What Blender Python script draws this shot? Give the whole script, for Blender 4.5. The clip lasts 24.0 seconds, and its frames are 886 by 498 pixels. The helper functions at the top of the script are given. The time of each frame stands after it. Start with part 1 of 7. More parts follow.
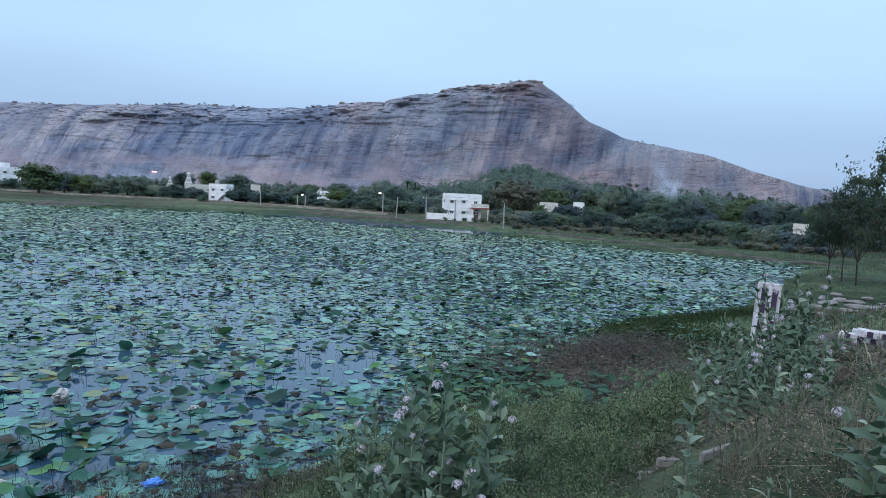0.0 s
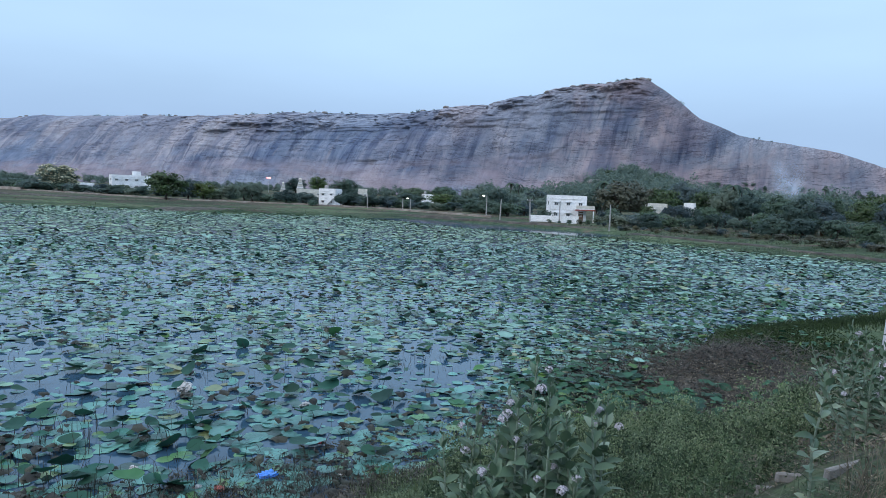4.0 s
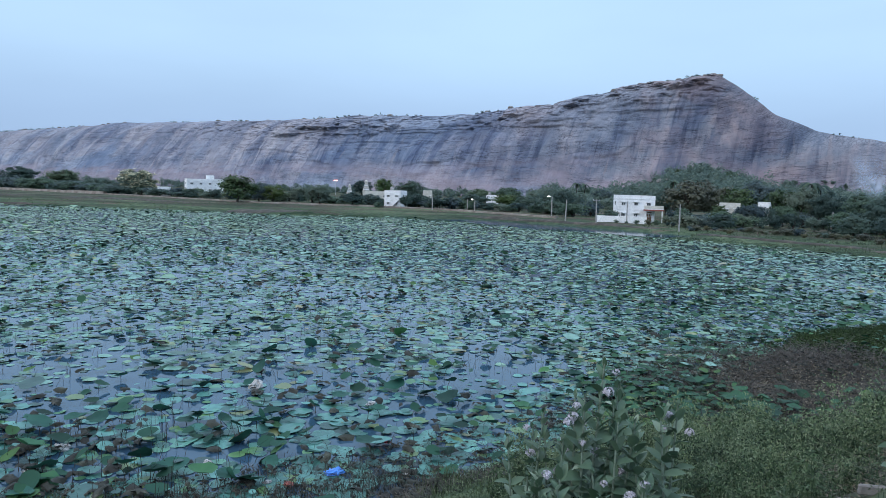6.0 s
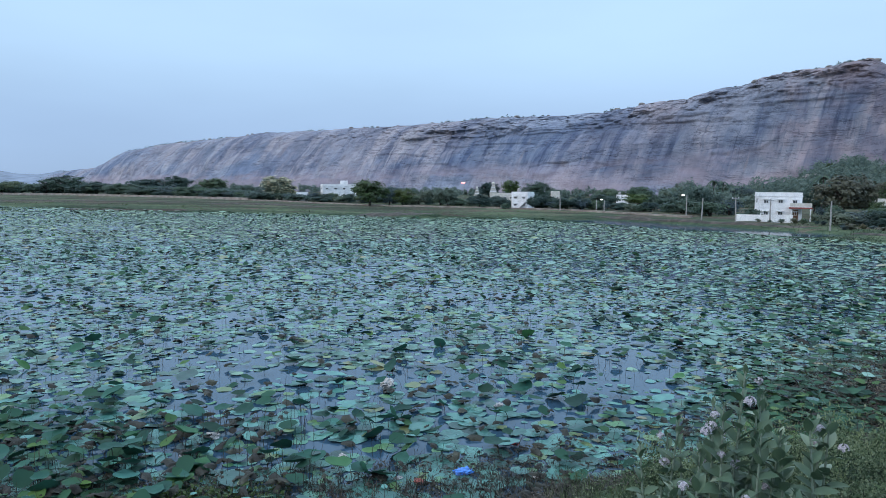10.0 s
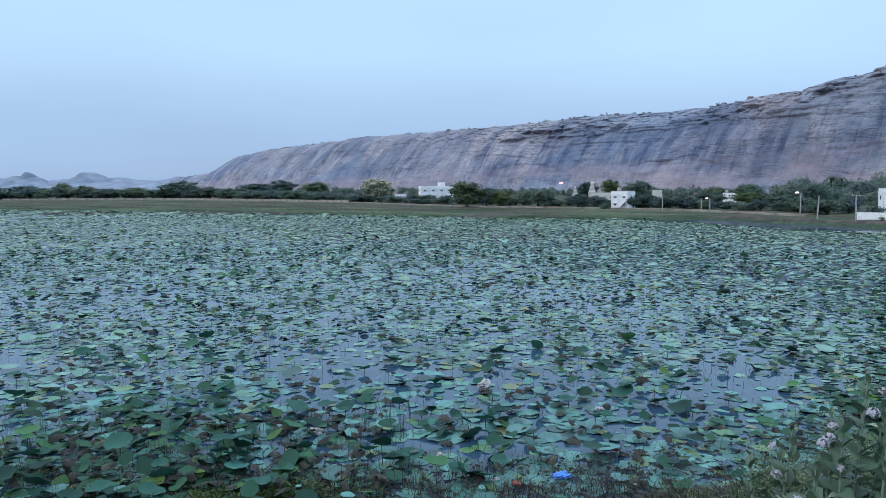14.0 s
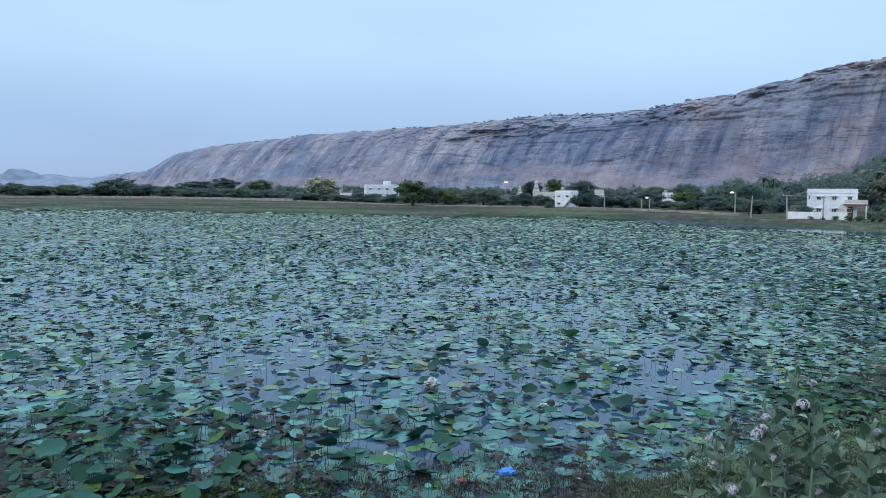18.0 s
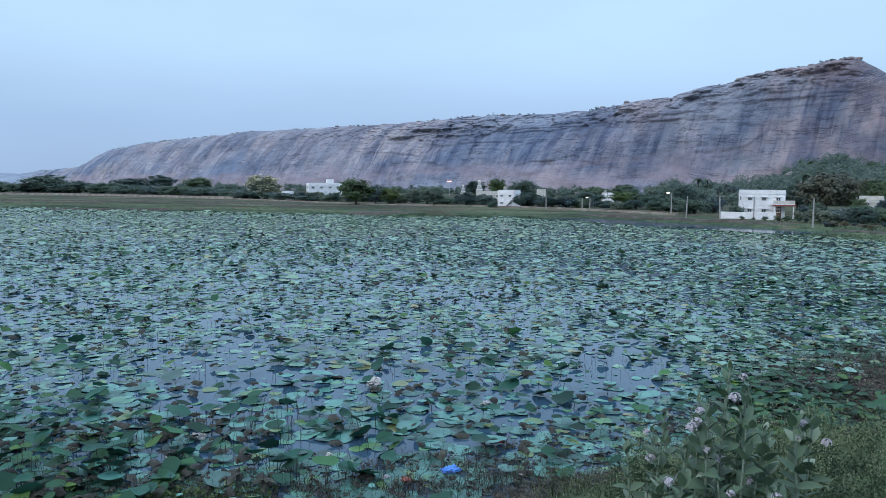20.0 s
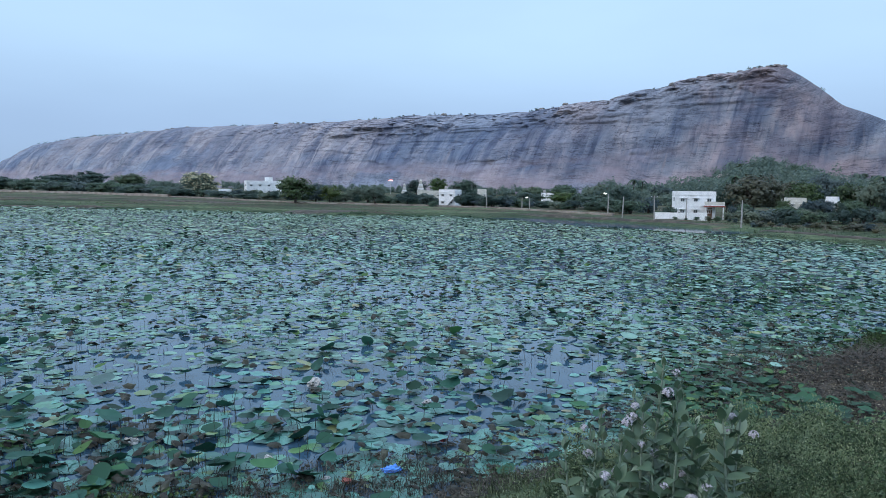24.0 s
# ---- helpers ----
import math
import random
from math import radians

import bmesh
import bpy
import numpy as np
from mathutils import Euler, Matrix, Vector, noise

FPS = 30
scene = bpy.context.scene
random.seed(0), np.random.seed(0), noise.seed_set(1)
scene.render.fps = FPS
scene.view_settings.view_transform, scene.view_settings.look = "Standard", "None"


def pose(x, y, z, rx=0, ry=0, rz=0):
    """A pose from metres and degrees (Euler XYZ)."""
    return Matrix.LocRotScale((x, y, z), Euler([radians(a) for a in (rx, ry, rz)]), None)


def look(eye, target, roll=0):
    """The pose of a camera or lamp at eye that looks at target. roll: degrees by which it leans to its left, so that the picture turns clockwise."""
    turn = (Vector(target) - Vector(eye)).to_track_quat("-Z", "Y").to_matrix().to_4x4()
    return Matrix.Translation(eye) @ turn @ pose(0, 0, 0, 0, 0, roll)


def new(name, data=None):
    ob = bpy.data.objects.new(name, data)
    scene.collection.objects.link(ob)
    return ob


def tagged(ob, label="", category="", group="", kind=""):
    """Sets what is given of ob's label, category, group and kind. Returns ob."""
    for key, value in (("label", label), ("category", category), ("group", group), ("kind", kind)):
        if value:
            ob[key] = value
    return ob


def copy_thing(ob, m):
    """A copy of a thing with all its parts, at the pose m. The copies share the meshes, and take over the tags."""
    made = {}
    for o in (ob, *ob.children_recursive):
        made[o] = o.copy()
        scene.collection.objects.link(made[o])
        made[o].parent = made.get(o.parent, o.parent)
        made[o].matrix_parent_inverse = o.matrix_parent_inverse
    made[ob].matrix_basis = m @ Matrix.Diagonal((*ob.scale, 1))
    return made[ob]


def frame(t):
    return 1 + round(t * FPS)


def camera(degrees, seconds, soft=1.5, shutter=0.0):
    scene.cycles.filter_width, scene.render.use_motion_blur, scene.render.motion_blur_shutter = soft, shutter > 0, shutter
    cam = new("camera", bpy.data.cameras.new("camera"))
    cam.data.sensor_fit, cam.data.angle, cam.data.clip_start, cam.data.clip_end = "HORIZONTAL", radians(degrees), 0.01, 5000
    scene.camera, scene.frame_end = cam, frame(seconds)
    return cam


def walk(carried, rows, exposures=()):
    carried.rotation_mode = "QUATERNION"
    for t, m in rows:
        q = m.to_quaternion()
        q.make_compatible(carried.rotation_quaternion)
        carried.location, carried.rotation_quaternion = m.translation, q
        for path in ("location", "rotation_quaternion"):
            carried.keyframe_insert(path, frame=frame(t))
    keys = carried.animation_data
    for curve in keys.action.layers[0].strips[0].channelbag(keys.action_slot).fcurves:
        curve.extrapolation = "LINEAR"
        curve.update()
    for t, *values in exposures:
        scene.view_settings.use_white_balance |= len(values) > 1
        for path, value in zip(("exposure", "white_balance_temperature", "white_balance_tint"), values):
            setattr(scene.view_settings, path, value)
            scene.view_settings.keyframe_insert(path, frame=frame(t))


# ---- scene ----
cam = camera(63.62, 24.0, soft=0.6)
# seconds, tilt, roll, heading (degrees); the camera stands on one spot on the lake's embankment
ROWS = [
    (0, 85.361, -2.794, 0.154), (0.5, 85.391, -2.759, 0.446), (1, 85.398, -2.715, 0.975), (1.5, 85.404, -2.617, 1.811),
    (2, 85.344, -2.480, 2.933), (2.5, 85.287, -2.337, 4.105), (4.5, 85.204, -1.967, 9.692), (5, 85.193, -1.804, 10.763),
    (5.5, 85.162, -1.733, 12.111), (6, 85.132, -1.595, 13.582), (6.5, 85.155, -1.459, 14.962), (7, 85.157, -1.300, 16.310),
    (7.5, 85.110, -1.134, 17.663), (8, 85.107, -0.970, 19.073), (8.5, 85.091, -0.833, 20.396), (9, 85.084, -0.743, 21.174),
    (9.5, 85.080, -0.588, 22.688), (10, 85.077, -0.502, 23.711), (10.5, 85.078, -0.329, 24.644), (12.5, 85.086, -0.034, 28.830),
    (13, 85.108, 0.123, 29.751), (13.5, 85.122, 0.232, 30.777), (14, 85.143, 0.254, 31.448), (14.5, 85.138, 0.263, 31.970),
    (15, 85.126, 0.292, 31.786), (15.5, 85.134, 0.289, 31.582), (16, 85.143, 0.332, 31.307), (16.5, 85.124, 0.323, 30.752),
    (17, 85.123, 0.298, 29.973), (17.5, 85.075, 0.174, 28.924), (18, 85.030, 0.008, 27.115), (18.5, 85.024, -0.197, 25.379),
    (20.5, 84.943, -0.400, 21.983), (21, 84.946, -0.507, 21.264), (21.5, 84.974, -0.595, 20.590), (22, 85.002, -0.669, 20.050),
    (22.5, 84.967, -0.743, 19.288), (23, 84.976, -0.784, 18.682), (23.5, 84.937, -0.811, 18.324), (24, 84.943, -0.825, 17.921),
]
EYE = (0.0, 0.0, 7.0)
walk(cam, [(t, pose(*EYE, rx, ry, rz)) for t, rx, ry, rz in ROWS], exposures=[(0.0, 0.0), (24.0, 0.0)])

# ---- world and light: hazy dusk, sun just gone behind cloud ----
world = bpy.data.worlds.new("dusk_sky")
scene.world = world
world.use_nodes = True
wn, wl = world.node_tree.nodes, world.node_tree.links
wn.clear()
w_out = wn.new("ShaderNodeOutputWorld")
w_bg = wn.new("ShaderNodeBackground")
w_sky = wn.new("ShaderNodeTexSky")
w_sky.sky_type = "NISHITA"
w_sky.sun_disc = False
w_sky.sun_elevation, w_sky.sun_rotation = radians(16), radians(215)
w_sky.air_density, w_sky.dust_density, w_sky.ozone_density = 1.0, 1.0, 2.0
w_geo = wn.new("ShaderNodeTexCoord")
w_sep = wn.new("ShaderNodeSeparateXYZ")
w_ramp = wn.new("ShaderNodeValToRGB")
w_ramp.color_ramp.interpolation = "EASE"
for place, rgb in ((0.0, (0.355, 0.51, 0.76)), (0.06, (0.395, 0.575, 0.86)), (0.2, (0.53, 0.775, 1.07)), (0.3, (0.55, 0.81, 1.10)), (0.6, (1.22, 1.68, 2.38)), (1.0, (1.64, 2.2, 3.12))):
    e = w_ramp.color_ramp.elements.new(place)
    e.color = (*rgb, 1)
for k in (0, -1):
    w_ramp.color_ramp.elements.remove(w_ramp.color_ramp.elements[k])
w_map = wn.new("ShaderNodeMapping")
w_map.inputs["Scale"].default_value = (1.0, 1.0, 4.0)
w_cloud = wn.new("ShaderNodeTexNoise")
w_cloud.inputs["Scale"].default_value, w_cloud.inputs["Detail"].default_value = 1.6, 4.0
w_cr = wn.new("ShaderNodeMapRange")
w_cr.inputs["From Min"].default_value, w_cr.inputs["From Max"].default_value = 0.3, 0.7
w_cr.inputs["To Min"].default_value, w_cr.inputs["To Max"].default_value = 0.93, 1.06
w_mul = wn.new("ShaderNodeVectorMath")
w_mul.operation = "SCALE"
w_mix = wn.new("ShaderNodeMix")
w_mix.data_type = "RGBA"
w_mix.inputs["Factor"].default_value = 0.95
w_sc = wn.new("ShaderNodeVectorMath")
w_sc.operation = "SCALE"
w_sc.inputs["Scale"].default_value = 0.1
wl.new(w_geo.outputs["Generated"], w_sep.inputs[0])
wl.new(w_sep.outputs["Z"], w_ramp.inputs["Fac"])
wl.new(w_geo.outputs["Generated"], w_map.inputs["Vector"])
wl.new(w_map.outputs[0], w_cloud.inputs["Vector"])
wl.new(w_cloud.outputs["Fac"], w_cr.inputs["Value"])
wl.new(w_ramp.outputs["Color"], w_mul.inputs[0])
wl.new(w_cr.outputs[0], w_mul.inputs["Scale"])
wl.new(w_sky.outputs[0], w_sc.inputs[0])
wl.new(w_sc.outputs[0], w_mix.inputs["A"])
wl.new(w_mul.outputs[0], w_mix.inputs["B"])
wl.new(w_mix.outputs["Result"], w_bg.inputs["Color"])
w_bg.inputs["Strength"].default_value = 1.0
wl.new(w_bg.outputs[0], w_out.inputs[0])
sun = new("sun", bpy.data.lights.new("sun", "SUN"))
sun.data.energy, sun.data.angle, sun.data.color = 1.0, radians(25), (1.0, 0.86, 0.76)
sun.matrix_world = look((-60, -80, 60), (0, 0, 0))


# ---- materials ----
def links_of(name):
    m = bpy.data.materials.new(name)
    m.use_nodes = True
    return m, m.node_tree.nodes, m.node_tree.links, m.node_tree.nodes["Principled BSDF"]


def ramp_node(n, stops):
    r = n.new("ShaderNodeValToRGB")
    while len(r.color_ramp.elements) < len(stops):
        r.color_ramp.elements.new(0.5)
    for e, (p, c) in zip(r.color_ramp.elements, stops):
        e.position, e.color = p, (*c, 1)
    return r


def mix_node(n, l, mode, fac, a, b):
    x = n.new("ShaderNodeMix")
    x.data_type, x.blend_type = "RGBA", mode
    for key, v in (("Factor", fac), ("A", a), ("B", b)):
        if isinstance(v, (int, float)):
            x.inputs[key].default_value = v
        elif isinstance(v, tuple):
            x.inputs[key].default_value = (*v, 1)
        else:
            l.new(v, x.inputs[key])
    return x.outputs["Result"]


def surface(name, stops, scale=4.0, fine=40.0, rough=0.7, bump=0.3, bump_dist=0.02, spread="", spread_amount=0.35, metal=0.0, stretch=(1, 1, 1), spec=0.5):
    """A mottled surface: a colour ramp over coarse noise, fine grain over it, relief, and a spread between pieces."""
    m, n, l, p = links_of(name)
    tc = n.new("ShaderNodeTexCoord")
    mp = n.new("ShaderNodeMapping")
    mp.inputs["Scale"].default_value = stretch
    l.new(tc.outputs["Object"], mp.inputs["Vector"])
    a, b = n.new("ShaderNodeTexNoise"), n.new("ShaderNodeTexNoise")
    a.inputs["Scale"].default_value, a.inputs["Detail"].default_value = scale, 5
    b.inputs["Scale"].default_value, b.inputs["Detail"].default_value = fine, 4
    l.new(mp.outputs[0], a.inputs["Vector"])
    l.new(mp.outputs[0], b.inputs["Vector"])
    r = ramp_node(n, stops)
    l.new(a.outputs["Fac"], r.inputs["Fac"])
    col = r.outputs["Color"]
    g = ramp_node(n, [(0.3, (0.72, 0.72, 0.72)), (0.7, (1.2, 1.2, 1.2))])
    l.new(b.outputs["Fac"], g.inputs["Fac"])
    col = mix_node(n, l, "MULTIPLY", 1.0, col, g.outputs["Color"])
    if spread:
        if spread == "island":
            src = n.new("ShaderNodeNewGeometry").outputs["Random Per Island"]
        else:
            src = n.new("ShaderNodeObjectInfo").outputs["Random"]
        h = ramp_node(n, [(0.0, (1 - spread_amount,) * 3), (0.6, (1.0, 1.0, 1.0)), (1.0, (1 + spread_amount, 1 + spread_amount, 1 + 0.5 * spread_amount))])
        l.new(src, h.inputs["Fac"])
        col = mix_node(n, l, "MULTIPLY", 1.0, col, h.outputs["Color"])
    l.new(col, p.inputs["Base Color"])
    p.inputs["Roughness"].default_value, p.inputs["Metallic"].default_value = rough, metal
    p.inputs["Specular IOR Level"].default_value = spec
    if bump:
        bp = n.new("ShaderNodeBump")
        bp.inputs["Strength"].default_value, bp.inputs["Distance"].default_value = bump, bump_dist
        l.new(b.outputs["Fac"], bp.inputs["Height"])
        l.new(bp.outputs[0], p.inputs["Normal"])
    return m


def leaf_surface(name, dark, mid, light, rough=0.5, spread="island", spec=0.4, glow_through=0.15, own_tint=True, patch=0.35, depth=0.3):
    """Leaves: a colour for each leaf between three greens, a little light passing through."""
    m, n, l, p = links_of(name)
    if spread == "island":
        src = n.new("ShaderNodeNewGeometry").outputs["Random Per Island"]
    else:
        src = n.new("ShaderNodeObjectInfo").outputs["Random"]
    r = ramp_node(n, [(0.0, dark), (0.5, mid), (0.85, mid), (1.0, light)])
    l.new(src, r.inputs["Fac"])
    tc = n.new("ShaderNodeTexCoord")
    a = n.new("ShaderNodeTexNoise")
    a.inputs["Scale"].default_value, a.inputs["Detail"].default_value = patch, 5
    l.new(tc.outputs["Object"], a.inputs["Vector"])
    g = ramp_node(n, [(0.3, (1 - depth, 1.05 - depth, 1.1 - depth)), (0.7, (0.9 + depth, 0.85 + depth, 0.7 + depth))])
    l.new(a.outputs["Fac"], g.inputs["Fac"])
    col = mix_node(n, l, "MULTIPLY", 1.0, r.outputs["Color"], g.outputs["Color"])
    if spread == "island" and own_tint:
        # each plant a little different from the next
        own = ramp_node(n, [(0.0, (0.66, 0.72, 0.84)), (0.45, (1.0, 1.0, 1.05)), (0.8, (1.2, 1.22, 1.02)), (1.0, (1.5, 1.3, 1.0))])
        l.new(n.new("ShaderNodeObjectInfo").outputs["Random"], own.inputs["Fac"])
        col = mix_node(n, l, "MULTIPLY", 1.0, col, own.outputs["Color"])
    l.new(col, p.inputs["Base Color"])
    p.inputs["Roughness"].default_value = rough
    p.inputs["Specular IOR Level"].default_value = spec
    if glow_through:
        tr = n.new("ShaderNodeBsdfTranslucent")
        l.new(col, tr.inputs["Color"])
        mx = n.new("ShaderNodeMixShader")
        mx.inputs[0].default_value = glow_through
        l.new(p.outputs[0], mx.inputs[1])
        l.new(tr.outputs[0], mx.inputs[2])
        l.new(mx.outputs[0], n["Material Output"].inputs["Surface"])
    return m


def lotus_surface(name, spread, reach="near"):
    """Waxy blue-green leaf with pale radial veins, worn and browned on some leaves."""
    m, n, l, p = links_of(name)
    if spread == "island":
        src = n.new("ShaderNodeNewGeometry").outputs["Random Per Island"]
    else:
        src = n.new("ShaderNodeObjectInfo").outputs["Random"]
    if reach == "far":
        stops = [(0.0, (0.035, 0.07, 0.032)), (0.3, (0.08, 0.16, 0.085)), (0.55, (0.14, 0.265, 0.15)), (0.85, (0.21, 0.36, 0.23)), (1.0, (0.26, 0.32, 0.13))]
    elif reach == "mid":
        stops = [(0.0, (0.03, 0.06, 0.045)), (0.15, (0.055, 0.125, 0.095)), (0.5, (0.105, 0.235, 0.185)), (0.8, (0.165, 0.335, 0.265)), (0.93, (0.13, 0.24, 0.09)), (1.0, (0.24, 0.22, 0.12))]
    else:
        stops = [(0.0, (0.012, 0.042, 0.034)), (0.15, (0.028, 0.108, 0.092)), (0.45, (0.06, 0.19, 0.165)), (0.80, (0.088, 0.27, 0.235)), (0.92, (0.075, 0.20, 0.07)), (1.0, (0.15, 0.16, 0.07))]
    r = ramp_node(n, stops)
    l.new(src, r.inputs["Fac"])
    tc = n.new("ShaderNodeTexCoord")
    a = n.new("ShaderNodeTexNoise")
    a.inputs["Scale"].default_value, a.inputs["Detail"].default_value = 3.0, 6
    l.new(tc.outputs["Object"], a.inputs["Vector"])
    g = ramp_node(n, [(0.3, (0.7, 0.74, 0.78)), (0.55, (1, 1, 1)), (0.75, (1.25, 1.2, 1.1))])
    l.new(a.outputs["Fac"], g.inputs["Fac"])
    col = mix_node(n, l, "MULTIPLY", 1.0, r.outputs["Color"], g.outputs["Color"])
    if spread == "object":
        # pale veins running out from the middle of the leaf
        ray = n.new("ShaderNodeTexGradient")
        ray.gradient_type = "RADIAL"
        l.new(tc.outputs["Object"], ray.inputs["Vector"])
        fan = n.new("ShaderNodeMath")
        fan.operation = "MULTIPLY"
        fan.inputs[1].default_value = 19.0
        l.new(ray.outputs["Fac"], fan.inputs[0])
        saw = n.new("ShaderNodeMath")
        saw.operation = "PINGPONG"
        saw.inputs[1].default_value = 0.5
        l.new(fan.outputs[0], saw.inputs[0])
        vein = ramp_node(n, [(0.0, (1.35, 1.3, 1.2)), (0.07, (1.0, 1.0, 1.0)), (0.5, (0.9, 0.92, 0.94))])
        l.new(saw.outputs[0], vein.inputs["Fac"])
        col = mix_node(n, l, "MULTIPLY", 1.0, col, vein.outputs["Color"])
    l.new(col, p.inputs["Base Color"])
    p.inputs["Roughness"].default_value = 0.42
    p.inputs["Specular IOR Level"].default_value = 0.3 if reach == "far" else 0.45
    bp = n.new("ShaderNodeBump")
    bp.inputs["Strength"].default_value, bp.inputs["Distance"].default_value = 0.35, 0.05
    l.new(a.outputs["Fac"], bp.inputs["Height"])
    l.new(bp.outputs[0], p.inputs["Normal"])
    return m


def rock_surface(name):
    """Granite whaleback: pinkish stone blued to imitate haze, dark rain streaks down the face, bedding cracks across
    it.
    """
    m, n, l, p = links_of(name)
    uv = n.new("ShaderNodeUVMap")
    uv.uv_map = "face"

    def noise_at(sx, sy, detail=5, rough=0.55, warp=0.0):
        mp = n.new("ShaderNodeMapping")
        mp.inputs["Scale"].default_value = (sx, sy, 1)
        l.new(uv.outputs[0], mp.inputs["Vector"])
        t = n.new("ShaderNodeTexNoise")
        t.inputs["Scale"].default_value, t.inputs["Detail"].default_value = 1.0, detail
        t.inputs["Roughness"].default_value, t.inputs["Distortion"].default_value = rough, warp
        l.new(mp.outputs[0], t.inputs["Vector"])
        return t.outputs["Fac"]

    rise = n.new("ShaderNodeUVMap")
    rise.uv_map = "rise"
    rs = n.new("ShaderNodeSeparateXYZ")
    l.new(rise.outputs[0], rs.inputs[0])
    high = n.new("ShaderNodeMapRange")
    high.inputs["From Min"].default_value, high.inputs["From Max"].default_value = 0.62, 0.9
    l.new(rs.outputs["X"], high.inputs["Value"])
    # stone tones shifted towards blue, haze over the hill included in the colour
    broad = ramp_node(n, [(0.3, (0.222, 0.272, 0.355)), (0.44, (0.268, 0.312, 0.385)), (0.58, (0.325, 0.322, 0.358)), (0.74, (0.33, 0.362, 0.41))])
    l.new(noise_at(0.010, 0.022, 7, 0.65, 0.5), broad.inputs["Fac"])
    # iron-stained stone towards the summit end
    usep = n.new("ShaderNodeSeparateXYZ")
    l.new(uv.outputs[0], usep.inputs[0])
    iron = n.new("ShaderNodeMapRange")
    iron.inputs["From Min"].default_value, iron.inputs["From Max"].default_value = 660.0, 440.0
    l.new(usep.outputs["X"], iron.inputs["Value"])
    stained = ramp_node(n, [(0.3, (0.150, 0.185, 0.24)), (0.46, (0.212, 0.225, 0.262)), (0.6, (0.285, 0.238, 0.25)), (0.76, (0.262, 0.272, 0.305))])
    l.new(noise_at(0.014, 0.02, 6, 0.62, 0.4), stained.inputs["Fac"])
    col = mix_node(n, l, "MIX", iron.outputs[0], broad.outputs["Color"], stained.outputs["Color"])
    # rain streaks, thick and thin, broken into patches
    where = ramp_node(n, [(0.4, (0.3, 0.3, 0.3)), (0.58, (1, 1, 1))])
    l.new(noise_at(0.008, 0.014, 4, 0.6, 0.3), where.inputs["Fac"])
    belt = ramp_node(n, [(0.0, (0.35, 0.35, 0.35)), (0.3, (0.8, 0.8, 0.8)), (0.55, (1, 1, 1)), (0.8, (0.75, 0.75, 0.75)), (0.97, (0.1, 0.1, 0.1))])
    l.new(rs.outputs["X"], belt.inputs["Fac"])
    gated = mix_node(n, l, "MULTIPLY", 1.0, where.outputs["Color"], belt.outputs["Color"])
    streak = ramp_node(n, [(0.43, (0.54, 0.59, 0.69)), (0.49, (0.84, 0.86, 0.9)), (0.55, (1.07, 1.03, 1.0))])
    l.new(noise_at(0.05, 0.012, 4, 0.55, 0.8), streak.inputs["Fac"])
    col = mix_node(n, l, "MULTIPLY", gated, col, streak.outputs["Color"])
    thin = ramp_node(n, [(0.36, (0.58, 0.61, 0.68)), (0.43, (1, 1, 1))])
    l.new(noise_at(0.16, 0.016, 3, 0.55, 0.6), thin.inputs["Fac"])
    col = mix_node(n, l, "MULTIPLY", gated, col, thin.outputs["Color"])
    rill = ramp_node(n, [(0.36, (0.74, 0.77, 0.82)), (0.44, (1, 1, 1)), (0.58, (1.0, 1.0, 1.0)), (0.68, (1.10, 1.06, 1.04))])
    l.new(noise_at(0.3, 0.014, 4, 0.6, 0.4), rill.inputs["Fac"])
    col = mix_node(n, l, "MULTIPLY", gated, col, rill.outputs["Color"])
    wide = ramp_node(n, [(0.40, (0.50, 0.57, 0.70)), (0.56, (1.06, 1.03, 1.02))])
    l.new(noise_at(0.018, 0.014, 5, 0.6, 1.0), wide.inputs["Fac"])
    col = mix_node(n, l, "MULTIPLY", 0.7, col, wide.outputs["Color"])
    pale = ramp_node(n, [(0.6, (0, 0, 0)), (0.68, (0.4, 0.4, 0.4))])
    l.new(noise_at(0.13, 0.03, 5, 0.6, 0.9), pale.inputs["Fac"])
    col = mix_node(n, l, "MIX", pale.outputs["Color"], col, (0.32, 0.275, 0.28))
    blotch = ramp_node(n, [(0.32, (0.74, 0.76, 0.79)), (0.48, (0.96, 0.96, 0.97)), (0.68, (1.16, 1.14, 1.12))])
    l.new(noise_at(0.035, 0.06, 8, 0.66, 0.5), blotch.inputs["Fac"])
    col = mix_node(n, l, "MULTIPLY", 1.0, col, blotch.outputs["Color"])
    # bedding cracks
    for sx, sy, seedy in ((0.010, 0.16, 0.5), (0.022, 0.30, 0.9), (0.035, 0.42, 0.7)):
        crack = ramp_node(n, [(0.484, (1, 1, 1)), (0.5, (0.34, 0.34, 0.38)), (0.512, (1, 1, 1))])
        l.new(noise_at(sx, sy, 5, 0.66, seedy), crack.inputs["Fac"])
        gate = ramp_node(n, [(0.42, (0, 0, 0)), (0.52, (0.95, 0.95, 0.95))])
        l.new(noise_at(0.013 + sx, 0.05, 3, 0.5), gate.inputs["Fac"])
        col = mix_node(n, l, "MULTIPLY", gate.outputs["Color"], col, crack.outputs["Color"])
    # a broad belt weathered dark by seeping water below the summit ridge
    span = n.new("ShaderNodeMapRange")
    span.inputs["From Min"].default_value, span.inputs["From Max"].default_value = 400.0, 900.0
    l.new(usep.outputs["X"], span.inputs["Value"])
    reach = ramp_node(n, [(0.0, (0.35, 0.35, 0.35)), (0.12, (0.4, 0.4, 0.4)), (0.26, (1, 1, 1)), (0.6, (1, 1, 1)), (0.9, (0.25, 0.25, 0.25))])
    l.new(span.outputs[0], reach.inputs["Fac"])
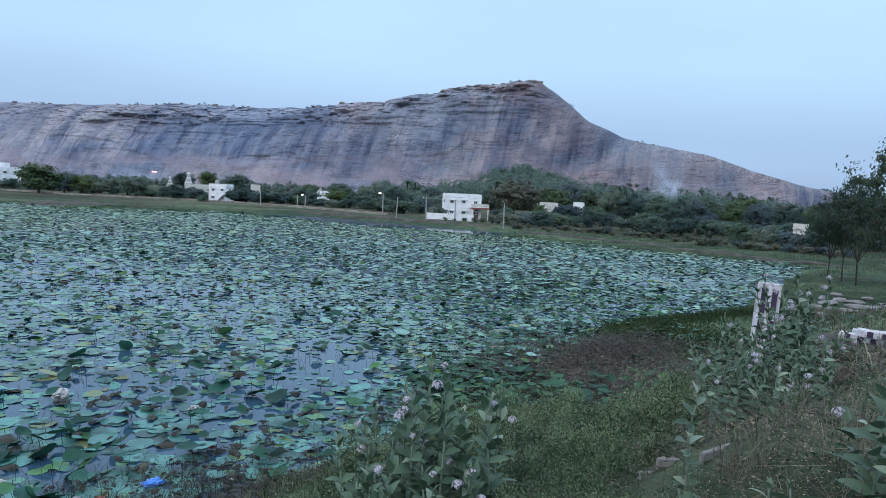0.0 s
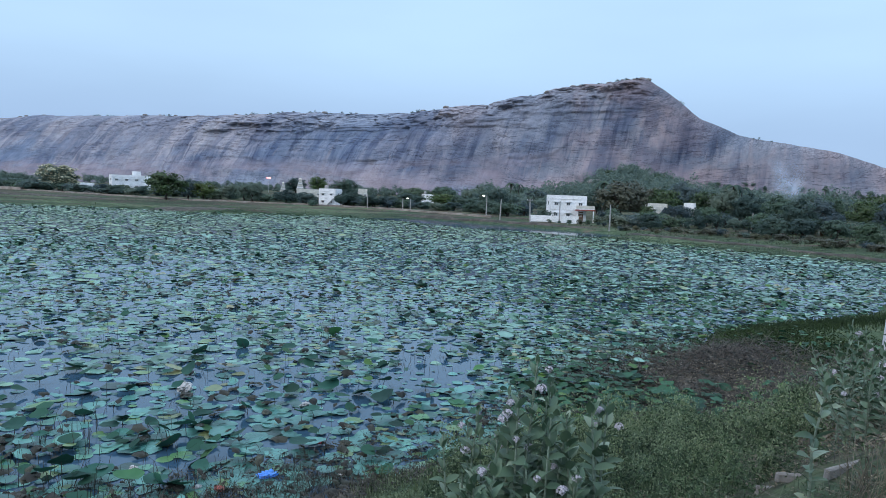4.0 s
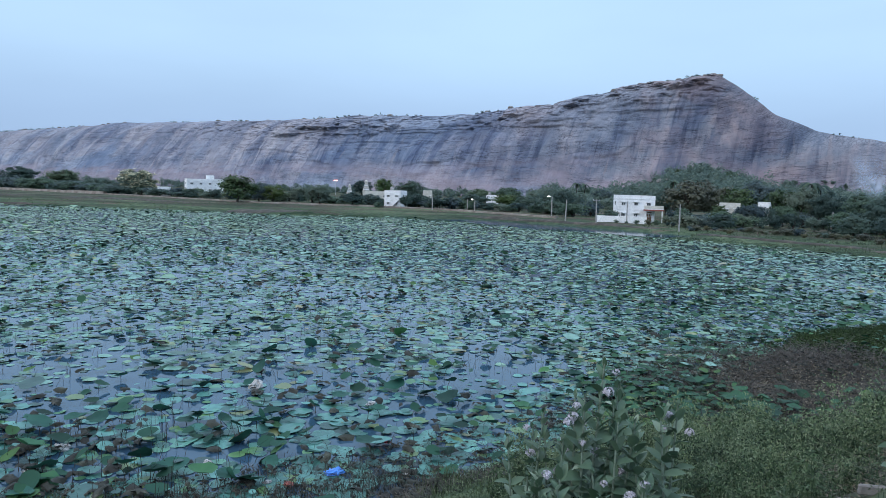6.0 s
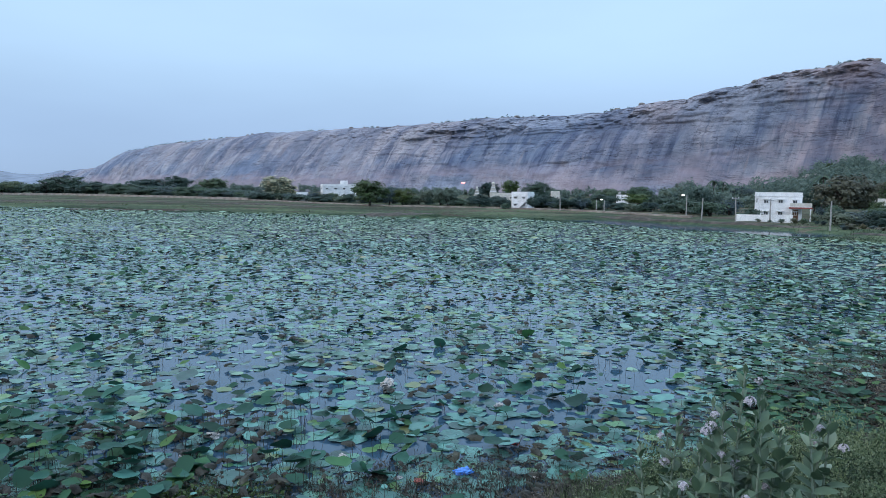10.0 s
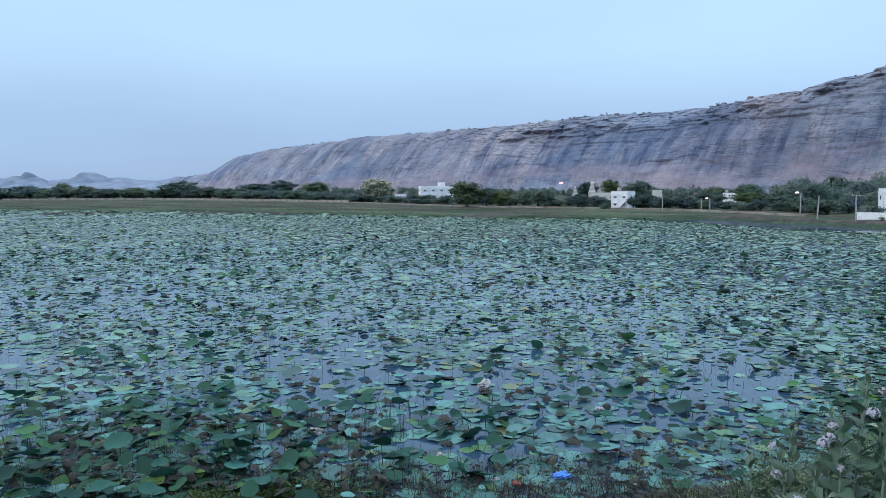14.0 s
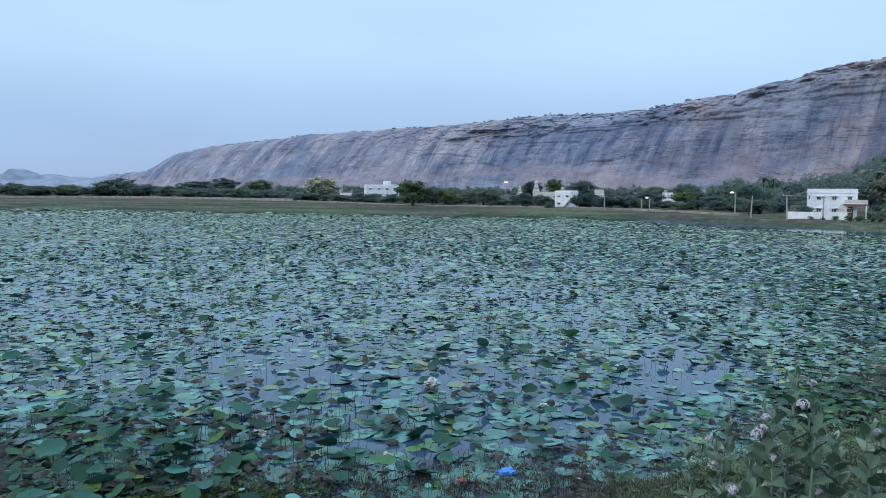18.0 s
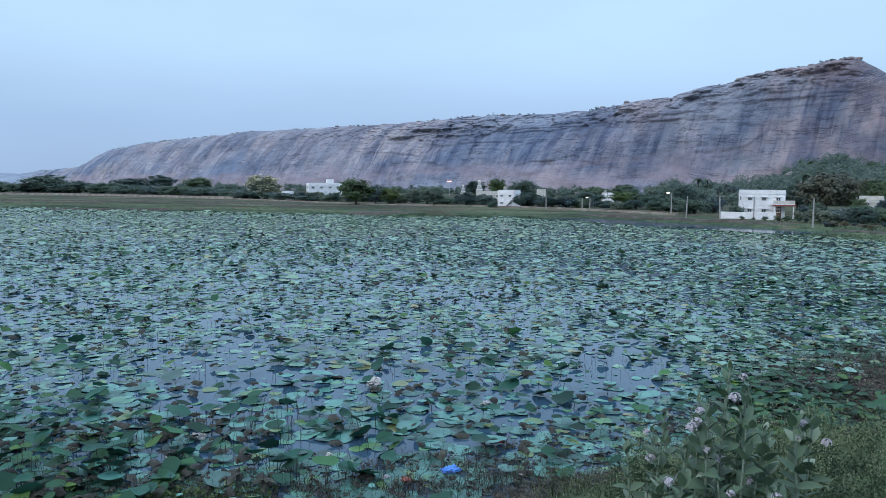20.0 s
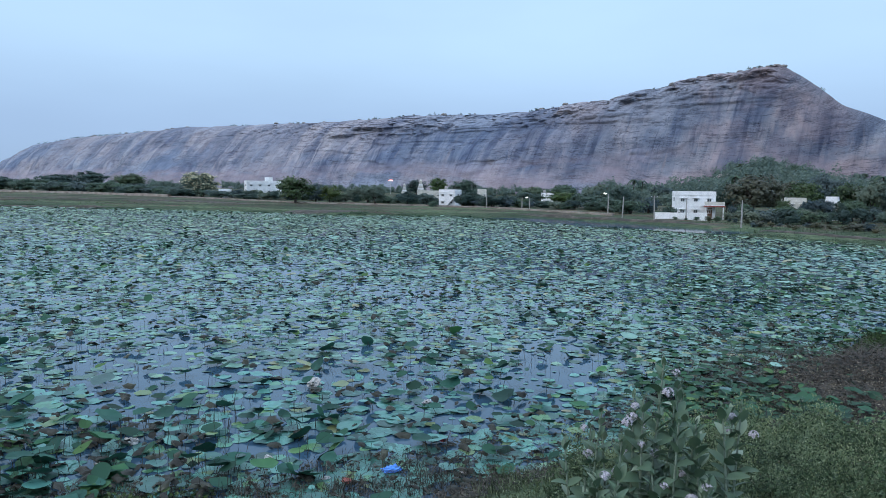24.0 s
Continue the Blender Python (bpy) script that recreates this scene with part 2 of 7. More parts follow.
    tier = ramp_node(n, [(0.16, (0, 0, 0)), (0.34, (1, 1, 1)), (0.72, (1, 1, 1)), (0.9, (0, 0, 0))])
    l.new(rs.outputs["X"], tier.inputs["Fac"])
    seep = ramp_node(n, [(0.38, (0.15, 0.15, 0.15)), (0.52, (1, 1, 1))])
    l.new(noise_at(0.022, 0.012, 5, 0.6, 0.5), seep.inputs["Fac"])
    wet = mix_node(n, l, "MULTIPLY", 1.0, reach.outputs["Color"], tier.outputs["Color"])
    wet = mix_node(n, l, "MULTIPLY", 1.0, wet, seep.outputs["Color"])
    col = mix_node(n, l, "MULTIPLY", wet, col, (0.60, 0.66, 0.74))
    # pink bare stone along the foot, below the dark weathered belt
    foot = ramp_node(n, [(0.22, (0.6, 0.6, 0.6)), (0.40, (0, 0, 0))])
    l.new(rs.outputs["X"], foot.inputs["Fac"])
    rosy = ramp_node(n, [(0.42, (0, 0, 0)), (0.56, (1, 1, 1))])
    l.new(noise_at(0.009, 0.05, 5, 0.6, 0.4), rosy.inputs["Fac"])
    bare = mix_node(n, l, "MULTIPLY", 1.0, foot.outputs["Color"], rosy.outputs["Color"])
    col = mix_node(n, l, "MIX", bare, col, (0.30, 0.245, 0.275))
    # jointed, lichen-grey blocks towards the top
    mpv = n.new("ShaderNodeMapping")
    mpv.inputs["Scale"].default_value = (0.07, 0.26, 1)
    l.new(uv.outputs[0], mpv.inputs["Vector"])
    vor = n.new("ShaderNodeTexVoronoi")
    vor.feature = "DISTANCE_TO_EDGE"
    l.new(mpv.outputs[0], vor.inputs["Vector"])
    joint = ramp_node(n, [(0.0, (0.55, 0.57, 0.6)), (0.09, (0.97, 0.97, 0.97)), (0.3, (1.06, 1.06, 1.06))])
    l.new(vor.outputs["Distance"], joint.inputs["Fac"])
    col = mix_node(n, l, "MULTIPLY", high.outputs[0], col, joint.outputs["Color"])
    grain = ramp_node(n, [(0.3, (0.86, 0.86, 0.87)), (0.7, (1.1, 1.1, 1.09))])
    fine = noise_at(0.35, 0.2, 8, 0.7)
    l.new(fine, grain.inputs["Fac"])
    col = mix_node(n, l, "MULTIPLY", 1.0, col, grain.outputs["Color"])
    l.new(col, p.inputs["Base Color"])
    p.inputs["Roughness"].default_value = 0.85
    p.inputs["Specular IOR Level"].default_value = 0.2
    bp = n.new("ShaderNodeBump")
    bp.inputs["Strength"].default_value, bp.inputs["Distance"].default_value = 0.7, 1.5
    l.new(fine, bp.inputs["Height"])
    l.new(bp.outputs[0], p.inputs["Normal"])
    return m


def ground_surface(name):
    """Short dull grass with bare brown earth where it wears through."""
    m, n, l, p = links_of(name)
    tc = n.new("ShaderNodeTexCoord")

    def noise_at(s, detail, sx=1.0):
        mp = n.new("ShaderNodeMapping")
        mp.inputs["Scale"].default_value = (s * sx, s, s)
        l.new(tc.outputs["Object"], mp.inputs["Vector"])
        t = n.new("ShaderNodeTexNoise")
        t.inputs["Scale"].default_value, t.inputs["Detail"].default_value = 1.0, detail
        l.new(mp.outputs[0], t.inputs["Vector"])
        return t.outputs["Fac"]

    grass = ramp_node(n, [(0.3, (0.028, 0.05, 0.028)), (0.5, (0.054, 0.084, 0.048)), (0.68, (0.095, 0.125, 0.07))])
    l.new(noise_at(0.6, 8), grass.inputs["Fac"])
    earth = ramp_node(n, [(0.3, (0.042, 0.035, 0.028)), (0.7, (0.135, 0.108, 0.086))])
    l.new(noise_at(1.7, 8), earth.inputs["Fac"])
    # wet low ground keeps its grass, the drier strip above it wears bare
    where = ramp_node(n, [(0.48, (0, 0, 0)), (0.60, (1, 1, 1))])
    place = n.new("ShaderNodeSeparateXYZ")
    l.new(tc.outputs["Object"], place.inputs[0])
    level = n.new("ShaderNodeMapRange")
    level.inputs["From Min"].default_value, level.inputs["From Max"].default_value = 0.0, 3.0
    l.new(place.outputs["Z"], level.inputs["Value"])
    dry = ramp_node(n, [(0.08, (0.36, 0.36, 0.36)), (0.22, (0.53, 0.53, 0.53)), (0.4, (0.52, 0.52, 0.52)), (0.6, (0.5, 0.5, 0.5))])
    l.new(level.outputs[0], dry.inputs["Fac"])
    l.new(mix_node(n, l, "LINEAR_LIGHT", 0.5, noise_at(0.32, 9, 0.3), dry.outputs["Color"]), where.inputs["Fac"])
    col = mix_node(n, l, "MIX", where.outputs["Color"], grass.outputs["Color"], earth.outputs["Color"])
    broad = ramp_node(n, [(0.36, (0.55, 0.58, 0.56)), (0.5, (0.95, 0.95, 0.95)), (0.64, (1.5, 1.42, 1.36))])
    l.new(noise_at(0.07, 5, 0.35), broad.inputs["Fac"])
    col = mix_node(n, l, "MULTIPLY", 1.0, col, broad.outputs["Color"])
    g = ramp_node(n, [(0.3, (0.65, 0.65, 0.65)), (0.7, (1.25, 1.25, 1.25))])
    fine = noise_at(9.0, 6)
    l.new(fine, g.inputs["Fac"])
    col = mix_node(n, l, "MULTIPLY", 1.0, col, g.outputs["Color"])
    l.new(col, p.inputs["Base Color"])
    p.inputs["Roughness"].default_value = 0.95
    p.inputs["Specular IOR Level"].default_value = 0.1
    bp = n.new("ShaderNodeBump")
    bp.inputs["Strength"].default_value, bp.inputs["Distance"].default_value = 0.8, 0.08
    l.new(fine, bp.inputs["Height"])
    l.new(bp.outputs[0], p.inputs["Normal"])
    return m


def water_surface(name):
    m, n, l, p = links_of(name)
    p.inputs["Base Color"].default_value = (0.034, 0.076, 0.122, 1)
    p.inputs["Roughness"].default_value = 0.06
    p.inputs["IOR"].default_value = 1.333
    tc = n.new("ShaderNodeTexCoord")
    t = n.new("ShaderNodeTexNoise")
    t.inputs["Scale"].default_value, t.inputs["Detail"].default_value = 2.2, 3
    l.new(tc.outputs["Object"], t.inputs["Vector"])
    bp = n.new("ShaderNodeBump")
    bp.inputs["Strength"].default_value, bp.inputs["Distance"].default_value = 0.12, 0.03
    l.new(t.outputs["Fac"], bp.inputs["Height"])
    l.new(bp.outputs[0], p.inputs["Normal"])
    return m


def lamp_surface(name, rgb, power):
    m, n, l, p = links_of(name)
    p.inputs["Emission Color"].default_value = (*rgb, 1)
    p.inputs["Emission Strength"].default_value = power
    return m


ROCK = rock_surface("hazy_granite_face")
GROUND = ground_surface("meadow_ground")
WATER = water_surface("lake_water")
LOTUS = lotus_surface("lotus_leaf_field", "island")
LOTUS_MID = lotus_surface("lotus_leaf_middle", "island", "mid")
LOTUS_FAR = lotus_surface("lotus_leaf_far", "island", "far")
LOTUS_ONE = lotus_surface("lotus_leaf_single", "object")
DEAD = surface("withered_leaf", [(0.3, (0.012, 0.014, 0.012)), (0.6, (0.028, 0.032, 0.025)), (0.8, (0.11, 0.112, 0.095))], 3, 30, 0.8, 0.4, 0.02, "island", 0.5)
STALK = surface("lotus_stalk", [(0.3, (0.02, 0.02, 0.017)), (0.7, (0.05, 0.045, 0.032))], 5, 60, 0.7, 0, 0.01, "island", 0.5)
# leaf greens raised to stand in for haze over the distant trees
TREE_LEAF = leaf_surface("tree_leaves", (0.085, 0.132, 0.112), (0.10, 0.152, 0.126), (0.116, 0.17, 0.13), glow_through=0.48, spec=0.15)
LOTUS_DARK = leaf_surface("raised_lotus_leaf", (0.010, 0.032, 0.024), (0.024, 0.084, 0.058), (0.07, 0.15, 0.045), 0.65, "island", 0.15, 0.1, False)
# LOTUS_DARK made lighter, its colour standing in for haze over the lake
LOTUS_RAISED = leaf_surface("raised_lotus_leaf_hazy", (0.02, 0.05, 0.034), (0.036, 0.105, 0.062), (0.09, 0.17, 0.05), 0.65, "island", 0.15, 0.1, False)
DARK_LEAF_ONE = leaf_surface("standing_lotus_leaf", (0.012, 0.046, 0.038), (0.032, 0.115, 0.09), (0.07, 0.20, 0.07), 0.6, "object", 0.18, 0.12)
TREE_LEAF_B = leaf_surface("tree_leaves_bright", (0.035, 0.062, 0.026), (0.07, 0.12, 0.045), (0.11, 0.16, 0.06), glow_through=0.35)
TREE_LEAF_C = leaf_surface("tree_leaves_dry", (0.045, 0.052, 0.036), (0.074, 0.08, 0.052), (0.105, 0.108, 0.066))
PALE_BLOOM = leaf_surface("pale_blossom", (0.26, 0.27, 0.22), (0.44, 0.45, 0.40), (0.58, 0.58, 0.53))
SHORE_LEAF = leaf_surface("shore_tree_leaves", (0.05, 0.075, 0.055), (0.066, 0.096, 0.068), (0.085, 0.118, 0.076), glow_through=0.4, spec=0.15)
# haze over the wood painted in: these greens are lightened and blued
HAZY_SCRUB = leaf_surface("hazy_scrub_leaves", (0.112, 0.158, 0.16), (0.13, 0.176, 0.178), (0.142, 0.188, 0.184), glow_through=0.48, spec=0.1)
BARK = surface("bark", [(0.3, (0.028, 0.023, 0.02)), (0.7, (0.075, 0.062, 0.052))], 3, 25, 0.9, 0.6, 0.03, stretch=(1, 1, 0.25))
MILK_LEAF = leaf_surface("milkweed_leaf", (0.04, 0.08, 0.045), (0.10, 0.165, 0.105), (0.29, 0.36, 0.27), 0.55, "object", 0.4, 0.14)
MILK_STEM = surface("milkweed_stem", [(0.3, (0.10, 0.14, 0.10)), (0.7, (0.2, 0.25, 0.19))], 8, 60, 0.7, 0.1)
PETAL = surface("milkweed_petal", [(0.3, (0.29, 0.26, 0.33)), (0.7, (0.58, 0.56, 0.61))], 60, 200, 0.6, 0, 0.01, "island", 0.25)
HERB_TIP = leaf_surface("herb_tip", (0.10, 0.15, 0.08), (0.19, 0.245, 0.145), (0.33, 0.38, 0.26), 0.6, "island", 0.2, 0.3, False, 1.7, 0.4)
HERB = leaf_surface("herb_leaf", (0.016, 0.03, 0.016), (0.072, 0.116, 0.064), (0.17, 0.215, 0.138), 0.6, "island", 0.2, 0.3, False, 1.7, 0.55)
WEED = leaf_surface("weed_leaf", (0.018, 0.03, 0.016), (0.078, 0.116, 0.06), (0.25, 0.30, 0.19), 0.6, own_tint=False, patch=1.4, depth=0.5)
MOSS = leaf_surface("dark_moss_grass", (0.012, 0.022, 0.01), (0.036, 0.062, 0.024), (0.075, 0.115, 0.045), 0.7, "island", 0.15, 0.15, False)
STRAW = leaf_surface("dry_straw", (0.08, 0.07, 0.055), (0.21, 0.185, 0.145), (0.42, 0.38, 0.31), 0.8, "island", 0.1, 0.05, False)
SEDGE_GREEN = leaf_surface("green_sedge", (0.04, 0.065, 0.03), (0.095, 0.145, 0.065), (0.15, 0.20, 0.10), 0.8, "island", 0.1, 0.3, False, 0.2, 0.4)
SEDGE = leaf_surface("grey_sedge", (0.02, 0.02, 0.018), (0.085, 0.085, 0.075), (0.22, 0.21, 0.19), 0.85, "island", 0.1, 0.1, False)
TWIG = surface("dead_twigs", [(0.3, (0.026, 0.023, 0.02)), (0.7, (0.10, 0.085, 0.075))], 6, 50, 0.9, 0, 0.01, "island", 0.6)
WHITE = surface("white_limewash", [(0.25, (0.62, 0.63, 0.63)), (0.5, (0.78, 0.78, 0.78)), (0.8, (0.84, 0.84, 0.83))], 0.7, 8, 0.85, 0.15)
CREAM = surface("cream_paint", [(0.3, (0.5, 0.48, 0.42)), (0.7, (0.66, 0.64, 0.58))], 0.9, 9, 0.85, 0.15)
GREY_WALL = surface("grey_plaster", [(0.3, (0.26, 0.25, 0.25)), (0.7, (0.42, 0.41, 0.40))], 0.9, 9, 0.9, 0.2)
CONCRETE = surface("weathered_concrete", [(0.3, (0.24, 0.23, 0.22)), (0.7, (0.42, 0.41, 0.39))], 2, 30, 0.9, 0.4, 0.01)
DARK_GLASS = surface("dark_window", [(0.4, (0.06, 0.065, 0.075)), (0.6, (0.11, 0.115, 0.125))], 3, 9, 0.15, 0)
RED_PAINT = surface("red_oxide_paint", [(0.3, (0.20, 0.05, 0.04)), (0.7, (0.32, 0.09, 0.07))], 2, 20, 0.7, 0.1)
WOOD = surface("door_wood", [(0.3, (0.10, 0.05, 0.03)), (0.7, (0.2, 0.11, 0.06))], 4, 30, 0.6, 0.2)
POST_WHITE = surface("chipped_white_paint", [(0.34, (0.30, 0.28, 0.27)), (0.44, (0.50, 0.48, 0.50)), (0.75, (0.62, 0.60, 0.63))], 9, 60, 0.85, 0.5, 0.01)
POST_PURPLE = surface("purple_stripe_paint", [(0.3, (0.032, 0.02, 0.05)), (0.7, (0.065, 0.036, 0.085))], 9, 60, 0.8, 0.3, 0.01)
# pale blue of distance haze put into the far knobs' base colour
HAZY_ROCK = surface("hazy_far_rock", [(0.3, (0.165, 0.21, 0.275)), (0.5, (0.19, 0.238, 0.305)), (0.7, (0.215, 0.262, 0.33))], 0.012, 0.03, 0.95, 0)
STONE = surface("field_stone", [(0.3, (0.15, 0.14, 0.135)), (0.6, (0.25, 0.235, 0.225)), (0.8, (0.34, 0.325, 0.31))], 1.6, 14, 0.9, 0.5, 0.03)
EARTH = surface("bare_earth", [(0.3, (0.026, 0.023, 0.018)), (0.5, (0.048, 0.042, 0.033)), (0.7, (0.11, 0.088, 0.072))], 0.8, 9, 0.95, 0.6, 0.05)
PALE_DIRT = surface("pale_dirt", [(0.3, (0.15, 0.125, 0.105)), (0.5, (0.26, 0.22, 0.19)), (0.7, (0.36, 0.32, 0.28))], 0.35, 6, 0.95, 0.5, 0.05)
BAG_BLUE = surface("blue_plastic", [(0.3, (0.03, 0.16, 0.6)), (0.7, (0.08, 0.32, 0.85))], 8, 40, 0.35, 0.3)
BAG_WHITE = surface("white_plastic", [(0.3, (0.22, 0.21, 0.2)), (0.5, (0.42, 0.41, 0.4)), (0.7, (0.6, 0.6, 0.59))], 6, 40, 0.4, 0.4)
BAG_RED = surface("red_plastic", [(0.3, (0.4, 0.03, 0.04)), (0.7, (0.55, 0.06, 0.07))], 6, 40, 0.4, 0.3)
METAL = surface("galvanised_steel", [(0.3, (0.3, 0.31, 0.32)), (0.7, (0.45, 0.46, 0.47))], 6, 40, 0.5, 0.1, 0.01, metal=0.7)
LAMP_GLOW = lamp_surface("street_lamp_glow", (1.0, 0.97, 0.9), 2.5)
RED_GLOW = lamp_surface("red_sign_glow", (1.0, 0.25, 0.2), 2.0)


# ---- plan ----
def lattice(i, j, seed):
    h = np.sin(i * 127.1 + j * 311.7 + seed * 74.7) * 43758.5453
    return h - np.floor(h)


def value_noise(x, y, seed=0):
    """Smooth noise in 0..1 on arrays."""
    i, j = np.floor(x), np.floor(y)
    u, v = x - i, y - j
    u, v = u * u * (3 - 2 * u), v * v * (3 - 2 * v)
    return (lattice(i, j, seed) * (1 - u) + lattice(i + 1, j, seed) * u) * (1 - v) + (lattice(i, j + 1, seed) * (1 - u) + lattice(i + 1, j + 1, seed) * u) * v


def fractal(x, y, seed=0, octaves=4, gain=0.5):
    total, amp, norm = 0.0, 1.0, 0.0
    for k in range(octaves):
        total = total + amp * value_noise(x * 2.03 ** k, y * 2.03 ** k, seed + 11 * k)
        norm += amp
        amp *= gain
    return total / norm


def smooth(a, b, x):
    u = np.clip((x - a) / (b - a), 0, 1)
    return u * u * (3 - 2 * u)


def spot(az, dist):
    """Plan position at a bearing (degrees right of straight ahead) and distance."""
    return dist * math.sin(radians(az)), dist * math.cos(radians(az))


# the embankment runs past the camera; ALONG and ACROSS are its axes
ALONG, ACROSS = (0.864, 0.504), (-0.504, 0.864)
SHORE = [(-320, -166), (-119, -53), (-7.0, 12.1), (-1.5, 17.5), (1.6, 21.5), (4.6, 28), (8.8, 38), (20.5, 48), (35, 71), (44, 84), (43, 91), (31, 97), (20, 109),
         (5.5, 119), (-12, 128), (-25, 138), (-45, 156), (-62, 150), (-73, 143), (-84, 150), (-118, 147), (-193, 149), (-267, 137), (-420, 90), (-470, -60)]


def shore_distance(x, y):
    """Signed distance to the lake's edge: positive on land."""
    best = np.full(np.shape(x), 1e9)
    inside = np.zeros(np.shape(x), bool)
    for (ax, ay), (bx, by) in zip(SHORE, SHORE[1:] + SHORE[:1]):
        dx, dy = bx - ax, by - ay
        t = np.clip(((x - ax) * dx + (y - ay) * dy) / (dx * dx + dy * dy), 0, 1)
        best = np.minimum(best, np.hypot(x - ax - t * dx, y - ay - t * dy))
        cross = (ay > y) != (by > y)
        xi = ax + (y - ay) / (dy if dy else 1e-9) * dx
        inside ^= cross & (x < xi)
    return np.where(inside, -best, best)


def strip(x, y, a, b, half):
    """1 along the line from a to b, falling to 0 at half its width."""
    dx, dy = b[0] - a[0], b[1] - a[1]
    t = np.clip(((x - a[0]) * dx + (y - a[1]) * dy) / (dx * dx + dy * dy), 0, 1)
    return 1 - smooth(half * 0.5, half, np.hypot(x - a[0] - t * dx, y - a[1] - t * dy))


def ground_z(x, y):
    """Height of the ground above the lake's level."""
    x, y = np.asarray(x, float), np.asarray(y, float)
    across = x * ACROSS[0] + y * ACROSS[1]
    dist = np.hypot(x, y)
    d = shore_distance(x, y) + (fractal(x * 0.25, y * 0.25, 3) - 0.5) * np.clip(dist * 0.03, 0.8, 5)
    low = np.where(d < 0, -0.6 * smooth(0, 2.5, -d), 0.06 + 0.25 * smooth(0, 3, d) + 0.45 * smooth(5, 45, d))
    low = low + np.where(d > 0.5, (fractal(x * 0.12, y * 0.12, 5) - 0.45) * 0.5, 0)
    # a channel of open water in the far meadow
    low = low - 1.7 * strip(x, y, (-31, 153), (5.5, 127), 9.0) * (d > 0)
    along = x * ALONG[0] + y * ALONG[1]
    edge = 1.3 + 0.3 * np.clip(along, 0, 30)
    bank = 5.6 - 0.4375 * np.clip(across - edge, 0, None) + (fractal(x * 0.5, y * 0.5, 7) - 0.5) * 0.35 * smooth(1.5, 4, dist)
    az = np.degrees(np.arctan2(x, y))
    bank = bank - 0.032 * dist * np.exp(-((az - 14.5) / 5.5) ** 2)
    z = np.maximum(low, bank)
    # earth mound beside the lake, road bank behind the meadow, scree below the rock
    z = z + 0.5 * np.exp(-((x + 66) ** 2 + (y - 150) ** 2) / 60.0)
    scree = (18 * np.exp(-((az - 6.0) / np.where(az > 6.0, 4.4, 4.2)) ** 2) + 4 * np.exp(-((az - 16) / 8.0) ** 2)) * smooth(250, 520, dist) * (1 - smooth(700, 900, dist))
    return z + np.where(y > 0, scree, 0)


def gz(x, y):
    return float(ground_z(np.array([x]), np.array([y]))[0])


# ---- building blocks ----
def grid_mesh(name, verts, faces):
    me = bpy.data.meshes.new(name)
    me.from_pydata(verts, [], faces)
    me.update()
    return me


def shade(me):
    me.polygons.foreach_set("use_smooth", np.ones(len(me.polygons), bool))
    return me


def part(name, data, material, parent=None, label=""):
    """Links a bmesh or mesh as one object under a thing or a part."""
    if isinstance(data, bmesh.types.BMesh):
        me = bpy.data.meshes.new(name)
        data.to_mesh(me)
        data.free()
    else:
        me = data
    if not me.materials:
        me.materials.append(material)
    ob = new(name, me)
    ob.parent = parent
    if label:
        tagged(ob, label)
    return ob


def thing(name, label, category, group="", kind=""):
    return tagged(new(name), label, category, group, kind)


def box(bm, x0, x1, y0, y1, z0, z1, bevel=0.0):
    vs = [bm.verts.new((x, y, z)) for z in (z0, z1) for x, y in ((x0, y0), (x1, y0), (x1, y1), (x0, y1))]
    fs = [bm.faces.new([vs[k] for k in q]) for q in ((3, 2, 1, 0), (4, 5, 6, 7), (0, 1, 5, 4), (1, 2, 6, 5), (2, 3, 7, 6), (3, 0, 4, 7))]
    if bevel:
        edges = list({e for f in fs for e in f.edges})
        bmesh.ops.bevel(bm, geom=edges, offset=bevel, segments=1, affect="EDGES")
    return bm


def boxed(*args, **kw):
    return box(bmesh.new(), *args, **kw)


def tube(points, radii, sides=6):
    """A tapered tube along points: vertices and faces."""
    verts, faces = [], []
    pts = [Vector(p) for p in points]
    for i, p in enumerate(pts):
        ax = (pts[min(i + 1, len(pts) - 1)] - pts[max(i - 1, 0)]).normalized()
        side = ax.orthogonal().normalized()
        up = ax.cross(side)
        for k in range(sides):
            a = 2 * math.pi * k / sides
            verts.append(p + radii[i] * (math.cos(a) * side + math.sin(a) * up))
    for i in range(len(pts) - 1):
        for k in range(sides):
            a, b = i * sides + k, i * sides + (k + 1) % sides
            faces.append((a, b, b + sides, a + sides))
    faces.append(tuple(range((len(pts) - 1) * sides, len(pts) * sides)))
    return verts, faces


def gather(pieces):
    """Joins (verts, faces) pairs."""
    verts, faces = [], []
    for v, f in pieces:
        o = len(verts)
        verts += [tuple(p) for p in v]
        faces += [tuple(i + o for i in q) for q in f]
    return verts, faces


